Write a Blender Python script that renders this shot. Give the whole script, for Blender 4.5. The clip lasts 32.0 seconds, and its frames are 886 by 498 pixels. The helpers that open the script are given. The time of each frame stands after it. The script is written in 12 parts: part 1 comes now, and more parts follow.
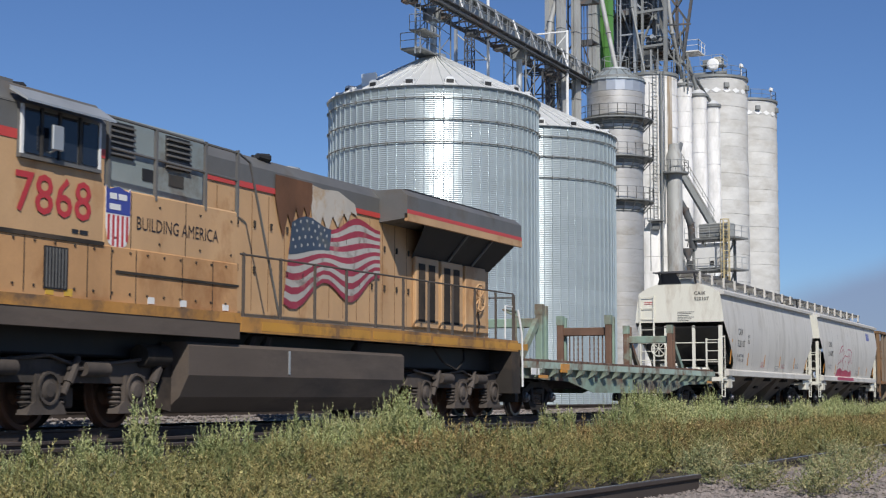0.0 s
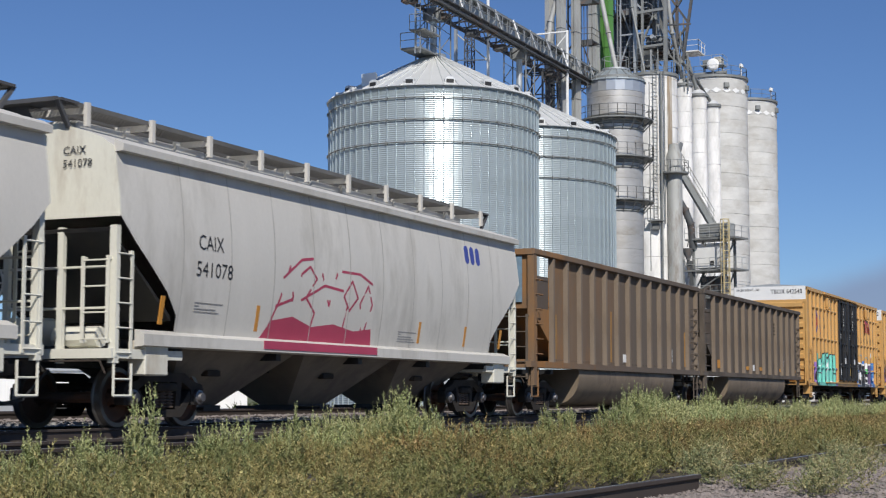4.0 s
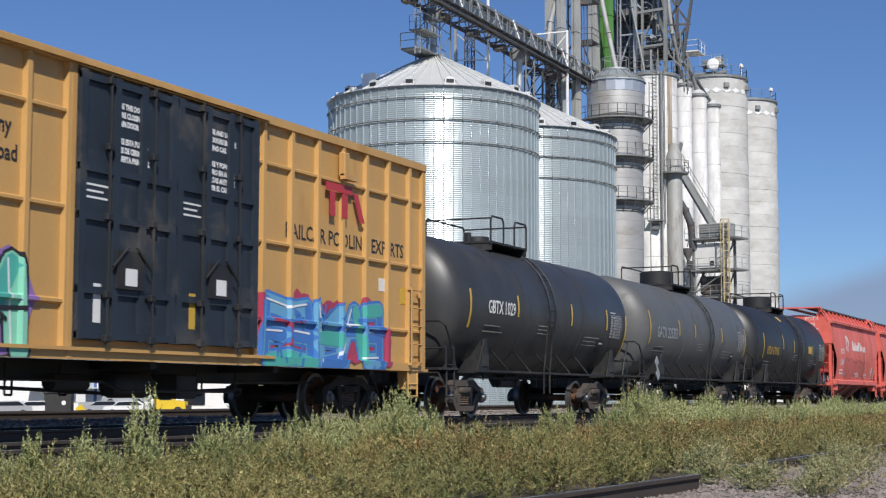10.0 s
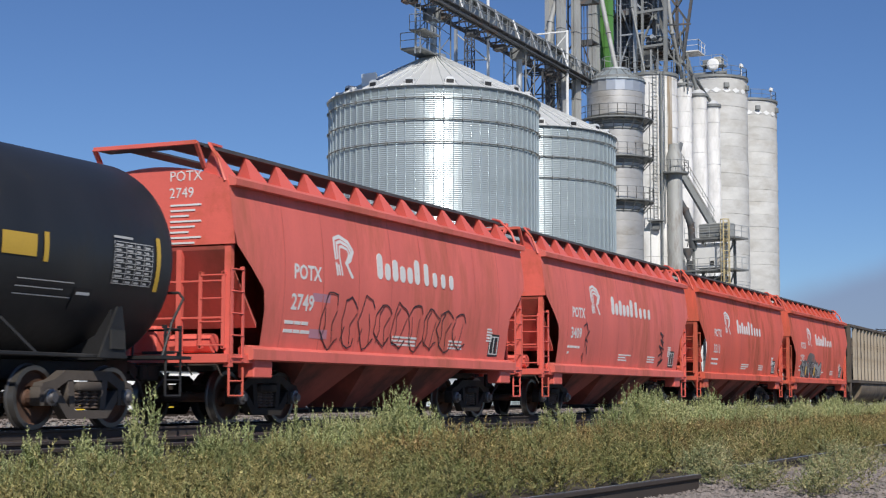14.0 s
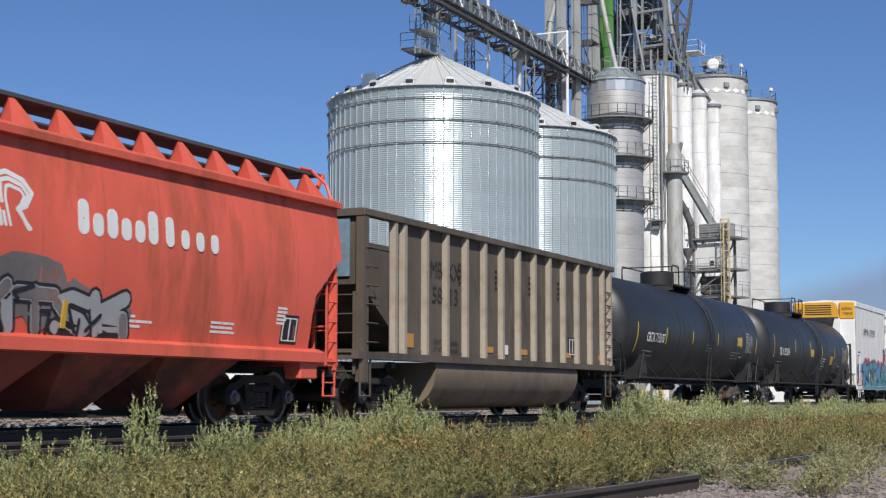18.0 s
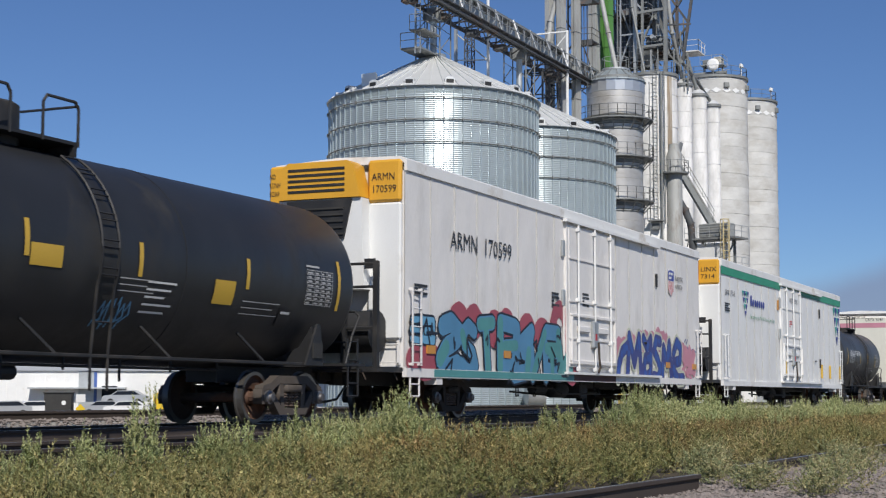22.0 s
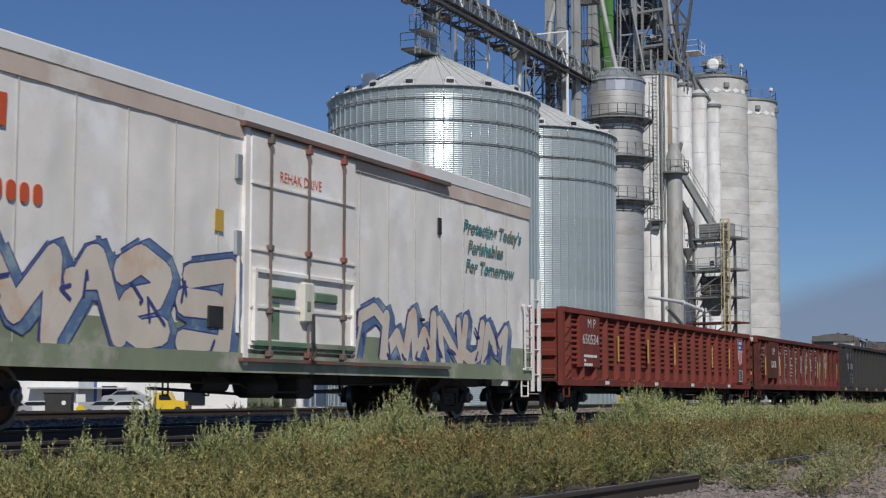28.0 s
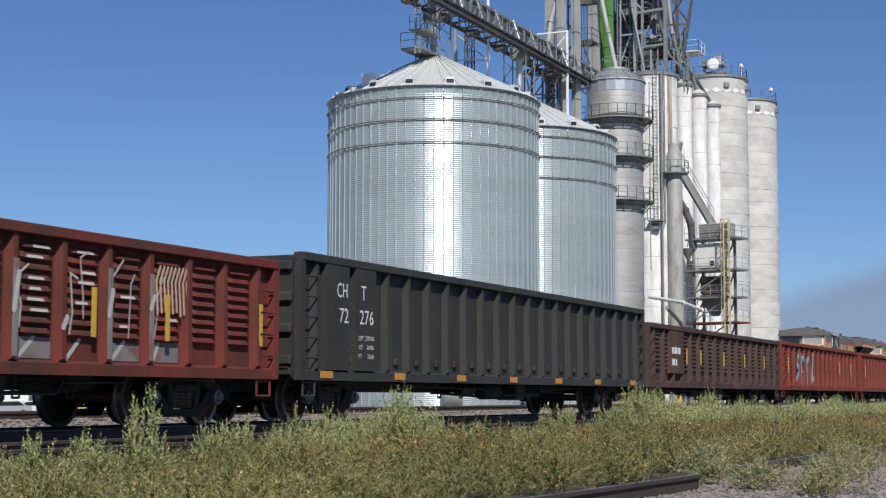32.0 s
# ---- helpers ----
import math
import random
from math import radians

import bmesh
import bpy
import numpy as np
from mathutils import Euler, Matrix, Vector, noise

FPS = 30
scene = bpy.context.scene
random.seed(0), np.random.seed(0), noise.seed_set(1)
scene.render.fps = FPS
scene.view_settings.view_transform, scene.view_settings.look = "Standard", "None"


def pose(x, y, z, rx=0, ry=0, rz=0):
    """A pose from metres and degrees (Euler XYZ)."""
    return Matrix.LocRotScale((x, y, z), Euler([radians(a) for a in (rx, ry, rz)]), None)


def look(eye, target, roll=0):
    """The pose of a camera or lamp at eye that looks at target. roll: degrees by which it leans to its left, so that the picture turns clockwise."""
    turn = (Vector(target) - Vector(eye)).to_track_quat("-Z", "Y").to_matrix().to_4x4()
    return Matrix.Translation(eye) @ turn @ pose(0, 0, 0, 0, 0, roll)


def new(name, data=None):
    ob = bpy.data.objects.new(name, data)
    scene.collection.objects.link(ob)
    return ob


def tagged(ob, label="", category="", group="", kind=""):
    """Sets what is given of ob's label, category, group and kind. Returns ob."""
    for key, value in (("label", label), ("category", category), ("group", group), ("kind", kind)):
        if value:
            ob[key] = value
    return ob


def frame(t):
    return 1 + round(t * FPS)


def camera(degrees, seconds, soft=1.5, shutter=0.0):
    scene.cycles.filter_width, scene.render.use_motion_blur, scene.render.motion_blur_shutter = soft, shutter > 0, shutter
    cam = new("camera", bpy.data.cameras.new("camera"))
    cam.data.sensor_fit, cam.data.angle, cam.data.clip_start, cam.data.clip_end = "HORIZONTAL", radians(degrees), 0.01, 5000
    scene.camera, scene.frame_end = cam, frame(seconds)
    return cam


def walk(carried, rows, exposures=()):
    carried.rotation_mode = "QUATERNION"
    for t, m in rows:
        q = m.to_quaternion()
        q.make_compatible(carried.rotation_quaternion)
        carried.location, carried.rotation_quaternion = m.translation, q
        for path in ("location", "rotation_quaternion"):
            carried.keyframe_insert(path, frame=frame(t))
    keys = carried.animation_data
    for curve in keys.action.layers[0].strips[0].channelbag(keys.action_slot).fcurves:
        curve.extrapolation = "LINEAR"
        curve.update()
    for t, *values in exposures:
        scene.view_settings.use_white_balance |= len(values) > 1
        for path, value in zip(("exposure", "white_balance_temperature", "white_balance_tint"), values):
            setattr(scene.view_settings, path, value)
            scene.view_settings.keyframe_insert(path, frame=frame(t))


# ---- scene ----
# A freight train passes a grain elevator. X runs along the track, Y away from the camera, Z up.
EYE_Z, RAIL_Z = 0.88, 0.40          # camera height and rail-top height above the gravel
TRACK_Y = 15.1                      # centre line of the train's track
SPEED, CLIP = 12.913, 32.0          # the train's speed in m/s, and the clip's length

cam = camera(31.715, CLIP, soft=1.2, shutter=0.08)
YAW, PITCH = radians(65.511), radians(5.395)
eye = Vector((0, 0, EYE_Z))
ahead = Vector((math.sin(YAW) * math.cos(PITCH), math.cos(YAW) * math.cos(PITCH), math.sin(PITCH)))
still = look(eye, eye + ahead * 50, roll=0.086)
walk(cam, [(0, still), (CLIP, still)],
     exposures=[(0, 0.06), (0.5, -0.08), (1.0, -0.2), (1.5, -0.29), (2, -0.29), (3, -0.10), (4.5, 0.08), (6, 0.18), (7, 0.08), (8, 0.07), (10, 0.13), (11, 0.30), (12, 0.33), (13, 0.27), (14, 0.04), (17, 0.0), (18, 0.13), (19, 0.26), (20, 0.33), (21, 0.24), (22, -0.02), (23, -0.24), (24, -0.32), (25, -0.43), (28, -0.38), (29, -0.24), (30, -0.12), (31, -0.01), (32, 0.05)])

# ---- world and sun ----
SUN_EL, SUN_AZ = 42.0, 235.0
world = bpy.data.worlds.new("World")
scene.world = world
world.use_nodes = True
wn = world.node_tree
wn.nodes.clear()
sky = wn.nodes.new("ShaderNodeTexSky")
sky.sky_type, sky.sun_disc = "NISHITA", False
sky.sun_elevation, sky.sun_rotation = radians(SUN_EL), radians(SUN_AZ)
sky.altitude, sky.air_density, sky.dust_density, sky.ozone_density = 1200, 1.0, 0.05, 3.0
back = wn.nodes.new("ShaderNodeBackground")
back.inputs["Strength"].default_value = 0.068
wout = wn.nodes.new("ShaderNodeOutputWorld")
clear = wn.nodes.new("ShaderNodeMix")
clear.data_type, clear.blend_type = "RGBA", "MULTIPLY"
clear.inputs[0].default_value, clear.inputs[7].default_value = 1.0, (0.71, 0.885, 1.18, 1)
wn.links.new(sky.outputs[0], clear.inputs[6])
wn.links.new(clear.outputs[2], back.inputs["Color"])
wn.links.new(back.outputs[0], wout.inputs["Surface"])

to_sun = Vector((math.sin(radians(SUN_AZ)) * math.cos(radians(SUN_EL)), math.cos(radians(SUN_AZ)) * math.cos(radians(SUN_EL)), math.sin(radians(SUN_EL))))
sun = new("sun", bpy.data.lights.new("sun", "SUN"))
sun.data.energy, sun.data.angle, sun.data.color = 4.3, radians(0.53), (1.0, 0.955, 0.89)
sun.matrix_basis = look(to_sun * 100, (0, 0, 0))

# ---- materials ----
MATS = {}


def mat(name, color, rough=0.6, metal=0.0, vary=0.15, grain=0.05, size=3.0, stain=None, stain_amount=0.0, stain_size=0.7,
        stretch=(1, 1, 1), bump=0.1, spec=0.5, objvary=0.0):
    """A surface: base colour with large stains and fine grain, in the object's own metres."""
    if name in MATS:
        return MATS[name]
    m = bpy.data.materials.new(name)
    m.use_nodes = True
    nt = m.node_tree
    bsdf = nt.nodes["Principled BSDF"]
    bsdf.inputs["Roughness"].default_value = rough
    bsdf.inputs["Metallic"].default_value = metal
    bsdf.inputs["Specular IOR Level"].default_value = spec
    tex = nt.nodes.new("ShaderNodeTexCoord")
    mp = nt.nodes.new("ShaderNodeMapping")
    mp.inputs["Scale"].default_value = stretch
    nt.links.new(tex.outputs["Object"], mp.inputs["Vector"])

    def nz(scale, detail=4.0, rgh=0.6):
        n = nt.nodes.new("ShaderNodeTexNoise")
        n.inputs["Scale"].default_value, n.inputs["Detail"].default_value, n.inputs["Roughness"].default_value = scale, detail, rgh
        nt.links.new(mp.outputs[0], n.inputs["Vector"])
        return n.outputs["Fac"]

    def mix(fac, a, b, kind="MIX"):
        x = nt.nodes.new("ShaderNodeMix")
        x.data_type, x.blend_type = "RGBA", kind
        for sock, val in ((x.inputs[0], fac), (x.inputs[6], a), (x.inputs[7], b)):
            if isinstance(val, (tuple, list)):
                sock.default_value = (*val[:3], 1)
            elif isinstance(val, (int, float)):
                sock.default_value = val
            else:
                nt.links.new(val, sock)
        return x.outputs[2]

    def ramp(src, lo, hi):
        r = nt.nodes.new("ShaderNodeMapRange")
        r.inputs[1].default_value, r.inputs[2].default_value = lo, hi
        nt.links.new(src, r.inputs[0])
        return r.outputs[0]

    large = nz(size * 0.35, 5.0)
    fine = nz(size * 14, 3.0)
    dark = tuple(c * (1 - vary) for c in color)
    light = tuple(min(1, c * (1 + vary)) for c in color)
    col = mix(ramp(large, 0.3, 0.7), dark, light)
    col = mix(ramp(fine, 0.2, 0.8), col, mix(1.0, col, tuple([1 - grain * 2] * 3), "MULTIPLY"))
    if stain:
        sfac = ramp(nz(stain_size, 8.0, 0.65), 0.62 - stain_amount * 0.35, 0.74 - stain_amount * 0.2)
        col = mix(sfac, col, stain)
        rr = nt.nodes.new("ShaderNodeMapRange")
        rr.inputs[3].default_value, rr.inputs[4].default_value = rough, min(1, rough + 0.25)
        nt.links.new(sfac, rr.inputs[0])
        nt.links.new(rr.outputs[0], bsdf.inputs["Roughness"])
    if objvary:
        oi = nt.nodes.new("ShaderNodeObjectInfo")
        r2 = nt.nodes.new("ShaderNodeMapRange")
        r2.inputs[3].default_value, r2.inputs[4].default_value = 1 - objvary, 1 + objvary
        nt.links.new(oi.outputs["Random"], r2.inputs[0])
        comb = nt.nodes.new("ShaderNodeCombineColor")
        for i in range(3):
            nt.links.new(r2.outputs[0], comb.inputs[i])
        col = mix(1.0, col, comb.outputs[0], "MULTIPLY")
    nt.links.new(col, bsdf.inputs["Base Color"])
    if bump:
        bp = nt.nodes.new("ShaderNodeBump")
        bp.inputs["Strength"].default_value, bp.inputs["Distance"].default_value = bump, 0.02
        nt.links.new(nz(size * 4, 6.0), bp.inputs["Height"])
        nt.links.new(bp.outputs[0], bsdf.inputs["Normal"])
    MATS[name] = m
    return m


RUST = (0.16, 0.07, 0.035)
DIRT = (0.12, 0.10, 0.08)
M_YELLOW = mat("loco yellow paint", (0.54, 0.335, 0.17), 0.5, vary=0.10, stain=(0.36, 0.18, 0.07), stain_amount=0.24, stain_size=0.9, stretch=(1, 1, 0.6))
M_YELLOWD = mat("grimy rust-stained yellow paint", (0.50, 0.28, 0.125), 0.6, vary=0.16, stain=(0.27, 0.115, 0.04), stain_amount=0.45, stain_size=0.8, stretch=(1, 1, 0.8))
M_LGREY = mat("loco grey paint", (0.13, 0.128, 0.122), 0.5, vary=0.15, stain=DIRT, stain_amount=0.2)
M_RED = mat("red stripe paint", (0.55, 0.06, 0.05), 0.45, vary=0.08)
# grime, with the shade below the car bodies darkened into the colour
M_UNDER = mat("grimy shade-darkened underframe", (0.034, 0.029, 0.025), 0.85, vary=0.3, spec=0.3, stain=(0.085, 0.062, 0.046), stain_amount=0.4)
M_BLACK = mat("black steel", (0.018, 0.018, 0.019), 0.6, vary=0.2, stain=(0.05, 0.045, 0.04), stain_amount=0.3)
M_GLASS = mat("dark window glass", (0.015, 0.02, 0.03), 0.06, vary=0.05, grain=0, bump=0)
M_WHEEL = mat("steel wheel", (0.075, 0.049, 0.038), 0.7, metal=0.2, vary=0.25, stain=RUST, stain_amount=0.4)
M_TREAD = mat("polished wheel tread", (0.15, 0.14, 0.13), 0.38, metal=0.7, vary=0.05, bump=0)
M_RAIL = mat("rusty rail steel", (0.05, 0.038, 0.032), 0.75, vary=0.2)
M_RAILTOP = mat("polished rail head", (0.45, 0.45, 0.46), 0.3, metal=1.0, vary=0.1, bump=0)
M_TIE = mat("creosoted timber", (0.045, 0.037, 0.032), 0.9, vary=0.3, stretch=(0.3, 3, 3), objvary=0.25)
M_BALLAST = mat("crushed ballast", (0.20, 0.185, 0.17), 0.95, vary=0.3, grain=0.3, size=4, bump=0.6)
M_BALLASTL = mat("pale crushed ballast", (0.42, 0.40, 0.37), 0.95, vary=0.3, grain=0.3, size=4, bump=0.6)
M_DUCT = mat("dull grey duct steel", (0.40, 0.405, 0.39), 0.65, metal=0.15, vary=0.14, stain=(0.24, 0.21, 0.18), stain_amount=0.25, stretch=(1, 1, 0.3))
M_GROUND = mat("dry gravel ground", (0.30, 0.265, 0.225), 0.95, vary=0.2, grain=0.25, size=1.5, stain=(0.17, 0.15, 0.10), stain_amount=0.4, bump=0.5)
M_HOPGREY = mat("pale grey hopper paint", (0.60, 0.575, 0.525), 0.5, vary=0.05, stain=(0.42, 0.40, 0.36), stain_amount=0.22, stretch=(1, 1, 0.3))
M_CREAM = mat("cream end paint", (0.72, 0.70, 0.60), 0.5, vary=0.05, stain=(0.42, 0.36, 0.28), stain_amount=0.18, stretch=(1, 1, 0.3))
M_GREEN = mat("faded green paint", (0.24, 0.335, 0.265), 0.65, vary=0.16, stain=(0.15, 0.08, 0.05), stain_amount=0.48)
M_COAL = mat("weathered brown coal car", (0.125, 0.099, 0.076), 0.7, metal=0.15, vary=0.2, stain=(0.06, 0.05, 0.04), stain_amount=0.3, stretch=(1, 1, 0.35))
M_COALRIB = mat("weathered aluminium rib", (0.40, 0.34, 0.26), 0.6, metal=0.2, vary=0.15, stain=(0.25, 0.19, 0.13), stain_amount=0.35)
M_BOX = mat("boxcar yellow paint", (0.56, 0.325, 0.11), 0.5, vary=0.06, stain=(0.42, 0.22, 0.07), stain_amount=0.2, stretch=(1, 1, 0.3))
M_DOORBLACK = mat("black door paint", (0.014, 0.015, 0.018), 0.6, vary=0.2, stain=(0.035, 0.032, 0.03), stain_amount=0.2)
M_DOOR = mat("dark blue door paint", (0.020, 0.029, 0.042), 0.55, vary=0.2, stain=(0.08, 0.075, 0.07), stain_amount=0.2)
M_WHITE = mat("white paint", (0.78, 0.78, 0.76), 0.5, vary=0.04, stain=(0.5, 0.46, 0.4), stain_amount=0.1)
M_TANKB = mat("black tank paint", (0.040, 0.041, 0.043), 0.42, vary=0.15, stain=(0.05, 0.047, 0.043), stain_amount=0.3, stretch=(1, 1, 0.5), bump=0.04)
M_TANKC = mat("black satin tank paint", (0.022, 0.023, 0.025), 0.44, vary=0.15, stain=(0.036, 0.034, 0.031), stain_amount=0.3, stretch=(1, 1, 0.5), bump=0.04)
M_TANKG = mat("dark grey tank paint", (0.105, 0.108, 0.108), 0.48, vary=0.1, stain=(0.10, 0.09, 0.085), stain_amount=0.25, bump=0.04)
M_POTASH = mat("faded red hopper paint", (0.76, 0.165, 0.13), 0.55, vary=0.10, stain=(0.50, 0.13, 0.085), stain_amount=0.3, stretch=(1, 1, 0.25))
M_POTBR = mat("orange red end paint", (0.76, 0.145, 0.11), 0.5, vary=0.08, stain=(0.5, 0.10, 0.05), stain_amount=0.2)
M_REEFER = mat("white reefer side", (0.80, 0.795, 0.775), 0.45, vary=0.05, size=1.1, stain=(0.66, 0.64, 0.60), stain_amount=0.22, stretch=(1, 1, 0.4), bump=0.05)
M_REEFERG = mat("greyed white reefer side", (0.77, 0.745, 0.715), 0.5, vary=0.06, size=1.1, stain=(0.57, 0.55, 0.52), stain_amount=0.25, stretch=(1, 1, 0.4), bump=0.05)
M_CRYO = mat("worn cream reefer side", (0.84, 0.80, 0.735), 0.5, vary=0.09, stain=(0.90, 0.89, 0.88), stain_amount=0.30, stain_size=0.8, bump=0.05)
M_GONRED = mat("red oxide gondola paint", (0.20, 0.045, 0.032), 0.7, spec=0.25, vary=0.15, stain=(0.12, 0.045, 0.03), stain_amount=0.3, stretch=(1, 1, 0.4))
M_GONBRN = mat("brown gondola paint", (0.16, 0.035, 0.028), 0.75, spec=0.25, vary=0.25, stain=(0.075, 0.036, 0.026), stain_amount=0.5, stretch=(1, 1, 0.4))
M_GONBLK = mat("black gondola paint", (0.043, 0.042, 0.040), 0.65, spec=0.25, vary=0.15, stain=(0.06, 0.055, 0.05), stain_amount=0.25)
M_ORANGE = mat("orange reflective tape", (0.56, 0.25, 0.04), 0.4, vary=0.05, bump=0)
M_YTAPE = mat("yellow reflective tape", (0.60, 0.38, 0.05), 0.4, vary=0.05, bump=0)
M_INKW = mat("white lettering", (0.75, 0.75, 0.73), 0.5, vary=0.05, bump=0)
M_INKB = mat("black lettering", (0.02, 0.02, 0.022), 0.5, vary=0.05, bump=0)
M_INKR = mat("red lettering", (0.48, 0.04, 0.045), 0.45, vary=0.05, bump=0)
M_GALV = mat("galvanised corrugated steel", (0.405, 0.468, 0.49), 0.33, metal=0.34, spec=0.35, vary=0.05, grain=0.02, objvary=0.05, bump=0.03)
M_GALVD = mat("galvanised frame steel", (0.50, 0.52, 0.52), 0.5, metal=0.6, vary=0.12)
M_STEELD = mat("dull structural steel", (0.25, 0.26, 0.255), 0.6, metal=0.3, vary=0.15)
M_CONC = mat("white painted concrete", (0.60, 0.595, 0.57), 0.75, vary=0.10, objvary=0.07, stain=(0.47, 0.455, 0.42), stain_amount=0.40, stain_size=0.5, stretch=(0.6, 0.6, 1.2))
M_CONCB = mat("peeling whitewashed concrete", (0.66, 0.65, 0.62), 0.75, vary=0.14, objvary=0.03, stain=(0.87, 0.86, 0.84), stain_amount=0.62, stain_size=0.55, stretch=(1.3, 1.3, 0.4))
M_LEG = mat("green elevator casing", (0.10, 0.26, 0.06), 0.5, vary=0.1)
M_YRAIL = mat("yellow safety paint", (0.62, 0.45, 0.12), 0.5, vary=0.08)

M_SEAM = mat("grimy weld seam", (0.40, 0.385, 0.355), 0.6, vary=0.2)
M_POTSEAM = mat("rusty weld seam", (0.58, 0.13, 0.10), 0.6, vary=0.2)
M_COALRUST = mat("rusty orange coal car", (0.185, 0.118, 0.068), 0.75, vary=0.2, stain=(0.30, 0.135, 0.035), stain_amount=0.34, stretch=(1, 1, 0.3))
M_COALTAN = mat("dusty tan coal car rib", (0.20, 0.155, 0.112), 0.7, metal=0.1, vary=0.2, stain=(0.15, 0.11, 0.075), stain_amount=0.4, stretch=(1, 1, 0.3))
M_COALTUB = mat("dusty brown belly tub", (0.19, 0.146, 0.10), 0.65, vary=0.15, stain=(0.12, 0.095, 0.075), stain_amount=0.35)
# rust that thins out from the leading end of the first coal car
nt = M_COALRUST.node_tree
bs = nt.nodes["Principled BSDF"]
src = bs.inputs["Base Color"].links[0].from_socket
tc = nt.nodes.new("ShaderNodeTexCoord")
sx = nt.nodes.new("ShaderNodeSeparateXYZ")
nt.links.new(tc.outputs["Object"], sx.inputs[0])
rg = nt.nodes.new("ShaderNodeMapRange")
for i, v in ((1, -6.5), (2, 1.0), (3, 0.0), (4, 1.0)):
    rg.inputs[i].default_value = v
nt.links.new(sx.outputs["X"], rg.inputs[0])
mxr = nt.nodes.new("ShaderNodeMix")
mxr.data_type = "RGBA"
mxr.inputs[7].default_value = (0.115, 0.09, 0.07, 1)
nt.links.new(rg.outputs[0], mxr.inputs[0])
nt.links.new(src, mxr.inputs[6])
nt.links.new(mxr.outputs[2], bs.inputs["Base Color"])
M_POTOR = mat("orange red hopper paint", (0.74, 0.125, 0.075), 0.55, vary=0.10, stain=(0.36, 0.085, 0.04), stain_amount=0.28, stretch=(1, 1, 0.25))
# dirt and the shade under the car are both mixed into this red
M_POTBAY = mat("grimy shade-darkened red hopper bay", (0.36, 0.085, 0.06), 0.75, vary=0.25, stain=(0.12, 0.05, 0.04), stain_amount=0.5, stretch=(1, 1, 0.5))
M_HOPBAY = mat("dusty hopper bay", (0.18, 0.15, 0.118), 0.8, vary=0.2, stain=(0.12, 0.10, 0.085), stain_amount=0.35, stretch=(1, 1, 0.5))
M_BOARD = mat("dull galvanised grating", (0.13, 0.127, 0.12), 0.7, metal=0.2, vary=0.2)
M_GRATE = mat("dark steel grating", (0.10, 0.10, 0.105), 0.7, metal=0.3, vary=0.2)
M_GONDK = mat("dark rusty brown gondola paint", (0.075, 0.048, 0.04), 0.75, vary=0.25, spec=0.25, stain=(0.15, 0.075, 0.05), stain_amount=0.25, stretch=(1, 1, 0.4))

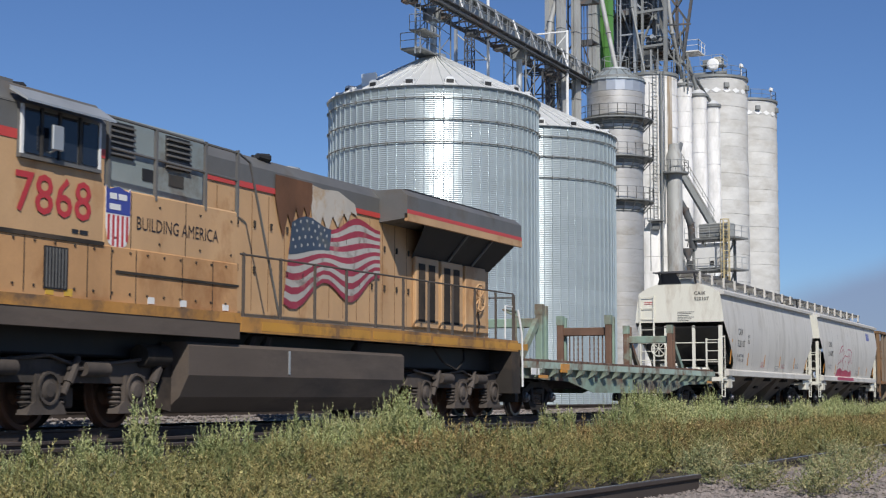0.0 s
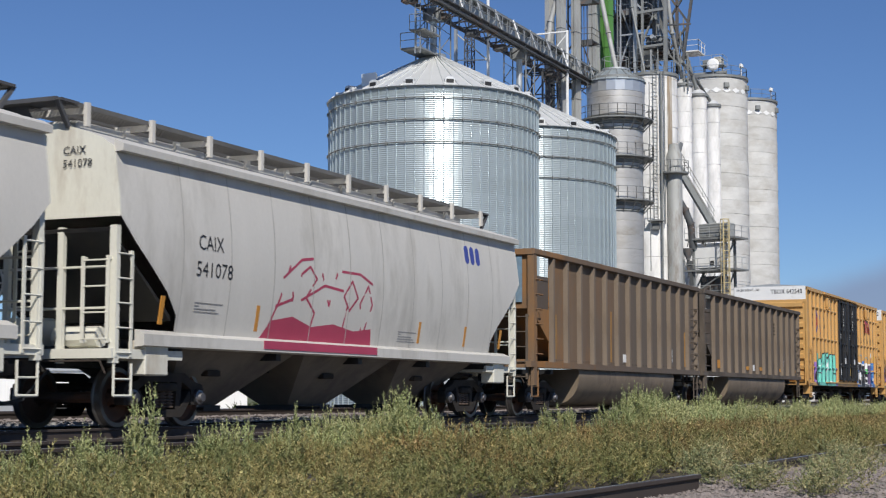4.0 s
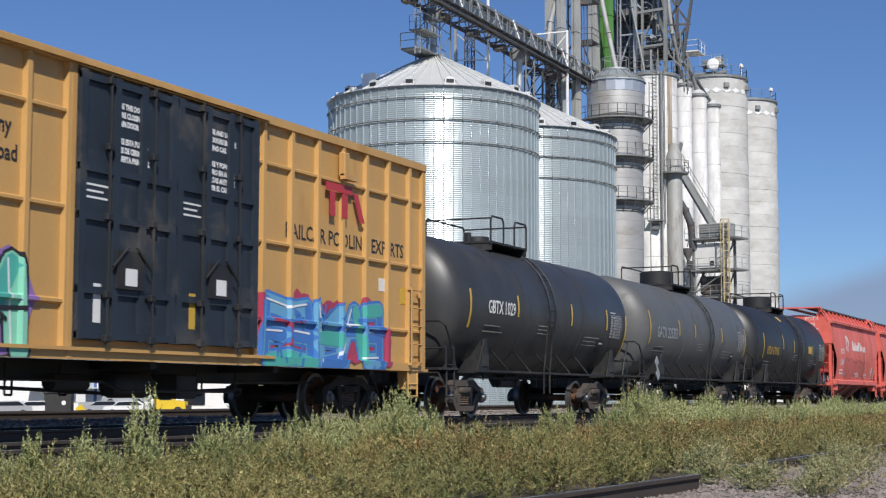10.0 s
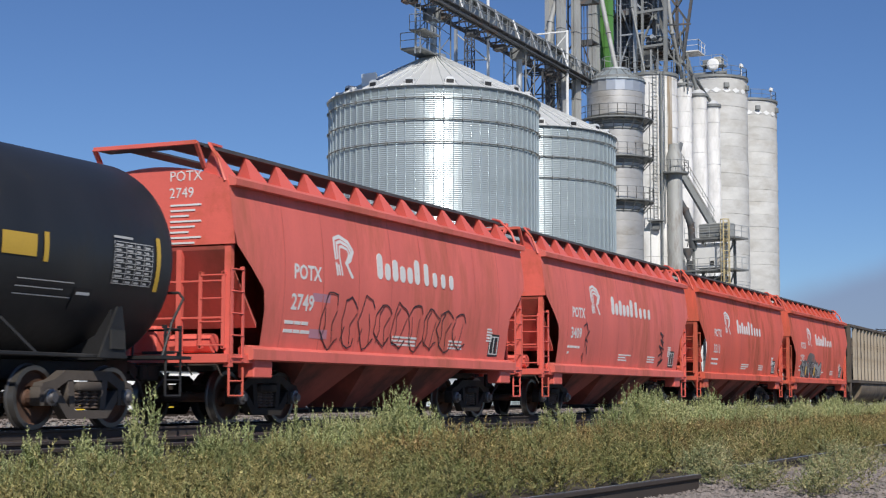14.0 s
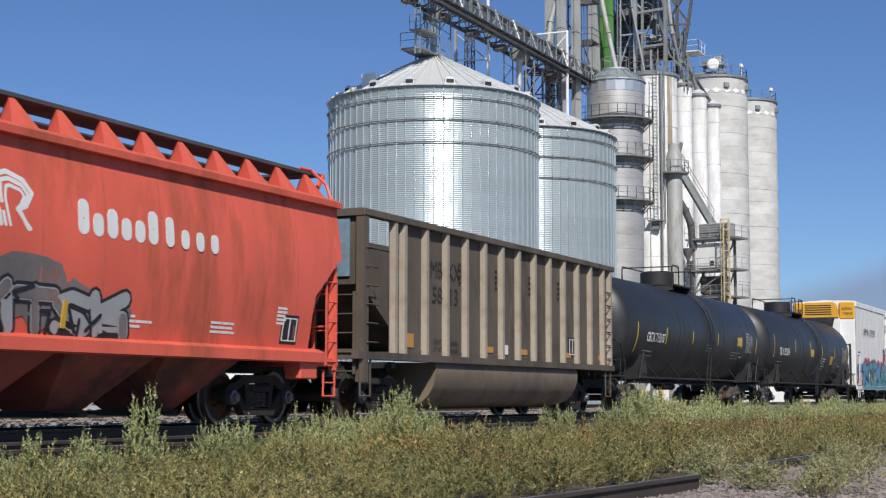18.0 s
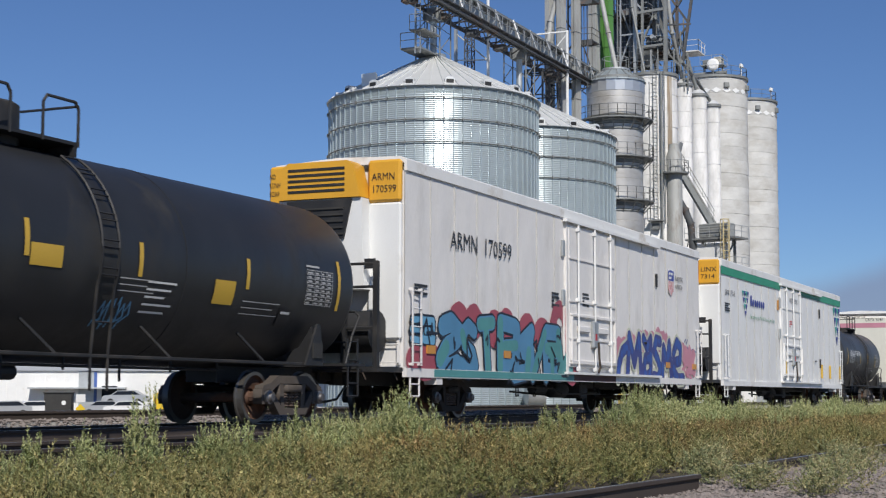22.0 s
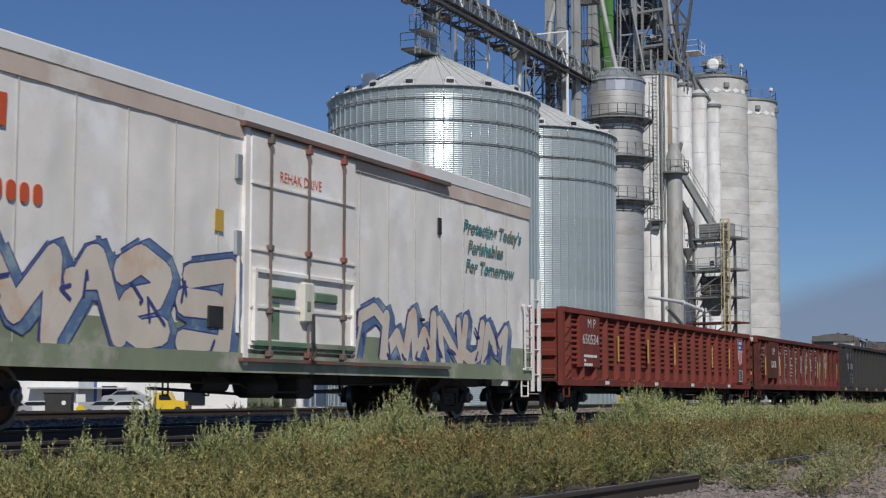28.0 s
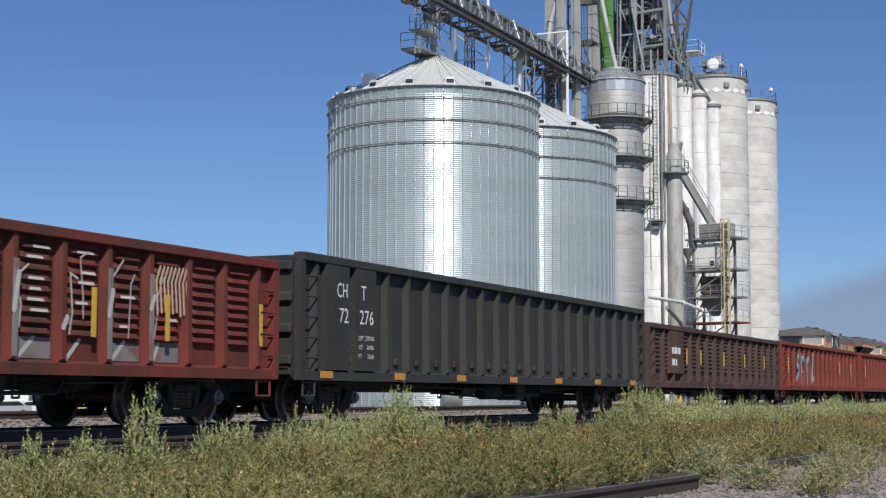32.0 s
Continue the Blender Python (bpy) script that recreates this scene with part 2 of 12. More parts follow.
# ---- mesh helpers ----
class Form:
    """Gathers faces and turns them into one mesh."""

    def __init__(self):
        self.v, self.f, self.s = [], [], []

    def add(self, verts, faces, smooth=False):
        n = len(self.v)
        self.v.extend(tuple(p) for p in verts)
        self.f.extend([tuple(i + n for i in q) for q in faces])
        self.s.extend([smooth] * len(faces))
        return self

    def box(self, x0, x1, y0, y1, z0, z1, m=None):
        p = [(x, y, z) for z in (z0, z1) for y in (y0, y1) for x in (x0, x1)]
        if m:
            p = [m @ Vector(q) for q in p]
        return self.add(p, [(0, 2, 3, 1), (4, 5, 7, 6), (0, 1, 5, 4), (2, 6, 7, 3), (0, 4, 6, 2), (1, 3, 7, 5)])

    def bevelled(self, x0, x1, y0, y1, z0, z1, b=0.01):
        """A box with chamfered upright and level edges."""
        xs, ys, zs = (x0, x1), (y0, y1), (z0, z1)
        p, idx = [], {}
        for i in (0, 1):
            for j in (0, 1):
                for k in (0, 1):
                    sx, sy, sz = (1, -1)[i], (1, -1)[j], (1, -1)[k]
                    for a in range(3):
                        q = [xs[i] + sx * b, ys[j] + sy * b, zs[k] + sz * b]
                        q[a] = (xs[i], ys[j], zs[k])[a]
                        idx[i, j, k, a] = len(p)
                        p.append(q)
        g = lambda i, j, k, a: idx[i, j, k, a]
        fs = []
        for i in (0, 1):
            fs.append([g(i, 0, 0, 0), g(i, 1, 0, 0), g(i, 1, 1, 0), g(i, 0, 1, 0)][::(1 if i else -1)])
            fs.append([g(0, i, 0, 1), g(1, i, 0, 1), g(1, i, 1, 1), g(0, i, 1, 1)][::(-1 if i else 1)])
            fs.append([g(0, 0, i, 2), g(1, 0, i, 2), g(1, 1, i, 2), g(0, 1, i, 2)][::(1 if i else -1)])
        for i in (0, 1):
            for j in (0, 1):
                fs.append([g(i, j, 0, 0), g(i, j, 1, 0), g(i, j, 1, 1), g(i, j, 0, 1)][::(1 if i == j else -1)])
                fs.append([g(0, i, j, 1), g(1, i, j, 1), g(1, i, j, 2), g(0, i, j, 2)][::(1 if i == j else -1)])
                fs.append([g(i, 0, j, 2), g(i, 1, j, 2), g(i, 1, j, 0), g(i, 0, j, 0)][::(1 if i == j else -1)])
                for k in (0, 1):
                    fs.append([g(i, j, k, 0), g(i, j, k, 1), g(i, j, k, 2)][::(1 if (i + j + k) % 2 else -1)])
        return self.add(p, fs)

    def rod(self, a, b, r, n=6, r2=None, caps=True):
        a, b = Vector(a), Vector(b)
        d = b - a
        if d.length < 1e-6:
            return self
        q = d.to_track_quat("Z", "Y")
        r2 = r if r2 is None else r2
        p = []
        for k in range(n):
            t = 2 * math.pi * (k + 0.5) / n
            o = q @ Vector((math.cos(t), math.sin(t), 0))
            p += [a + o * r, b + o * r2]
        fs = [(2 * k, 2 * ((k + 1) % n), 2 * ((k + 1) % n) + 1, 2 * k + 1) for k in range(n)]
        self.add(p, fs, n > 6)
        if caps:
            self.add([p[2 * k] for k in range(n)], [tuple(range(n - 1, -1, -1))])
            self.add([p[2 * k + 1] for k in range(n)], [tuple(range(n))])
        return self

    def path(self, pts, r, n=5):
        for a, b in zip(pts, pts[1:]):
            self.rod(a, b, r, n)
        return self

    def beam(self, a, b, w, h):
        """A rectangular bar from a to b."""
        a, b = Vector(a), Vector(b)
        d = b - a
        q = d.to_track_quat("X", "Z").to_matrix().to_4x4()
        return self.box(0, d.length, -w / 2, w / 2, -h / 2, h / 2, Matrix.Translation(a) @ q)

    def prism(self, prof, x0, x1, axis="x", caps=True, smooth=False, close=True):
        """Extrude a closed outline of (y, z) along x, of (x, z) along y, or of (x, y) along z."""
        put = {"x": lambda p, s: (s, p[0], p[1]), "y": lambda p, s: (p[0], s, p[1]), "z": lambda p, s: (p[0], p[1], s)}[axis]
        n = len(prof)
        v = [put(p, x0) for p in prof] + [put(p, x1) for p in prof]
        fs = [(i, (i + 1) % n, (i + 1) % n + n, i + n) for i in range(n if close else n - 1)]
        self.add(v, fs, smooth)
        if caps:
            self.add([put(p, x0) for p in prof], [tuple(range(n - 1, -1, -1))])
            self.add([put(p, x1) for p in prof], [tuple(range(n))])
        return self

    def lathe(self, prof, n=32, axis="z", at=(0, 0, 0), smooth=True, a0=0.0, a1=2 * math.pi):
        """Turn an outline of (radius, height) round an axis through at."""
        full = abs(a1 - a0 - 2 * math.pi) < 1e-6
        cnt = n if full else n + 1
        v = []
        for r, h in prof:
            for k in range(cnt):
                t = a0 + (a1 - a0) * k / n
                c, s = r * math.cos(t), r * math.sin(t)
                q = {"z": (c, s, h), "y": (c, h, s), "x": (h, c, s)}[axis]
                v.append((q[0] + at[0], q[1] + at[1], q[2] + at[2]))
        fs = []
        for i in range(len(prof) - 1):
            for k in range(n):
                k2 = (k + 1) % cnt
                fs.append((i * cnt + k, i * cnt + k2, (i + 1) * cnt + k2, (i + 1) * cnt + k))
        return self.add(v, fs, smooth)

    def mesh(self, name, material):
        me = bpy.data.meshes.new(name)
        me.from_pydata(self.v, [], self.f)
        me.polygons.foreach_set("use_smooth", self.s)
        me.materials.append(material)
        bm = bmesh.new()
        bm.from_mesh(me)
        bmesh.ops.recalc_face_normals(bm, faces=bm.faces)
        if any(self.s):
            for e in bm.edges:
                if len(e.link_faces) == 2 and e.calc_face_angle(0) > 0.6:
                    e.smooth = False
        bm.to_mesh(me)
        bm.free()
        me.update()
        return me


def part(name, form, material, parent=None, label=""):
    ob = new(name, form if isinstance(form, bpy.types.Mesh) else form.mesh(name, material))
    if parent:
        ob.parent = parent
    if label:
        tagged(ob, label)
    return ob


def thing(name, m, label, category, group="", kind=""):
    ob = new(name)
    ob.matrix_basis = m
    ob.empty_display_size = 0.2
    return tagged(ob, label, category, group, kind)


def writing(name, text, size, x, z, y, material, parent, face="side", width=None, shear=0.0, label="", bold=0.0):
    """Letters cut from the built-in font, standing just proud of a car's side (y) or of its end (x)."""
    cu = bpy.data.curves.new(name, "FONT")
    cu.body, cu.size, cu.shear, cu.offset = text, size / 0.70, shear, bold
    cu.align_x, cu.resolution_u, cu.space_line = "LEFT", 2, 1.15
    tmp = bpy.data.objects.new(name, cu)
    scene.collection.objects.link(tmp)
    me = bpy.data.meshes.new_from_object(tmp.evaluated_get(bpy.context.evaluated_depsgraph_get()))
    bpy.data.objects.remove(tmp)
    bpy.data.curves.remove(cu)
    xs = [v.co.x for v in me.vertices]
    if width and xs:
        k = width / (max(xs) - min(xs))
        for v in me.vertices:
            v.co.x *= k
    me.materials.clear()
    me.materials.append(material)
    ob = new(name, me)
    ob.parent = parent
    ob.matrix_basis = pose(x, y, z, 90, 0, 0) if face == "side" else pose(x, y, z, 90, 0, -90)
    if label:
        tagged(ob, label)
    return ob

# ---- running gear shared by the cars ----
def wheelset_mesh():
    f = Form()
    for s in (-1, 1):
        y = s * 0.75
        f.lathe([(0.09, y - s * 0.03), (0.14, y - s * 0.10), (0.16, y - s * 0.04), (0.36, y + s * 0.00), (0.385, y + s * 0.065)], 24, "y")
        f.lathe([(0.14, y - s * 0.10), (0.36, y - s * 0.04), (0.40, y - s * 0.075)], 24, "y")
    plain = len(f.f)
    for s in (-1, 1):
        y = s * 0.75
        f.lathe([(0.385, y + s * 0.065), (0.452, y + s * 0.065), (0.457, y - s * 0.035), (0.482, y - s * 0.05), (0.482, y - s * 0.075), (0.40, y - s * 0.075)], 24, "y")
    tread = len(f.f)
    f.rod((0, -0.75, 0), (0, 0.75, 0), 0.085, 10)
    for s in (-1, 1):
        f.rod((0, s * 0.75, 0), (0, s * 1.12, 0), 0.11, 10)
        f.rod((0, s * 1.12, 0), (0, s * 1.15, 0), 0.075, 8)
        for k in range(3):
            a = 2 * math.pi * k / 3
            f.rod((0.05 * math.cos(a), s * 1.15, 0.05 * math.sin(a)), (0.05 * math.cos(a), s * 1.165, 0.05 * math.sin(a)), 0.014, 5)
    me = f.mesh("wheelset", M_WHEEL)
    me.materials.append(M_TREAD)
    for i in range(plain, tread):
        me.polygons[i].material_index = 1
    return me


def sideframe_mesh(material, base=1.78):
    """A cast side frame: arched top member, truss bottom, two columns and the journal pedestals, with open windows."""
    h = base / 2
    f = Form()
    f.prism([(-h - 0.17, 0.56), (-h - 0.13, 0.66), (-h + 0.12, 0.71), (-0.52, 0.84), (0.52, 0.84), (h - 0.12, 0.71), (h + 0.13, 0.66), (h + 0.17, 0.56), (h - 0.16, 0.57), (0.46, 0.70), (-0.46, 0.70), (-h + 0.16, 0.57)], -0.085, 0.085, "y")
    f.prism([(-h + 0.10, 0.50), (-0.46, 0.15), (0.46, 0.15), (h - 0.10, 0.50), (h - 0.22, 0.56), (0.38, 0.27), (-0.38, 0.27), (-h + 0.22, 0.56)], -0.08, 0.08, "y")
    for q in (-1, 1):
        f.prism([(q * 0.28, 0.25), (q * 0.40, 0.25), (q * 0.47, 0.72), (q * 0.33, 0.72)], -0.075, 0.075, "y")
        f.prism([(q * h - 0.19, 0.34), (q * h - 0.10, 0.34), (q * h - 0.10, 0.59), (q * h + 0.10, 0.59), (q * h + 0.10, 0.34), (q * h + 0.17, 0.34), (q * h + 0.17, 0.60), (q * h - 0.19, 0.60)], -0.09, 0.09, "y")
    f.bevelled(-0.27, 0.27, -0.13, 0.10, 0.55, 0.68, 0.02)
    me = f.mesh("sideframe", material)
    bm = bmesh.new()
    bm.from_mesh(me)
    bmesh.ops.bevel(bm, geom=[e for e in bm.edges if len(e.link_faces) == 2 and e.calc_face_angle(0) > 0.5], offset=0.018, segments=2, affect="EDGES", clamp_overlap=True)
    for p in bm.faces:
        p.smooth = True
    bm.to_mesh(me)
    bm.free()
    return me


def spring_mesh():
    f = Form()
    prof = []
    for k in range(6):
        z = 0.29 + k * 0.05
        prof += [(0.055, z), (0.085, z + 0.012), (0.085, z + 0.028), (0.055, z + 0.04)]
    f.lathe(prof, 10, "z")
    return f.mesh("spring", M_SPRING)


M_SPRING = mat("rusty coil spring", (0.12, 0.085, 0.065), 0.8, vary=0.2)
# paler side frame colour with sunlight painted in, for trucks under round tanks
M_CAST = mat("dusty sunlit brown cast steel", (0.088, 0.072, 0.060), 0.8, vary=0.25, stain=(0.05, 0.042, 0.036), stain_amount=0.35)
WHEELSET, SIDEFRAME, LIT_FRAME, SPRINGS = wheelset_mesh(), sideframe_mesh(M_UNDER), sideframe_mesh(M_CAST), spring_mesh()
M_BEARING = mat("greasy bearing cap steel", (0.24, 0.24, 0.25), 0.4, metal=0.7, vary=0.2, stain=(0.07, 0.05, 0.04), stain_amount=0.4)
BEARING = Form().lathe([(0, -0.10), (0.07, -0.10), (0.085, -0.05), (0.12, -0.04), (0.12, 0.06)], 12, "y").mesh("bearing_cap", M_BEARING)
WHEELS, CARS, FAR = [], [], []


def truck(car, x, car_x, base=1.78, dusty=False):
    f = Form()
    f.bevelled(-0.22, 0.22, -1.06, 1.06, 0.56, 0.68, 0.03)
    f.rod((0, 0, 0.68), (0, 0, 0.80), 0.22, 12)
    f.box(-0.62, -0.54, -0.6, 0.6, 0.36, 0.48).box(0.54, 0.62, -0.6, 0.6, 0.36, 0.48)
    t = part("truck", f, M_UNDER, car, "grimy, shade-darkened cast steel freight truck")
    t.matrix_basis = pose(x, 0, 0)
    for s in (-1, 1):
        # tank cars take the sunlit copy of the frame, other cars the shaded one
        o = part("sideframe", LIT_FRAME if dusty else SIDEFRAME, None, t)
        o.matrix_basis = pose(0, s * 0.98, 0)
        for q in (-1, 0, 1):
            part("spring", SPRINGS, None, t).matrix_basis = pose(q * 0.19, s * 0.98, 0)
        part("bearing_cap", BEARING, None, t).matrix_basis = pose(-base / 2, s * 1.08, 0.457)
        part("bearing_cap", BEARING, None, t).matrix_basis = pose(base / 2, s * 1.08, 0.457)
        w = part("wheelset", WHEELSET, None, t)
        w.matrix_basis = pose(s * base / 2, 0, 0.457)
        WHEELS.append((w, s * base / 2, car_x + x, 0.457))
    return t


def coupler(car, x, s, color=None):
    """Draft gear, knuckle, cut lever and air hose at one end."""
    f = Form()
    f.bevelled(min(x, x + s * 0.35), max(x, x + s * 0.35), -0.17, 0.17, 0.72, 1.02, 0.02)
    f.bevelled(min(x + s * 0.3, x + s * 0.72), max(x + s * 0.3, x + s * 0.72), -0.08, 0.08, 0.78, 0.94, 0.02)
    f.bevelled(min(x + s * 0.62, x + s * 0.95), max(x + s * 0.62, x + s * 0.95), -0.16, 0.14, 0.72, 1.0, 0.04)
    c = part("coupler", f, M_UNDER, car)
    h = Form().path([(x, -0.35, 0.85), (x + s * 0.2, -0.36, 0.72), (x + s * 0.5, -0.30, 0.42), (x + s * 0.85, -0.18, 0.36)], 0.025, 6)
    part("air_hose", h, M_BLACK, c)
    r = Form().path([(x + s * 0.12, -1.45, 0.80), (x + s * 0.12, -1.35, 0.98), (x + s * 0.12, -0.4, 0.98), (x + s * 0.4, -0.15, 1.0)], 0.014, 5)
    part("cut_lever", r, M_UNDER, c)
    return c


def ladder(car, x0, x1, y, zs, material, name="ladder", out=0.09, stile=True):
    """Rungs between two stiles, standing off a side (constant y) plane."""
    f = Form()
    lo, hi = min(zs) - 0.06, max(zs) + 0.06
    if stile:
        for x in (x0, x1):
            f.box(x - 0.03, x + 0.03, y - out, y - out + 0.02, lo, hi)
            for z in (lo + 0.03, hi - 0.03):
                f.box(x - 0.025, x + 0.025, y - out, y, z - 0.025, z + 0.025)
    if not stile:
        me = Form().path([(x0, y, 0), (x0, y - out, 0.0), (x1, y - out, 0.0), (x1, y, 0)], 0.015, 5).mesh(name, material)
        for z in zs:
            part(name, me, None, car).location.z = z
        return None
    for z in zs:
        f.rod((x0, y - out, z), (x1, y - out, z), 0.014, 5)
    return part(name, f, material, car)


def end_ladder(car, x, s, y0, y1, zs, material, name="end_ladder", out=0.09):
    f = Form()
    lo, hi = min(zs) - 0.06, max(zs) + 0.06
    for y in (y0, y1):
        f.box(min(x + s * out, x + s * (out - 0.02)), max(x + s * out, x + s * (out - 0.02)), y - 0.03, y + 0.03, lo, hi)
        for z in (lo + 0.03, hi - 0.03):
            f.box(min(x, x + s * out), max(x, x + s * out), y - 0.02, y + 0.02, z - 0.02, z + 0.02)
    for z in zs:
        f.rod((x + s * out, y0, z), (x + s * out, y1, z), 0.014, 5)
    return part(name, f, material, car)


def stirrup(car, x, material, y=-1.50, z=0.95, w=0.42):
    f = Form()
    f.path([(x - w / 2, y, z), (x - w / 2, y, 0.48), (x + w / 2, y, 0.48), (x + w / 2, y, z)], 0.02, 5)
    f.rod((x - w / 2, y, 0.72), (x + w / 2, y, 0.72), 0.016, 5)
    return part("sill_step", f, material, car)


def centre_sill(car, x0, x1, z=0.95):
    s = part("centre_sill", Form().box(x0, x1, -0.33, 0.33, z - 0.3, z + 0.02), M_BLACK, car)
    me = Form().box(-0.08, 0.08, -1.45, 1.45, z - 0.12, z).mesh("cross_bearer", M_BLACK)
    for k in range(5):
        part("cross_bearer", me, None, s).location.x = x0 + (x1 - x0) * (k + 0.5) / 5
    return s


def brake_gear(car, x, z=0.85):
    """Air reservoir, valve, slack adjuster and levers hung below the floor."""
    part("air_reservoir", Form().lathe([(0, -0.55), (0.17, -0.5), (0.21, -0.42), (0.21, 0.42), (0.17, 0.5), (0, 0.55)], 14, "x", (x - 0.22, -0.55, z - 0.20)), M_BLACK, car)
    part("control_valve", Form().bevelled(x + 0.6, x + 1.15, -0.95, -0.40, z - 0.42, z - 0.02, 0.04), M_BLACK, car)
    part("brake_cylinder", Form().rod((x - 2.2, -0.62, z - 0.18), (x - 1.4, -0.62, z - 0.18), 0.13, 10), M_BLACK, car)
    part("brake_rod", Form().path([(x - 3.4, -0.5, z - 0.25), (x - 0.5, -0.45, z - 0.34), (x + 3.2, -0.5, z - 0.25)], 0.028, 5), M_BLACK, car)
    part("train_pipe", Form().path([(x - 5.5, -0.8, z - 0.12), (x - 1.2, -0.8, z - 0.16), (x - 0.9, -0.95, z - 0.3), (x + 2.2, -0.95, z - 0.3), (x + 2.5, -0.8, z - 0.14), (x + 5.2, -0.8, z - 0.12)], 0.024, 5), M_BLACK, car)
    for k in range(6):
        part("pipe_hanger", Form().path([(x - 3.0 + k * 1.2, -0.5, z + 0.1), (x - 3.0 + k * 1.2, -0.5, z - 0.36), (x - 2.85 + k * 1.2, -0.5, z - 0.36), (x - 2.85 + k * 1.2, -0.5, z - 0.1)], 0.018, 5), M_BLACK, car)


def car(name, x0, x1, label, category="freight car", trucks=None):
    """An empty thing for a car whose body spans x0..x1 along the track at the start."""
    c = thing(name, pose((x0 + x1) / 2, TRACK_Y, RAIL_Z), label, category, "freight train")
    h = (x1 - x0) / 2
    CARS.append((c, (x0 + x1) / 2))
    for t in trucks or (-h + 1.95, h - 1.95):
        truck(c, t, (x0 + x1) / 2, dusty=category == "tank car")
    coupler(c, -h, -1)
    coupler(c, h, 1)
    return c, h


SIDE = -1.59


def panel(name, x0, x1, z0, z1, y, material, parent, proud=0.004, label=""):
    return part(name, Form().box(x0, x1, y - proud, y + 0.01, z0, z1), material, parent, label)

# ---- boxcars ----
def boxcar(x0, x1, mark, label, door_paint):
    c, h = car("boxcar", x0, x1, label, "boxcar", (-h0, h0) if (h0 := 7.0) else None)
    zb, zt = 0.98, 5.15
    f = Form().box(-h, h, -1.52, 1.52, zb + 0.15, zt)
    body = part("body", f, M_BOX, c)
    roof = Form().prism([(-1.60, zt), (-1.60, zt + 0.05), (0, zt + 0.16), (1.60, zt + 0.05), (1.60, zt)], -h, h)
    n = 16
    for k in range(n + 1):
        x = -h + 0.05 + (2 * h - 0.1) * k / n
        roof.prism([(-1.58, zt + 0.05), (-1.55, zt + 0.09), (0, zt + 0.20), (1.55, zt + 0.09), (1.58, zt + 0.05)], x - 0.04, x + 0.04)
    part("roof", roof, M_GALVD, c, "galvanised ribbed steel roof")
    part("eave_rail", Form().box(-h, h, -1.62, -1.52, zt - 0.08, zt + 0.06), M_BOX, c)
    part("side_sill", Form().box(-h, h, -1.60, -1.50, zb, zb + 0.16), M_BOX, c)
    d0, d1 = -h + 7.08, -h + 11.85
    rib_mesh = Form().prism([(-0.06, -1.52), (-0.045, -1.605), (0.045, -1.605), (0.06, -1.52)], zb + 0.16, zt - 0.08, "z").mesh("side_post", M_BOX)
    posts = [-h + 0.96 + 0.855 * k for k in range(8)] + [d1 + 0.30 + 0.94 * k for k in range(7)]
    for x in posts:
        part("side_post", rib_mesh, None, c).location.x = x
    part("corner_post", Form().box(-h, -h + 0.14, -1.60, -1.50, zb, zt), M_BOX, c)
    part("corner_post", Form().box(h - 0.14, h, -1.60, -1.50, zb, zt), M_BOX, c)
    for z in (4.40, 3.07, 1.77):
        for a, b in ((-h + 0.96, d0 - 0.05), (d1 + 0.10, h - 0.14)):
            part("belt_rail", Form().prism([(-1.52, z - 0.05), (-1.585, z - 0.02), (-1.585, z + 0.02), (-1.52, z + 0.05)], a, b), M_BOX, c)
    # two plug door leaves, each with stiles, rails and lock rods
    part("door_frame", Form().box(d0 - 0.10, d0, -1.61, -1.5, zb, zt).box(d1, d1 + 0.10, -1.61, -1.5, zb, zt), M_BOX, c)
    mid = (d0 + d1) / 2
    for a, b in ((d0 + 0.02, mid - 0.02), (mid + 0.02, d1 - 0.02)):
        door = part("door", Form().box(a, b, -1.62, -1.53, zb + 0.28, zt - 0.12), door_paint, c, "dark painted steel plug door leaf")
        g = Form()
        for x in (a + 0.07, a + (b - a) * 0.36, a + (b - a) * 0.64, b - 0.07):
            g.box(x - 0.07, x + 0.07, -1.68, -1.62, zb + 0.28, zt - 0.12)
        for z in (zb + 0.34, 1.95, 2.98, 3.66, zt - 0.2):
            g.box(a, b, -1.67, -1.62, z - 0.05, z + 0.05)
        part("door_rib", g, door_paint, door)
        w = b - a
        for x in (a + w * 0.27, a + w * 0.73):
            r = Form().rod((x, -1.71, zb + 0.2), (x, -1.71, zt - 0.1), 0.025, 6)
            for z in (zb + 0.3, 1.9, 3.0, 4.0, zt - 0.2):
                r.bevelled(x - 0.07, x + 0.07, -1.74, -1.66, z - 0.05, z + 0.05, 0.01)
            part("lock_rod", r, M_BLACK, door)
        k = Form().box(a + w * 0.36, a + w * 0.64, -1.72, -1.66, 2.0, 2.55)
        k.rod((a + w * 0.30, -1.74, 2.30), (a + w * 0.46, -1.74, 2.62), 0.02, 5).rod((a + w * 0.54, -1.74, 2.62), (a + w * 0.7, -1.74, 2.30), 0.02, 5)
        part("door_latch", k, M_BLACK, door)
        part("latch_label", Form().box(a + w * 0.44, a + w * 0.56, -1.726, -1.72, 2.05, 2.3), M_INKW, door)
        text = "CLOSE THIS DOOR\nBEFORE CLOSING\n    MAIN DOOR\n\nCIERRE ESTA PUERTA\nANTES DE CERRAR\nLA PUERTA PRINCIPAL" if a < mid else "CLOSE AND LOCK\nALL DOORS BEFORE\nMOVING CAR\n\nCIERRE Y PONGA\nSEGURO EN AMBAS\nPUERTAS ANTES DE\nMOVER EL CARRO"
        writing("door_notice", text, 0.078, a + w * 0.33, 4.62, -1.626, M_INKW, door, width=w * 0.40, bold=0.007)
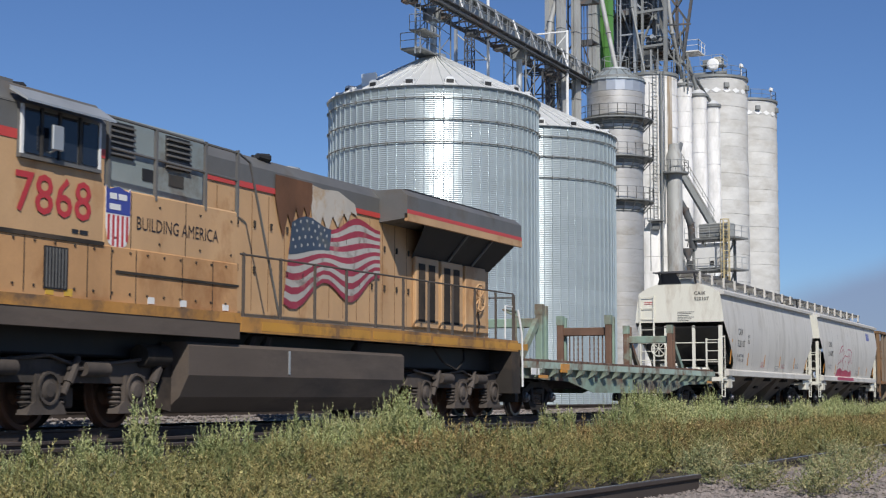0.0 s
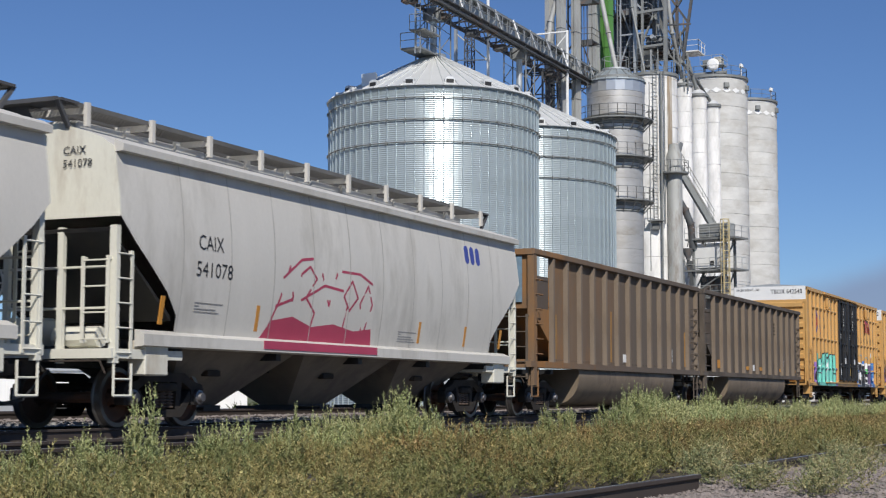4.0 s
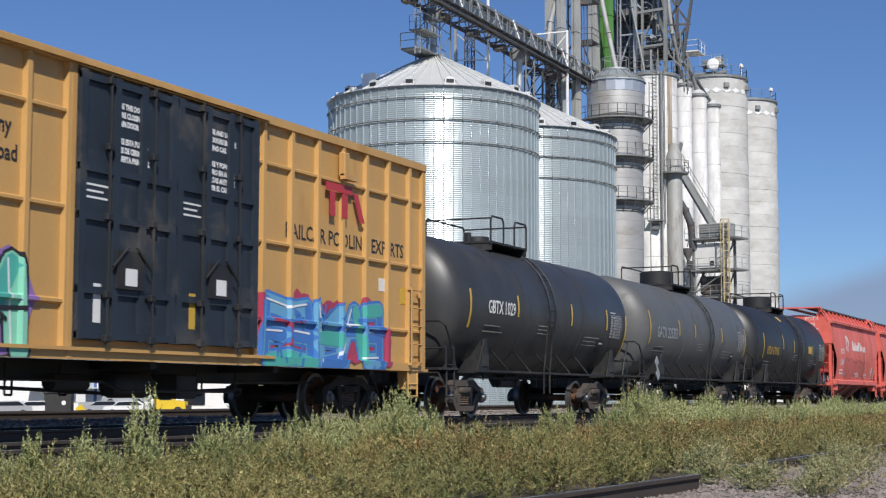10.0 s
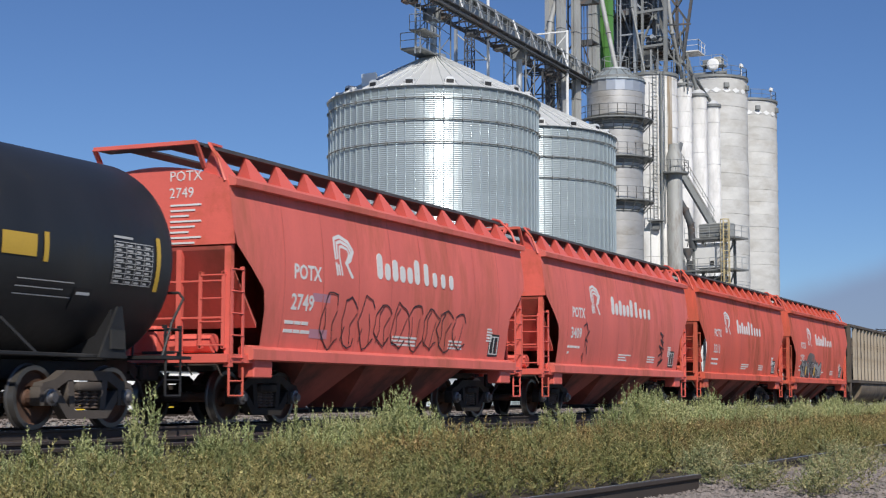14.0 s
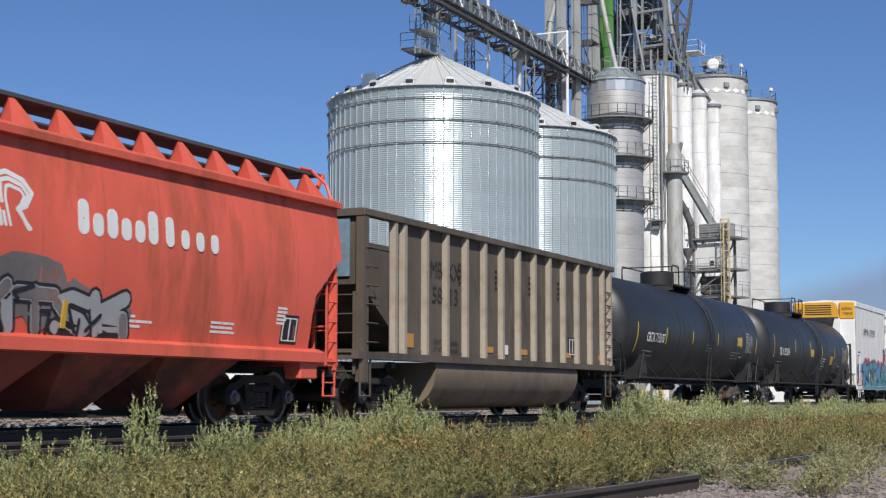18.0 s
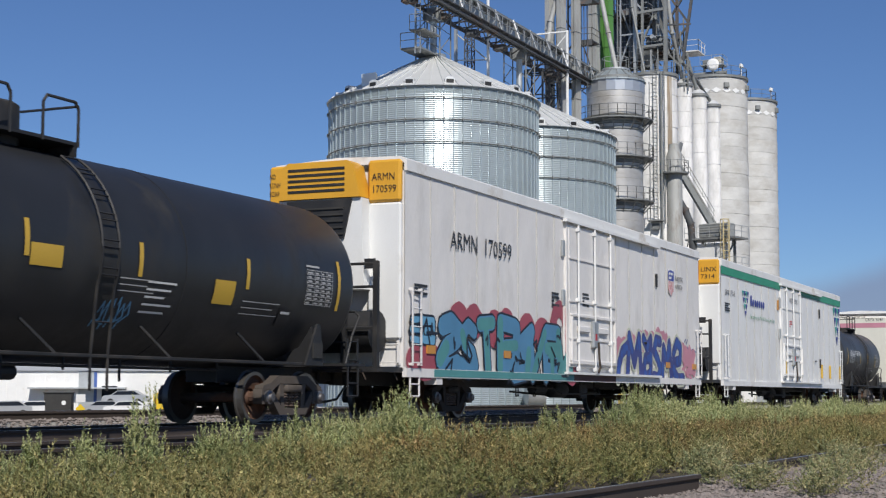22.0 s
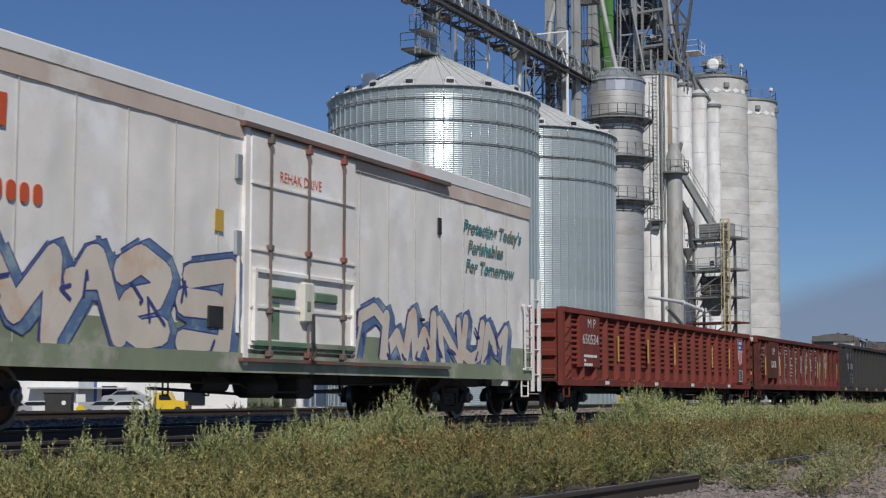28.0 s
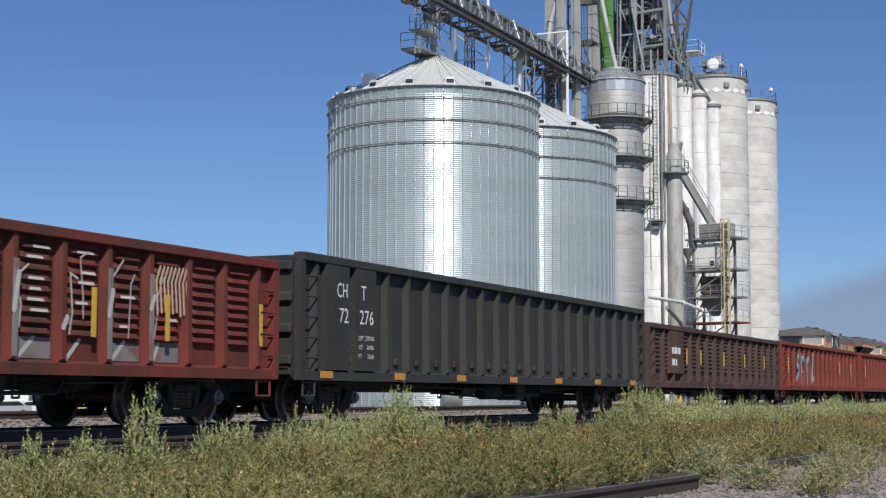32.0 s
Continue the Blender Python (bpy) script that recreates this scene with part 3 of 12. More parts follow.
        for i in range(3):
            part("notice_line", Form().box(a + 0.2, a + 0.7 - 0.1 * (i % 2), -1.626, -1.62, 3.42 - i * 0.09, 3.45 - i * 0.09), M_INKW, door)
        part("tape", Form().box(a + w * 0.18, a + w * 0.25, -1.626, -1.62, 1.5, 2.05), M_YTAPE if a > mid else M_INKW, door)
    part("door_track", Form().box(d0 - 3.4, d1 + 0.6, -1.66, -1.56, zb + 0.12, zb + 0.17).box(d0 - 3.4, d1 + 0.3, -1.70, -1.60, zt - 0.06, zt + 0.02), M_BOX, c)
    # ribbed ends
    for s in (-1, 1):
        e = Form()
        nrib = 8
        for k in range(nrib):
            z = zb + 0.30 + k * 0.445
            x = s * h
            pr = [(x, z - 0.14), (x + s * 0.085, z - 0.05), (x + s * 0.085, z + 0.12), (x, z + 0.17)]
            e.prism(pr, -1.42, 1.42, "y")
        e.box(min(s * h, s * (h + 0.03)), max(s * h, s * (h + 0.03)), -1.55, 1.55, 4.55, 4.66)
        end = part("end_wall", e, M_BOX, c, "pressed ribbed steel end")
        part("end_panel", Form().box(min(s * h, s * (h + 0.02)), max(s * h, s * (h + 0.02)), -1.55, 1.55, 4.66, 5.24), M_WHITE, end, "white excess-height end panel")
        end_ladder(c, s * h, s, -1.5, -1.1, [1.05 + 0.36 * k for k in range(4)], M_BOX)
        end_ladder(c, s * h, s, -0.5, 0.0, [1.05 + 0.3 * k for k in range(4)], M_BOX, "crossover_step")
        part("end_platform", Form().box(min(s * h, s * (h + 0.35)), max(s * h, s * (h + 0.35)), -1.5, 1.5, 0.98, 1.03), M_BOX, c)
        part("grab_iron", Form().path([(s * h, -1.3, 2.5), (s * (h + 0.1), -1.3, 2.5), (s * (h + 0.1), -0.3, 2.5), (s * h, -0.3, 2.5)], 0.016), M_BOX, c)
        ladder(c, s * (h - 0.55) - 0.22, s * (h - 0.55) + 0.22, SIDE, [1.15 + 0.36 * k for k in range(5)], M_BOX)
        stirrup(c, s * (h - 0.55), M_BOX, -1.58)
    writing("end_number", mark, 0.19, -h - 0.03, 4.92, -0.05, M_INKB, c, "end", 1.35)
    centre_sill(c, -h + 0.3, h - 0.3, 1.0)
    brake_gear(c, 0.8)
    for xx in (-h + 0.3, h - 0.65):
        part("jack_pad", Form().box(xx, xx + 0.35, -1.57, -1.3, 0.62, 0.98), M_BOX, c)
    return c, h


# ---- tank cars ----
TANK_R = 1.57


def tank_car(x0, x1, material, label, radius=TANK_R, name="tank_car", hood=True, mid=0.0):
    c, h = car(name, x0, x1, label, "tank car")
    zc = 2.53 - (TANK_R - radius) * 0.4
    # shell with domed heads; seams as slight steps
    hl = h - 0.12
    pr = []
    for k in range(9):
        a = math.pi / 2 * k / 8
        pr.append((radius * math.sin(a), -hl + 0.58 * (1 - math.cos(a))))
    pr += [(radius, -hl * 0.33), (radius + 0.008, -hl * 0.33), (radius + 0.008, -hl * 0.33 + 0.10), (radius, -hl * 0.33 + 0.10),
           (radius, hl * 0.33), (radius + 0.008, hl * 0.33), (radius + 0.008, hl * 0.33 + 0.1), (radius, hl * 0.33 + 0.1)]
    for k in range(8, -1, -1):
        a = math.pi / 2 * k / 8
        pr.append((radius * math.sin(a), hl - 0.58 * (1 - math.cos(a))))
    tank = part("tank_shell", Form().lathe(pr, 64, "x", (0, 0, zc)), material, c)
    # stub sills, bolsters and saddles
    for s in (-1, 1):
        f = Form().box(min(s * (h - 3.3), s * h), max(s * (h - 3.3), s * h), -0.32, 0.32, 0.72, 1.08)
        part("stub_sill", f, M_BLACK, c)
        xb = s * (h - 1.95)
        for e in (-1, 1):
            f = Form()
            f.prism([(e * 0.4, 1.0), (e * 1.42, 1.0), (e * 1.50, 1.45), (e * 1.46, 1.72), (e * 1.2, 1.35)], xb - 0.06, xb + 0.06)
            f.prism([(xb - 0.40, 1.02), (xb + 0.24, 1.02), (xb + 0.20, 1.36), (xb + 0.12, 1.76), (xb + 0.02, 1.76)], min(e * 1.50, e * 1.54), max(e * 1.50, e * 1.54), "y")
            part("bolster", f, M_BLACK, c)
            part("lightening_hole", Form().rod((xb + 0.02, e * 1.51, 1.36), (xb + 0.02, e * 1.545, 1.36), 0.06, 10), M_DOORBLACK, c)
        plat = Form().box(min(s * (h - 0.7), s * (h + 0.1)), max(s * (h - 0.7), s * (h + 0.1)), -1.45, 1.45, 1.04, 1.09)
        part("end_platform", plat, M_BLACK, c)
        xr = s * (h - 0.05)
        for e in (-1, 1):
            g = Form()
            g.path([(xr, e * 0.45, 1.05), (xr, e * 0.45, 1.95), (xr, e * 0.62, 2.08), (xr, e * 1.30, 2.08), (xr - s * 0.05, e * 1.42, 1.98), (xr - s * 0.35, e * 1.42, 1.6), (xr - s * 0.6, e * 1.42, 1.05)], 0.022, 6)
            g.rod((xr, e * 0.45, 1.5), (xr, e * 1.36, 1.5), 0.018, 5)
            part("end_railing", g, M_BLACK, c)
        stirrup(c, s * (h - 0.35), M_BLACK, -1.42, 1.06, 0.4)
        ladder(c, s * (h - 0.35) - 0.2, s * (h - 0.35) + 0.2, -1.36, [1.15, 1.5], M_BLACK, "step_ladder", 0.06)
        part("placard_holder", Form().box(s * (h - 1.95) - 0.16, s * (h - 1.95) + 0.16, -1.57, -1.54, 1.15, 1.42), M_GONBLK, c)
    # side running rail along the bottom and braces
    g = Form().path([(-h + 1.6, -1.45, 1.04), (h - 1.6, -1.45, 1.04)], 0.03, 6)
    for k in range(5):
        x = -h + 3.6 + (2 * h - 7.2) * k / 4
        g.rod((x, -1.45, 1.04), (x - 0.5, -1.18, zc - radius * 0.62), 0.03, 6)
    part("running_rail", g, M_BLACK, c)
    # manway platform, hood, railings, ladder over the side
    zp = zc + radius
    f = Form().box(-1.15, 1.15, -0.85, 0.85, zp + 0.02, zp + 0.07)
    for x in (-1.1, 1.1):
        f.box(x - 0.03, x + 0.03, -0.85, 0.85, zp - 0.15, zp + 0.03)
    part("top_platform", f, M_BLACK, c, "black steel grating platform")
    f = Form().lathe([(0.0, zp + 0.56), (0.50, zp + 0.54), (0.56, zp + 0.50), (0.56, zp - 0.1)], 24)
    f.rod((0.45, -0.2, zp + 0.35), (0.45, 0.2, zp + 0.35), 0.05, 6)
    if hood:
        part("manway_hood", f, M_BLACK, c)
    else:
        part("manway_hood", Form().lathe([(0, zp + 0.3), (0.3, zp + 0.28), (0.33, zp)], 16).rod((-0.55, 0, zp), (-0.55, 0, zp + 0.35), 0.08, 8), M_BLACK, c)
    g = Form()
    ht = 0.66
    for y in (-0.85, 0.85):
        for a, b in ((-1.15, -0.35), (0.35, 1.15)) if y < 0 else ((-1.15, 1.15),):
            g.path([(a, y, zp), (a, y, zp + ht - 0.1), (a + 0.08, y, zp + ht), (b - 0.08, y, zp + ht), (b, y, zp + ht - 0.1), (b, y, zp)], 0.024, 6)
    for x in (-1.15, 1.15):
        g.path([(x, -0.85, zp + ht - 0.05), (x, 0.85, zp + ht - 0.05)], 0.02, 6)
    part("platform_railing", g, M_BLACK, c)
    g = Form()
    pts = [(-math.sin(radians(a)) * (radius + 0.07), zc + math.cos(radians(a)) * (radius + 0.07)) for a in range(32, 116, 7)] + [(-1.46, 1.05), (-1.46, 0.55)]
    for x in (0.75, 1.15):
        g.path([(x, y, z) for y, z in pts], 0.022, 5)
    for (ya, za), (yb, zb) in zip(pts, pts[1:]):
        for q in (0, 0.5):
            y, z = ya + (yb - ya) * q, za + (zb - za) * q
            if (pts.index((ya, za)) + int(q * 2)) % 2 == 0:
                g.rod((0.75, y, z), (1.15, y, z), 0.014, 5)
    part("side_ladder", g, M_BLACK, c)
    # belly fittings
    part("outlet_valve", Form().lathe([(0, zc - radius - 0.26), (0.14, zc - radius - 0.24), (0.22, zc - radius - 0.08), (0.24, zc - radius + 0.1)], 14), M_BLACK, c)
    part("brake_cylinder", Form().rod((-0.9, -0.35, 0.82), (0.4, -0.35, 0.82), 0.12, 10), M_BLACK, c)
    part("train_pipe", Form().path([(-h + 3.4, -0.5, 0.92), (h - 3.4, -0.5, 0.92)], 0.024, 5), M_BLACK, c)
    for k in range(9):
        x = -h + 3.6 + (2 * h - 7.2) * k / 8
        part("pipe_hanger", Form().rod((x, -0.5, 1.3), (x, -0.5, 0.86 if k % 2 else 0.70), 0.022, 5), M_BLACK, c)
    for o in c.children:                         # the manway and ladder stand off the middle on some cars
        if o.name.split(".")[0] in ("top_platform", "manway_hood", "platform_railing", "side_ladder"):
            o.location.x += mid
    return c, h, tank, zc


def on_tank(name, x0, x1, z0, z1, zc, radius, material, parent, label="", lift=0.012):
    """A thin curved plate on a tank's camera side, between two heights."""
    f = Form()
    n = 6
    a0, a1 = (math.asin(max(-1, min(1, (z - zc) / radius))) for z in (z0, z1))
    v = []
    for k in range(n + 1):
        a = a0 + (a1 - a0) * k / n
        for x in (x0, x1):
            v.append((x, -math.cos(a) * (radius + lift), zc + math.sin(a) * (radius + lift)))
    f.add(v, [(2 * k, 2 * k + 1, 2 * k + 3, 2 * k + 2) for k in range(n)], True)
    return part(name, f, material, parent, label)


# ---- covered hoppers ----
def hopper(x0, x1, label, paint, endpaint, name="covered_hopper", bulge=0.15, potash=False):
    c, h = car(name, x0, x1, label, "hopper car")
    zs, ze = (1.36, 4.10) if not potash else (1.22, 3.98)      # side sill and eave
    # curved side sheets and arched roof, one shell
    prof = [(-1.45, zs)]
    for k in range(1, 9):
        t = k / 8
        prof.append((-1.45 - bulge * math.sin(math.pi * t), zs + (ze - zs) * t))
    prof[-1] = (-1.45, ze)
    roof = []
    rise = 0.42 if not potash else 0.30
    for k in range(1, 12):
        t = k / 12
        roof.append((-1.45 + 2.9 * t, ze + rise * math.sin(math.pi * t) ** 0.75))
    full = prof + roof + [(-y, z) for y, z in reversed(prof)]
    cut = 1.0 if potash else 1.55                                        # the lower corners slope inwards at the ends
    f = Form()
    nx = 14
    rings = []
    for i in range(nx + 1):
        x = -h + 2 * h * i / nx
        ring = []
        for y, z in full:
            ring.append((x, y, z))
        rings.append(ring)
    n = len(full)
    verts = [p for r in rings for p in r]
    # pull the end rings' low points inwards to make the slanted end sheets
    fin = []
    for i, r in enumerate(rings):
        for (x, y, z) in r:
            if z < 3.0:
                lim = h - cut * min(1.0, max(0.0, (3.0 - z) / (0.8 if potash else 1.2)))
                x = max(-lim, min(lim, x))
            fin.append((x, y, z))
    faces = [(i * n + k, (i + 1) * n + k, (i + 1) * n + k + 1, i * n + k + 1) for i in range(nx) for k in range(n - 1)]
    f.add(fin, faces, True)
    body = part("body", f, paint, c)
    for s in (-1, 1):
        e = Form()
        prf = [(y, z) for y, z in full if z >= 2.9]
        e.prism(prf, s * h - 0.02, s * h + 0.02)
        end = part("end_sheet", e, endpaint, c, "flat painted end sheet")
        g = Form().prism([(s * h, 2.92), (s * (h - cut), 1.7), (s * (h - cut), 1.62), (s * (h - 0.03), 2.86)], -1.40, 1.40, "y")
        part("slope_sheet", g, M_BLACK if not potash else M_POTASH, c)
        g = Form()
        for y in (-1.45, 1.45):
            g.beam((s * (h - 0.06), y, 0.95), (s * (h - 0.06), y, 2.95), 0.12, 0.10)
        for y in (-0.5, 0.5):
            g.beam((s * (h - 0.06), y, 0.95), (s * (h - 0.06), y, 2.95), 0.10, 0.08)
        g.box(min(s * (h - cut - 0.2), s * (h + 0.05)), max(s * (h - cut - 0.2), s * (h + 0.05)), -1.5, 1.5, 1.02, 1.16)
        part("end_frame", g, endpaint, c)
        end_ladder(c, s * (h - 0.02), s, -1.42, -0.98, [1.3 + 0.38 * k for k in range(8)] if s > 0 else [1.3 + 0.38 * k for k in range(4)], endpaint)
        end_ladder(c, s * (h - 0.02), s, 0.9, 1.4, [1.3 + 0.38 * k for k in range(8)], endpaint)
        ladder(c, s * (h - 0.22) - 0.18, s * (h - 0.22) + 0.18, -1.46, [1.1 + 0.36 * k for k in range(5)], endpaint, out=0.06)
        stirrup(c, s * (h - 0.25), endpaint, -1.48)
        part("hand_rail", Form().path([(s * (h - 0.05), -1.45, 2.35), (s * (h - 0.05), 1.45, 2.35)], 0.02).path([(s * (h - 0.05), -1.45, 1.75), (s * (h - 0.05), 1.45, 1.75)], 0.02), endpaint, c)
        part("jack_pad", Form().bevelled(min(s * (h - 1.35), s * (h - 0.75)), max(s * (h - 1.35), s * (h - 0.75)), -1.52, -1.2, 0.78, 1.3, 0.02), endpaint, c)
    # brake valve and wheel on the leading platform
    b = Form().bevelled(-h + 0.25, -h + 0.75, 0.1, 0.8, 1.16, 1.65, 0.04).rod((-h + 0.5, -0.9, 1.35), (-h + 0.5, -0.1, 1.35), 0.16, 10)
    part("brake_cylinder", b, endpaint, c)
    w = Form().lathe([(0.26, -0.02), (0.29, 0.0), (0.26, 0.02), (0.24, 0), (0.26, -0.02)], 18, "x", (-h - 0.08, 0.72, 2.15))
    for k in range(4):
        a = math.pi * k / 4
        w.rod((-h - 0.08, 0.72 - 0.26 * math.cos(a), 2.15 - 0.26 * math.sin(a)), (-h - 0.08, 0.72 + 0.26 * math.cos(a), 2.15 + 0.26 * math.sin(a)), 0.014, 5)
    part("brake_wheel", w, endpaint, c)
    # eave chord and side sill
    part("top_chord", Form().prism([(-1.44, ze - 0.08), (-1.60, ze - 0.07), (-1.61, ze + 0.03), (-1.44, ze + 0.11)], -h, h), paint, c)
    part("side_sill", Form().prism([(-1.43, zs - 0.16), (-1.60, zs - 0.14), (-1.60, zs + 0.03), (-1.43, zs + 0.10)], -h + 0.6, h - 0.6).box(-h + 0.6, h - 0.6, 1.50, 1.60, zs - 0.16, zs + 0.1), paint, c)
    # three or four discharge hoppers below the sill
    n = 3
    ends_in = 1.85 if not potash else 2.8
    w = (2 * h - 2 * ends_in) / n
    lo, yb = (0.30, 0.28) if not potash else (0.24, 0.36)
    for k in range(n):
        xa = -h + ends_in + k * w
        g = Form()
        g.add([(xa, -1.42, zs), (xa + w, -1.42, zs), (xa + w, 1.42, zs), (xa, 1.42, zs),
               (xa + w * 0.32, -yb, lo), (xa + w * 0.68, -yb, lo), (xa + w * 0.68, yb, lo), (xa + w * 0.32, yb, lo)],
              [(0, 1, 5, 4), (1, 2, 6, 5), (2, 3, 7, 6), (3, 0, 4, 7), (4, 5, 6, 7)])
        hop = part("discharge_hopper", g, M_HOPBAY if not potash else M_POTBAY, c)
        part("outlet_gate", Form().box(xa + w * 0.31, xa + w * 0.69, -yb - 0.12, yb + 0.12, lo - 0.08, lo + 0.02).rod((xa + w * 0.35, -0.95, lo - 0.03), (xa + w * 0.35, 0.9, lo - 0.03), 0.03), M_BLACK, hop)
        if not potash:
            part("vibrator_bracket", Form().bevelled(xa + w * 0.36, xa + w * 0.46, -0.98, -0.84, 0.80, 0.90, 0.015), M_UNDER, hop)
    centre_sill(c, -h + 0.2, h - 0.2, 1.2)
    # running board over the roof
    zr = ze + rise + (0.31 if not potash else 0.34)
    ends = h + (0.1 if not potash else -0.1)
    for y in (-0.62, 0.05 if not potash else 0.20):
        g = Form()
        if potash:
            g.box(-ends, ends, y, y + 0.42, zr - 0.03, zr)
        for q in range(0 if potash else 9):     # an open grating of long bars
            g.box(-ends, ends, y + 0.067 * q, y + 0.067 * q + 0.034, zr - 0.03, zr)
        board = part("running_board", g, M_GRATE if potash else M_BOARD, c, "dark grating running board")
        if not potash:
            part("board_flange", Form().box(-ends, ends, y - 0.012, y, zr - 0.06, zr + 0.01), M_BOARD, board)
    if not potash:
        bracket = Form().box(-0.045, 0.045, -0.70, -0.635, -0.33, 0.03).box(-0.03, 0.03, -0.66, 0.66, -0.14, -0.04).mesh("board_bracket", paint)
        for k in range(10):
            part("board_bracket", bracket, None, c).location = (-h + 0.36 + (2 * h - 0.46) * k / 9, 0, zr)
        for k in range(4):                     # long hatch covers between the boards
            xa = -h + 0.5 + (2 * h - 1.0) * k / 4
            cover = part("roof_hatch", Form().bevelled(xa + 0.05, xa + (2 * h - 1.0) / 4 - 0.05, -0.34, 0.34, ze + rise - 0.06, zr - 0.17, 0.03), paint, c, "long pale hatch cover")
            part("hatch_latch", Form().box(xa + 1.2, xa + 1.32, -0.40, -0.33, ze + rise - 0.04, zr - 0.13).box(xa + 2.6, xa + 2.72, -0.40, -0.33, ze + rise - 0.04, zr - 0.13), paint, cover)
    # vertical weld seams that follow the bulging side
    for k in range(10 if not potash else 8):
        nk = 10 if not potash else 8
        x = -h + 1.6 + (2 * h - 3.2) * k / (nk - 1)
        sv = [(x + d, y - 0.004, z) for y, z in prof for d in (-0.012, 0.012)]
        part("side_seam", Form().add(sv, [(2 * i, 2 * i + 1, 2 * i + 3, 2 * i + 2) for i in range(len(prof) - 1)]), M_SEAM if not potash else M_POTSEAM, c)
    for s in (-1, 1):
        x = s * (h - 0.12)
        pf = part("end_platform", Form().box(min(x, x + s * 0.42), max(x, x + s * 0.42), -1.0 if potash else -0.7, 1.0 if potash else 0.85, zr - 0.04, zr), M_GRATE, c, "dark grating end platform")
        ym = 1.0 if potash else 0.62
        part("platform_frame", Form().path([(s * (h + 0.02), -ym, zr - 0.40), (x + s * 0.44, -ym - 0.02, zr - 0.02), (x + s * 0.44, ym, zr - 0.02), (s * (h + 0.02), ym, zr - 0.40)], 0.045, 4), endpaint if potash else M_GRATE, pf)
        if not potash:
            part("step_tread", Form().add([(s * (h + 0.03), -0.10, zr - 0.42), (s * (h + 0.03), 0.75, zr - 0.42), (s * (h + 0.16), 0.60, zr - 0.05), (s * (h + 0.16), 0.05, zr - 0.05)], [(0, 1, 2, 3)]), M_GRATE, pf)
    if not potash:
        return c, h, zs, ze
    bk = Form().add([(-0.34, -1.30, ze + 0.06), (0.34, -1.30, ze + 0.06), (0.03, -0.95, zr - 0.02), (-0.03, -0.95, zr - 0.02), (0.0, -0.7, ze + 0.1)],
                    [(0, 1, 2, 3), (0, 3, 4), (1, 4, 2), (0, 4, 1), (2, 4, 3)]).mesh("board_bracket", endpaint)
    for k in range(13):
        part("board_bracket", bk, None, c).location.x = -h + 0.3 + (2 * h - 0.6) * k / 12
    part("board_edge", Form().box(-h - 0.05, h + 0.05, -1.0, -0.94, zr - 0.06, zr).box(-h, h, -0.94, -0.60, zr - 0.03, zr - 0.01), M_GRATE, c)
    for s in (-1, 1):
        part("roof_hand_rail", Form().path([(s * (h - 0.5), -0.98, zr + 0.02), (s * (h - 0.1), -1.0, zr + 0.02), (s * (h + 0.02), -1.25, zr - 0.25), (s * (h + 0.02), -1.4, ze)], 0.03, 5), endpaint, c)
    return c, h, zs, ze


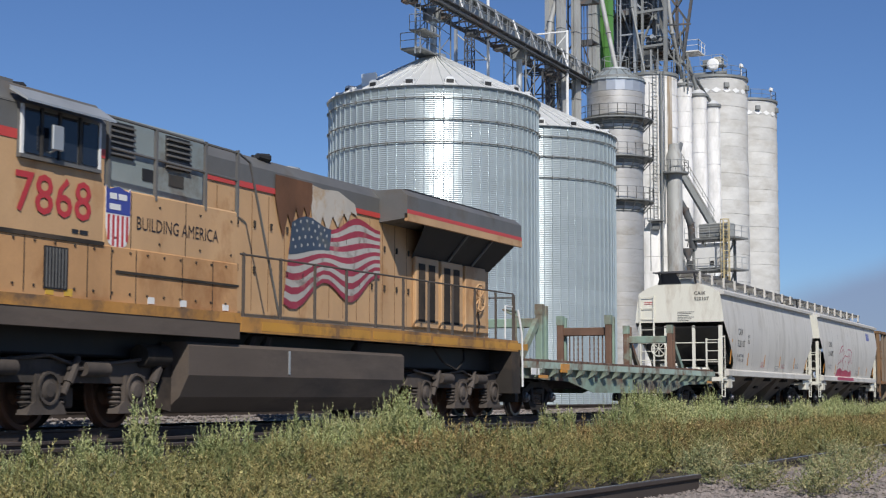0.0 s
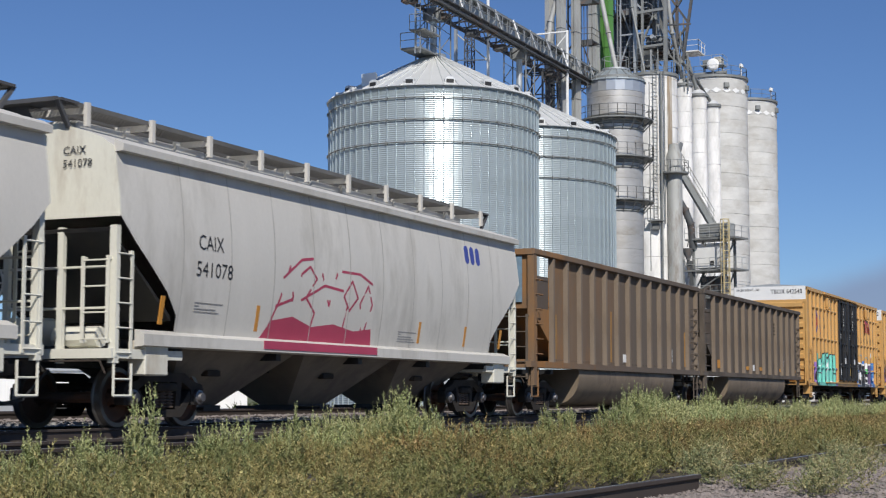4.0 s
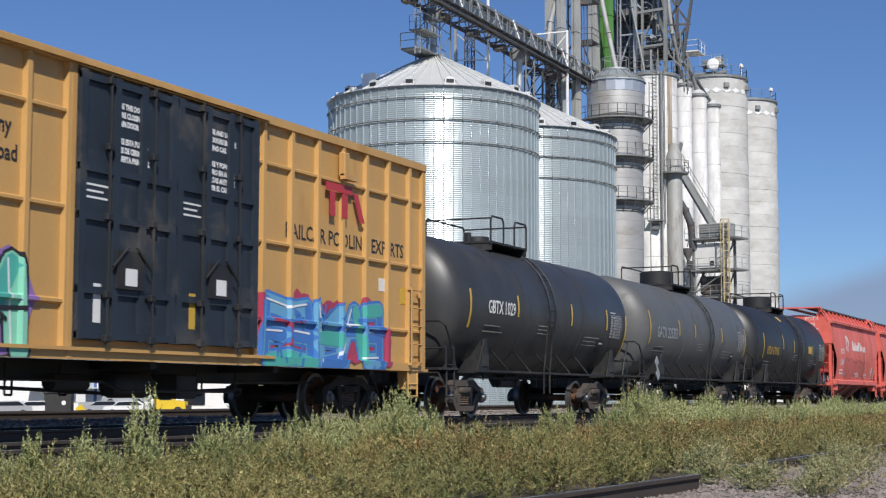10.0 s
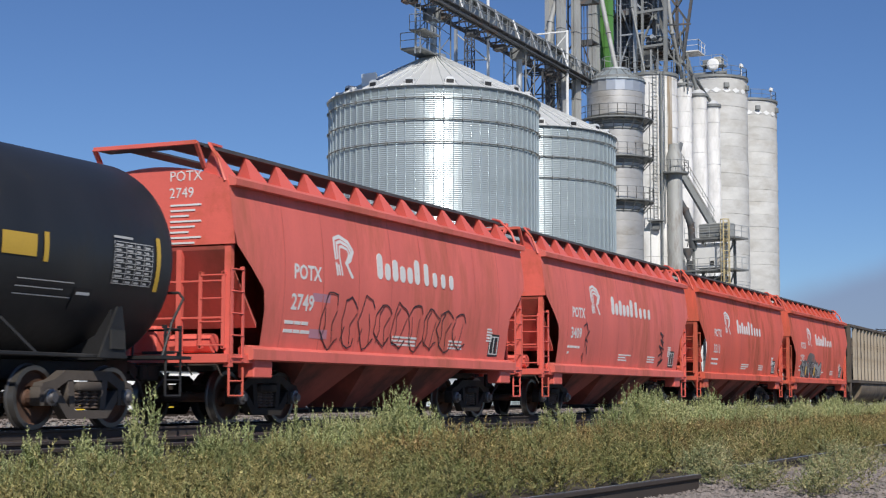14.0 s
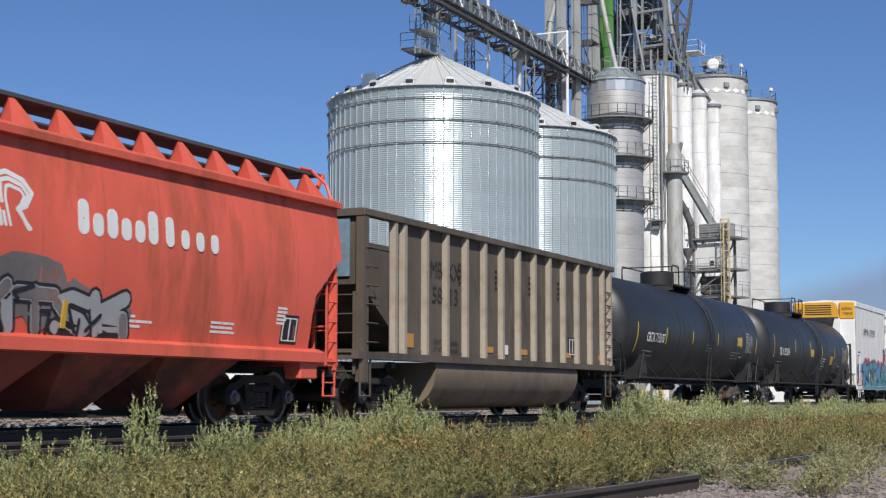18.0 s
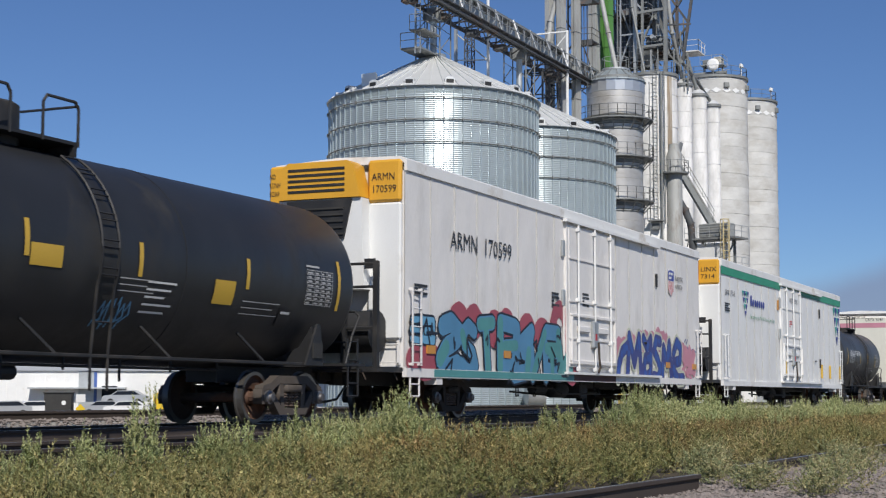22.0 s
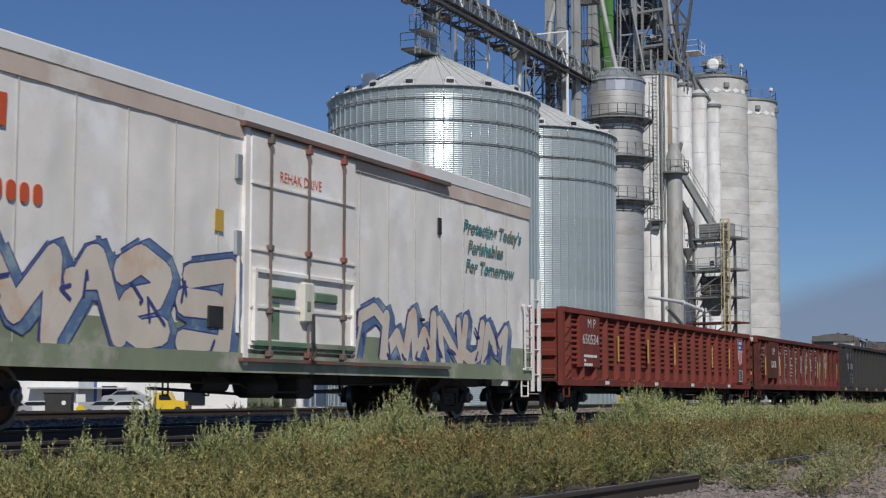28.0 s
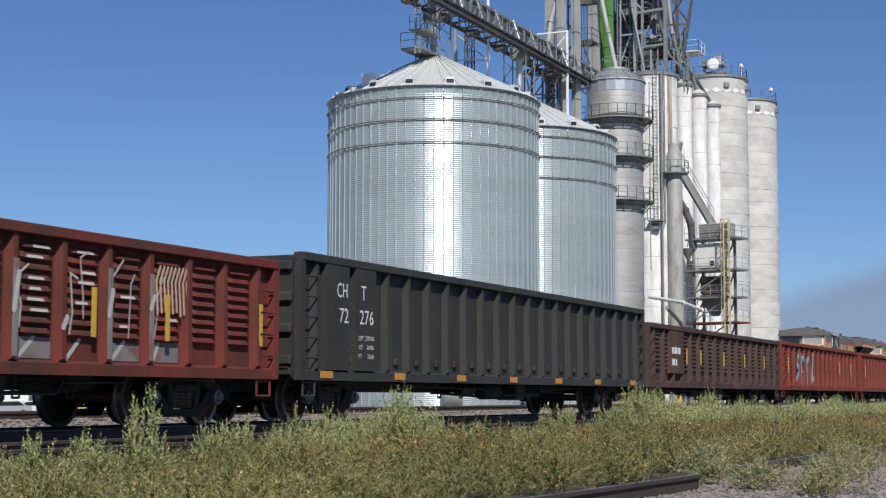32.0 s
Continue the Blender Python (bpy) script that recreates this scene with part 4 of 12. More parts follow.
# ---- open gondolas ----
def gondola(x0, x1, label, paint, ztop, ribs=18, zb=0.86, louvres=0, name="gondola"):
    c, h = car(name, x0, x1, label, "gondola")
    w = 1.44
    # open tub: sides, floor and ends with thickness
    part("side_sheet", Form().box(-h, h, -w, -w + 0.03, zb, ztop), paint, c)
    part("side_sheet", Form().box(-h, h, w - 0.03, w, zb, ztop), paint, c)
    part("floor", Form().box(-h, h, -w + 0.03, w - 0.03, zb, zb + 0.05), M_UNDER, c)
    part("top_chord", Form().bevelled(-h - 0.02, h + 0.02, -1.60, -w + 0.05, ztop - 0.06, ztop + 0.09, 0.015), paint, c)
    part("top_chord", Form().box(-h, h, w - 0.03, 1.58, ztop - 0.06, ztop + 0.09), paint, c)
    part("side_sill", Form().prism([(-w, zb - 0.10), (-1.56, zb - 0.10), (-1.56, zb + 0.06), (-w, zb + 0.10)], -h, h), paint, c)
    rib = Form().add([(-0.09, -w, zb), (0.09, -w, zb), (0.05, -1.58, zb + 0.12), (-0.05, -1.58, zb + 0.12),
                      (-0.09, -w, ztop - 0.06), (0.09, -w, ztop - 0.06), (0.045, -1.56, ztop - 0.06), (-0.045, -1.56, ztop - 0.06)],
                     [(0, 1, 2, 3), (4, 7, 6, 5), (0, 3, 7, 4), (1, 5, 6, 2), (3, 2, 6, 7), (0, 4, 5, 1)]).mesh("side_post", paint)
    sp = (2 * h - 1.1) / (ribs - 1)
    for k in range(ribs):
        part("side_post", rib, None, c).location.x = -h + 0.55 + sp * k
    for i in range(louvres):
        z = zb + 0.50 + (ztop - zb - 0.68) * i / max(1, louvres - 1)
        g = Form()
        for k in range(ribs - 1):
            xa, xb = -h + 0.55 + sp * k + 0.13, -h + 0.55 + sp * (k + 1) - 0.13
            xm, hw = (xa + xb) / 2, (xb - xa) / 2
            rim = [(xm + hw * cx, -w, z + cz) for cx, cz in ((-1, -0.02), (-0.8, -0.075), (0.8, -0.075), (1, -0.02), (0.85, 0.05), (-0.85, 0.05))]
            top = [(xm - hw * 0.72, -1.515, z - 0.045), (xm + hw * 0.72, -1.515, z - 0.045), (xm + hw * 0.6, -1.50, z), (xm - hw * 0.6, -1.50, z)]
            g.add(rim + top, [(1, 2, 7, 6), (2, 3, 8, 7), (3, 4, 8), (4, 5, 9, 8), (5, 0, 9), (0, 1, 6, 9), (6, 7, 8, 9)])
        part("pressed_corrugation", g, paint, c)
    for s in (-1, 1):
        e = Form().box(min(s * h, s * (h - 0.05)), max(s * h, s * (h - 0.05)), -w, w, zb, ztop + 0.04)
        for k in range(4):
            z = zb + 0.25 + (ztop - zb - 0.4) * k / 3
            e.bevelled(min(s * h, s * (h + 0.10)), max(s * h, s * (h + 0.10)), -1.38, 1.38, z - 0.09, z + 0.09, 0.03)
        part("end_wall", e, paint, c)
        part("corner_post", Form().box(s * h - 0.08, s * h + 0.08, -1.58, -w, zb - 0.1, ztop + 0.06), paint, c)
        ladder(c, s * (h - 0.32) - 0.19, s * (h - 0.32) + 0.19, -1.50, [1.15 + 0.36 * k for k in range(int((ztop - 1.1) / 0.36))], paint, "grab_iron", 0.09, False)
        stirrup(c, s * (h - 0.32), paint, -1.52, zb)
    centre_sill(c, -h + 0.2, h - 0.2, zb)
    brake_gear(c, 1.0, zb - 0.05)
    return c, h


def coal_car(x0, x1, label, nribs=14, shift=0.0, paint=None, rib_paint=None):
    """A high-sided coal car with ribs and belly tubs, and an open-framed end."""
    c, h = car("coal_car", x0, x1, label, "coal car")
    zt, zs, w = 3.92, 1.32, 1.46
    ra = 1.55                                     # the side sheets start this far from the leading end
    part("side_sheet", Form().box(-h + ra, h, -w, -w + 0.02, zs, zt), paint or M_COAL, c)
    part("side_sheet", Form().box(-h + 0.4, h, w - 0.02, w, zs, zt), paint or M_COAL, c)
    part("floor", Form().box(-h + ra, h, -w + 0.02, w - 0.02, zs, zs + 0.03), paint or M_COAL, c)
    f = Form().add([(-h + 0.35, -w, 2.62), (-h + 0.35, w, 2.62), (-h + 2.3, w, zs), (-h + 2.3, -w, zs)], [(0, 1, 2, 3)])
    f.add([(-h + 0.3, -w, 2.6), (-h + 0.3, w, 2.6), (-h + 0.3, w, zt), (-h + 0.3, -w, zt)], [(0, 1, 2, 3)])
    f.add([(-h + 0.3, -w, 2.62), (-h + ra, -w, 2.62), (-h + ra, -w, zs + 0.4), (-h + 1.7, -w, zs + 0.4)], [(0, 1, 2, 3)])
    part("slope_sheet", f, paint or M_COAL, c)
    part("top_chord", Form().bevelled(-h + 0.2, h, -1.60, -w + 0.04, zt - 0.02, zt + 0.12, 0.015).box(-h + 0.2, h, w - 0.02, 1.58, zt - 0.02, zt + 0.12).box(-h + 0.2, -h + 0.36, -1.58, 1.58, zt - 0.02, zt + 0.12), paint or M_COAL, c)
    part("side_sill", Form().box(-h, h, -1.58, -w + 0.02, zs - 0.14, zs), paint or M_COAL, c)
    rib = Form().prism([(-0.085, -w), (-0.06, -1.575), (0.06, -1.575), (0.085, -w)], zs, zt - 0.02, "z")
    for k in range(16):                           # a column of rivets along each rib
        rib.box(-0.098, -0.078, -w - 0.012, -w, zs + 0.12 + 0.155 * k, zs + 0.14 + 0.155 * k)
    rib = rib.mesh("side_post", rib_paint or M_COALRIB)
    sp = (2 * h - ra - 0.30) / (nribs - 1)
    for k in range(nribs):
        part("side_post", rib, None, c).location.x = -h + ra + 0.08 + sp * k + (shift if k else 0.0)
    if shift:
        part("side_post", rib, None, c).location.x = h - 0.22
    part("corner_post", Form().box(-h + 0.22, -h + 0.42, -1.58, -w + 0.05, 0.75, zt), paint or M_COAL, c)
    for s in (-1, 1):
        x = -h + 0.22 if s < 0 else h
        part("end_frame", Form().box(x - 0.06, x + 0.06, -1.5, 1.5, zs - 0.15, zs + 0.05).beam((x, -0.5, zs), (x, -0.5, 2.7), 0.1, 0.08).beam((x, 0.5, zs), (x, 0.5, 2.7), 0.1, 0.08), paint or M_COAL, c)
        end_ladder(c, x, s, -1.42, -0.98, [0.95 + 0.36 * k for k in range(5)], M_COAL)
        ladder(c, s * (h - 0.55) - 0.22, s * (h - 0.55) + 0.22, -1.5, [1.5 + 0.36 * k for k in range(6)], paint or M_COAL, "grab_iron", 0.10, False)
        stirrup(c, s * (h - 0.4), paint or M_COAL, -1.52, zs - 0.1)
    part("end_wall", Form().box(h - 0.05, h, -w, w, zs, zt), paint or M_COAL, c)
    f = Form()
    for k in range(100):
        x = -h + ra + 0.1 + (2 * h - ra - 0.2) * k / 99
        f.box(x - 0.012, x + 0.012, -w - 0.014, -w, zs + 0.055, zs + 0.08)
    tagged(part("rivet_row", f, M_COAL, c), "row of dark rivets along the sill", kind="stuff")
    # rounded belly tub between the trucks
    pr = [(-1.46, zs - 0.14), (-1.50, zs - 0.24)] + [(-1.50 * math.cos(radians(a)) ** 0.45, zs - 0.30 - 0.80 * math.sin(radians(a))) for a in range(10, 86, 15)]
    pr += [(-y, z) for y, z in reversed(pr)]
    tub = Form()
    n = len(pr)
    xa, xb = -h + 3.3, h - 2.7
    vs = [(xa + 0.35, y, z) for y, z in pr] + [(xb - 0.1, y, z) for y, z in pr]
    tub.add(vs, [(k, k + 1, k + 1 + n, k + n) for k in range(n - 1)], True)
    tub.add(vs[:n], [tuple(range(n))]).add(vs[n:], [tuple(range(n))])
    part("belly_tub", tub, M_COALTUB, c, "rounded dusty brown belly tub")
    centre_sill(c, -h + 0.3, h - 0.3, 1.15)
    return c, h, zs, zt, ra


# ---- refrigerated boxcars ----
M_SEAMW = mat("grimy panel seam", (0.50, 0.49, 0.46), 0.6, vary=0.2)
M_GRIME = mat("grimy dark door rod", (0.14, 0.11, 0.095), 0.7, vary=0.3, stain=(0.30, 0.06, 0.04), stain_amount=0.25)
M_OLDGRN = mat("worn green door paint", (0.13, 0.21, 0.13), 0.65, vary=0.2, stain=(0.35, 0.32, 0.26), stain_amount=0.3)

def reefer(x0, x1, label, paint, unit=True, door_at=9.4, door_w=3.70):
    h = (x1 - x0) / 2
    c, h = car("refrigerated_car", x0, x1, label, "reefer car", (-h + 3.4, h - 3.5))
    zb, zt = 0.98, 5.16
    part("body", Form().box(-h, h, -1.525, 1.56, zb, zt), paint, c)
    # side sheets between the seams, each a little bulged and buckled
    edges = [-h]
    while edges[-1] < h - 0.3:
        edges.append(min(h, edges[-1] + (1.2 if len(edges) == 1 else 1.22)))
    if edges[-1] < h:
        edges[-1] = h
    for q, (xa, xb) in enumerate(zip(edges, edges[1:])):
        v = []
        nu, nv = 10, 26
        for iu in range(nu + 1):
            for iv in range(nv + 1):
                u, t = iu / nu, iv / nv
                xx, zz = xa + (xb - xa) * u, zb + (zt - 0.1 - zb) * t
                buckle = 0.022 * noise.noise((xx * 1.9, zz * 1.0, x0 * 0.37)) + 0.008 * noise.noise((xx * 4.5, zz * 2.4, x0))
                v.append((xx, -1.546 - 0.006 * math.sin(math.pi * u) - buckle * math.sin(math.pi * u) ** 0.6 * min(1, 6 * t, 6 * (1 - t)), zz))
        part("side_sheet", Form().add(v, [(iu * (nv + 1) + iv, (iu + 1) * (nv + 1) + iv, (iu + 1) * (nv + 1) + iv + 1, iu * (nv + 1) + iv + 1) for iu in range(nu) for iv in range(nv)], True), paint, c)
    part("roof", Form().prism([(-1.59, zt - 0.16), (-1.59, zt + 0.06), (-1.45, zt + 0.13), (0, zt + 0.18), (1.42, zt + 0.10), (1.58, zt + 0.02), (1.58, zt - 0.12)], -h, h), M_WHITE, c)
    seam = Form().box(-0.009, 0.009, -1.566, -1.55, zb + 0.1, zt - 0.12).mesh("side_seam", M_SEAMW)
    k = 0
    x = -h + 1.2
    while x < h - 0.3:
        if not (-h + door_at - 0.1 < x < -h + door_at + door_w + 0.1):
            part("side_seam", seam, None, c).location.x = x
        x += 1.22
    part("side_sill", Form().box(-h, h, -1.60, -1.5, zb - 0.12, zb + 0.06), paint, c)
    a = -h + door_at
    b = a + door_w
    door = part("door", Form().bevelled(a, b, -1.63, -1.54, zb + 0.25, zt - 0.30, 0.02), paint, c, "wide plug door with lock rods")
    part("door_post", Form().box(a - 0.16, a - 0.02, -1.62, -1.55, zb, zt - 0.2), paint, c)
    for z in (zb + 0.35, 1.95, 2.9, 4.0):
        part("door_rail", Form().box(a, b, -1.66, -1.63, z - 0.02, z + 0.02), paint, door)
    for xx in (a + 0.55, (a + b) / 2, b - 0.55):
        r = Form().rod((xx, -1.69, zb + 0.1), (xx, -1.69, zt - 0.28), 0.028, 6)
        for z in (zb + 0.2, 1.9, 2.95, zt - 0.4):
            r.bevelled(xx - 0.06, xx + 0.06, -1.73, -1.63, z - 0.05, z + 0.05, 0.01)
        part("lock_rod", r, M_WHITE if unit else M_GRIME, door)
    m = (a + b) / 2
    part("door_latch", Form().bevelled(m - 0.24, m + 0.14, -1.74, -1.63, 1.75, 2.45, 0.03), M_GALVD if unit else M_CREAM, door, "door latch box")
    part("latch_tag", Form().box(m - 0.14, m - 0.02, -1.75, -1.74, 1.95, 2.12), M_INKR if unit else M_OLDGRN, door)
    part("latch_handle", Form().path([(m + 0.05, -1.76, 1.9), (m + 0.02, -1.79, 1.4), (m + 0.1, -1.79, 1.25), (m, -1.77, 1.1)], 0.03, 6), M_UNDER, door)
    zl, zh = 1.35, 2.55
    for fa in ((a + 0.06, b - 0.06, zh - 0.04, zh + 0.04), (a + 0.06, b - 0.06, zl - 0.05, zl + 0.05), (a + 0.06, a + 0.16, zl, zh), (b - 0.16, b - 0.06, zl, zh)):
        part("panel_frame", Form().bevelled(fa[0], fa[1], -1.69, -1.62, fa[2], fa[3], 0.012), paint if unit or fa[3] > 1.5 else M_OLDGRN, door)
    for xa in (a + 0.55, m + 0.2):
        part("pull_bar", Form().bevelled(xa, xa + 0.85, -1.71, -1.63, 2.12, 2.30, 0.03), paint if unit else M_OLDGRN, door)
    if not unit:
        part("green_panel", Form().box(a + 0.62, a + 0.95, -1.635, -1.63, zl + 0.08, 2.05), M_OLDGRN, door)
        part("green_panel", Form().box(a + 0.1, b - 0.1, -1.65, -1.63, 1.0 + 0.24, zl - 0.06), M_OLDGRN, door)
    for z in (2.75, 4.0):
        part("lock_box", Form().bevelled(a - 0.42, a - 0.24, -1.62, -1.56, z, z + 0.42, 0.015), M_GALVD, c)
    part("gauge_pipe", Form().path([(a - 0.33, -1.60, 1.5), (a - 0.33, -1.60, 2.75)], 0.03, 6), paint, c)
    for xx in (h - 6.2, h - 9.1):
        part("small_bracket", Form().bevelled(xx, xx + 0.18, -1.62, -1.56, 2.0, 2.06, 0.01), M_UNDER, c)
    part("door_track", Form().box(a - 0.3, b + 4.2, -1.70, -1.58, zt - 0.26, zt - 0.18).box(a - 0.3, b + 4.2, -1.70, -1.58, zb + 0.06, zb + 0.12), M_WHITE if unit else M_GRIME, c)
    for s in (-1, 1):
        ladder(c, s * (h - 0.35) - 0.2, s * (h - 0.35) + 0.2, -1.58, [1.15 + 0.36 * k for k in range(5)], paint)
        stirrup(c, s * (h - 0.4), paint, -1.58)
        end_ladder(c, s * h, s, -1.45, -1.0, [1.15 + 0.36 * k for k in range(5)], paint)
        part("jack_pad", Form().box(s * (h - 1.6) - 0.15, s * (h - 1.6) + 0.15, -1.58, -1.3, 0.72, zb), paint, c)
    centre_sill(c, -h + 0.3, h - 0.3, 1.0)
    brake_gear(c, 0.5)
    return c, h, zb, zt

# ---- flat car with timber racks ----
def flat_car(x0, x1, label):
    c, h = car("flat_car", x0, x1, label, "flat car")
    pr = [(-h, 1.18), (h, 1.18), (h, 0.92), (h - 3.2, 0.86), (h - 5.2, 0.58), (-h + 5.2, 0.58), (-h + 3.2, 0.86), (-h, 0.92)]
    for y0, y1 in ((-1.42, -1.38), (1.38, 1.42)):
        part("side_girder", Form().prism(pr, y0, y1, "y"), M_GREEN, c, "faded green fishbelly side girder")
    timber = mat("worn timber deck", (0.15, 0.09, 0.065), 0.85, vary=0.3, stretch=(3, 0.3, 1), objvary=0.3)
    pl = Form().bevelled(-0.125, 0.125, -1.50, 1.50, 1.30, 1.385, 0.008).mesh("deck_plank", timber)
    n = int(2 * h / 0.258)
    for k in range(n):
        o = part("deck_plank", pl, None, c)
        o.matrix_basis = pose(-h + 0.13 + k * 0.258, random.uniform(-0.02, 0.02), random.uniform(-0.012, 0.006))
    part("deck_edge", Form().box(-h, h, -1.54, -1.44, 1.16, 1.32), mat("peeling pale green sill", (0.36, 0.45, 0.38), 0.65, vary=0.15, stain=(0.15, 0.08, 0.05), stain_amount=0.42, stain_size=1.6), c, "peeling pale green side sill")
    part("stringer", Form().box(-h, h, -0.6, 0.6, 1.1, 1.30), M_UNDER, c)
    pk = Form().add([(-0.13, -1.42, 1.16), (0.13, -1.42, 1.16), (0.13, -1.62, 1.14), (-0.13, -1.62, 1.14), (-0.10, -1.42, 0.94), (0.10, -1.42, 0.94), (0.10, -1.60, 1.05), (-0.10, -1.60, 1.05)],
                    [(0, 1, 2, 3), (3, 2, 6, 7), (7, 6, 5, 4), (0, 3, 7, 4), (1, 5, 6, 2)]).mesh("stake_pocket", M_GREEN)
    n = 17
    for k in range(n):
        part("stake_pocket", pk, None, c).location.x = -h + 0.9 + (2 * h - 1.8) * k / (n - 1)
    centre_sill(c, -h + 0.3, h - 0.3, 1.0)
    return c, h


# ---- the locomotive ----
def loco_wheels(parent, xs, car_x, r=0.52):
    me = WHEELSET_BIG
    for x in xs:
        w = part("wheelset", me, None, parent)
        w.matrix_basis = pose(x, 0, r)
        WHEELS.append((w, x, car_x, r))


def big_wheelset():
    f = Form()
    for s in (-1, 1):
        y = s * 0.75
        f.lathe([(0.09, y - s * 0.03), (0.17, y - s * 0.10), (0.42, y), (0.45, y + s * 0.065), (0.515, y + s * 0.065), (0.52, y - s * 0.035), (0.545, y - s * 0.05), (0.545, y - s * 0.075), (0.17, y - s * 0.1)], 28, "y")
    f.rod((0, -0.75, 0), (0, 0.75, 0), 0.1, 10)
    return f.mesh("wheelset", M_WHEEL)


M_SEAMY = mat("grimy door seam", (0.20, 0.11, 0.05), 0.7, vary=0.2)
M_RAILBR = mat("grimy brown handrail", (0.085, 0.07, 0.058), 0.7, vary=0.2)
M_SILLT = mat("worn yellow sill band", (0.52, 0.26, 0.035), 0.5, vary=0.15, stain=(0.26, 0.14, 0.05), stain_amount=0.35, stain_size=1.5)
WHEELSET_BIG = big_wheelset()


M_LOCOT = mat("dusty locomotive truck", (0.075, 0.06, 0.05), 0.8, vary=0.25, stain=(0.03, 0.026, 0.023), stain_amount=0.35)


def loco_truck(car_, x, car_x, axles):
    f = Form()
    y = -1.10
    for s in (-1, 1):
        yy = s * 1.08
        f.prism([(axles[0] - 0.85, 0.70), (axles[0] - 0.75, 0.92), (axles[0] - 0.3, 0.98), (axles[-1] + 0.3, 0.98), (axles[-1] + 0.75, 0.92), (axles[-1] + 0.85, 0.70), (axles[-1] + 0.5, 0.66), (axles[0] - 0.5, 0.66)], yy - 0.09, yy + 0.09, "y")
    t = part("truck_frame", f, M_LOCOT, car_, "grimy cast locomotive truck frame")
    for a in axles:
        for s in (-1, 1):
            g = Form().prism([(a - 0.42, 0.22), (a + 0.42, 0.22), (a + 0.36, 0.34), (a + 0.26, 0.40), (a + 0.24, 0.78), (a - 0.24, 0.78), (a - 0.26, 0.40), (a - 0.36, 0.34)], s * 1.12 - 0.10, s * 1.12 + 0.10, "y")
            jb = part("journal_box", g, M_LOCOT, t)
            part("bearing_cap", Form().lathe([(0, s * 1.28), (0.10, s * 1.27), (0.14, s * 1.23), (0.14, s * 1.2)], 14, "y", (a, 0, 0.56)), M_LOCOT, jb)
            part("journal_hoop", Form().lathe([(0.20, s * 1.20), (0.20, s * 1.26), (0.235, s * 1.26), (0.235, s * 1.20)], 16, "y", (a, 0, 0.58)), M_LOCOT, jb)
            for q in (-1, 1):
                for k in range(4):
                    part("coil", Form().lathe([(0.085, 0.36 + k * 0.07), (0.105, 0.385 + k * 0.07), (0.085, 0.41 + k * 0.07)], 10, "z", (a + q * 0.36, s * 1.10, 0)), M_LOCOT, jb)
    for s in (-1, 1):
        for a in axles:
            part("damper", Form().rod((a + 0.30, s * 1.24, 0.50), (a + 0.62, s * 1.24, 1.02), 0.05, 8).rod((a + 0.40, s * 1.24, 0.66), (a + 0.55, s * 1.24, 0.90), 0.075, 8), M_LOCOT, t)
        part("brake_pipe", Form().path([(axles[0] - 0.6, s * 1.22, 1.02), (axles[0] + 0.4, s * 1.22, 0.90), (axles[1], s * 1.22, 1.04), (axles[1] + 0.7, s * 1.22, 0.88), (axles[2] + 0.3, s * 1.22, 1.04)], 0.028, 6), M_LOCOT, t)
        for a, b in zip(axles, axles[1:]):
            m = (a + b) / 2
            part("brake_cylinder", Form().rod((m - 0.3, s * 1.25, 0.86), (m + 0.25, s * 1.25, 0.86), 0.11, 12).rod((m - 0.62, s * 1.25, 0.86), (m - 0.3, s * 1.25, 0.86), 0.03, 6), M_LOCOT, t)
            part("brake_shoe", Form().bevelled(m - 0.10, m + 0.10, s * 0.7 - 0.1, s * 0.7 + 0.1, 0.3, 0.62, 0.03), M_LOCOT, t)
    loco_wheels(car_, axles, car_x)
    return t


BOLT = Form().lathe([(0, -0.015), (0.018, -0.012), (0.022, 0.0), (0.022, 0.006)], 6, "y").mesh("bolt", M_UNDER)


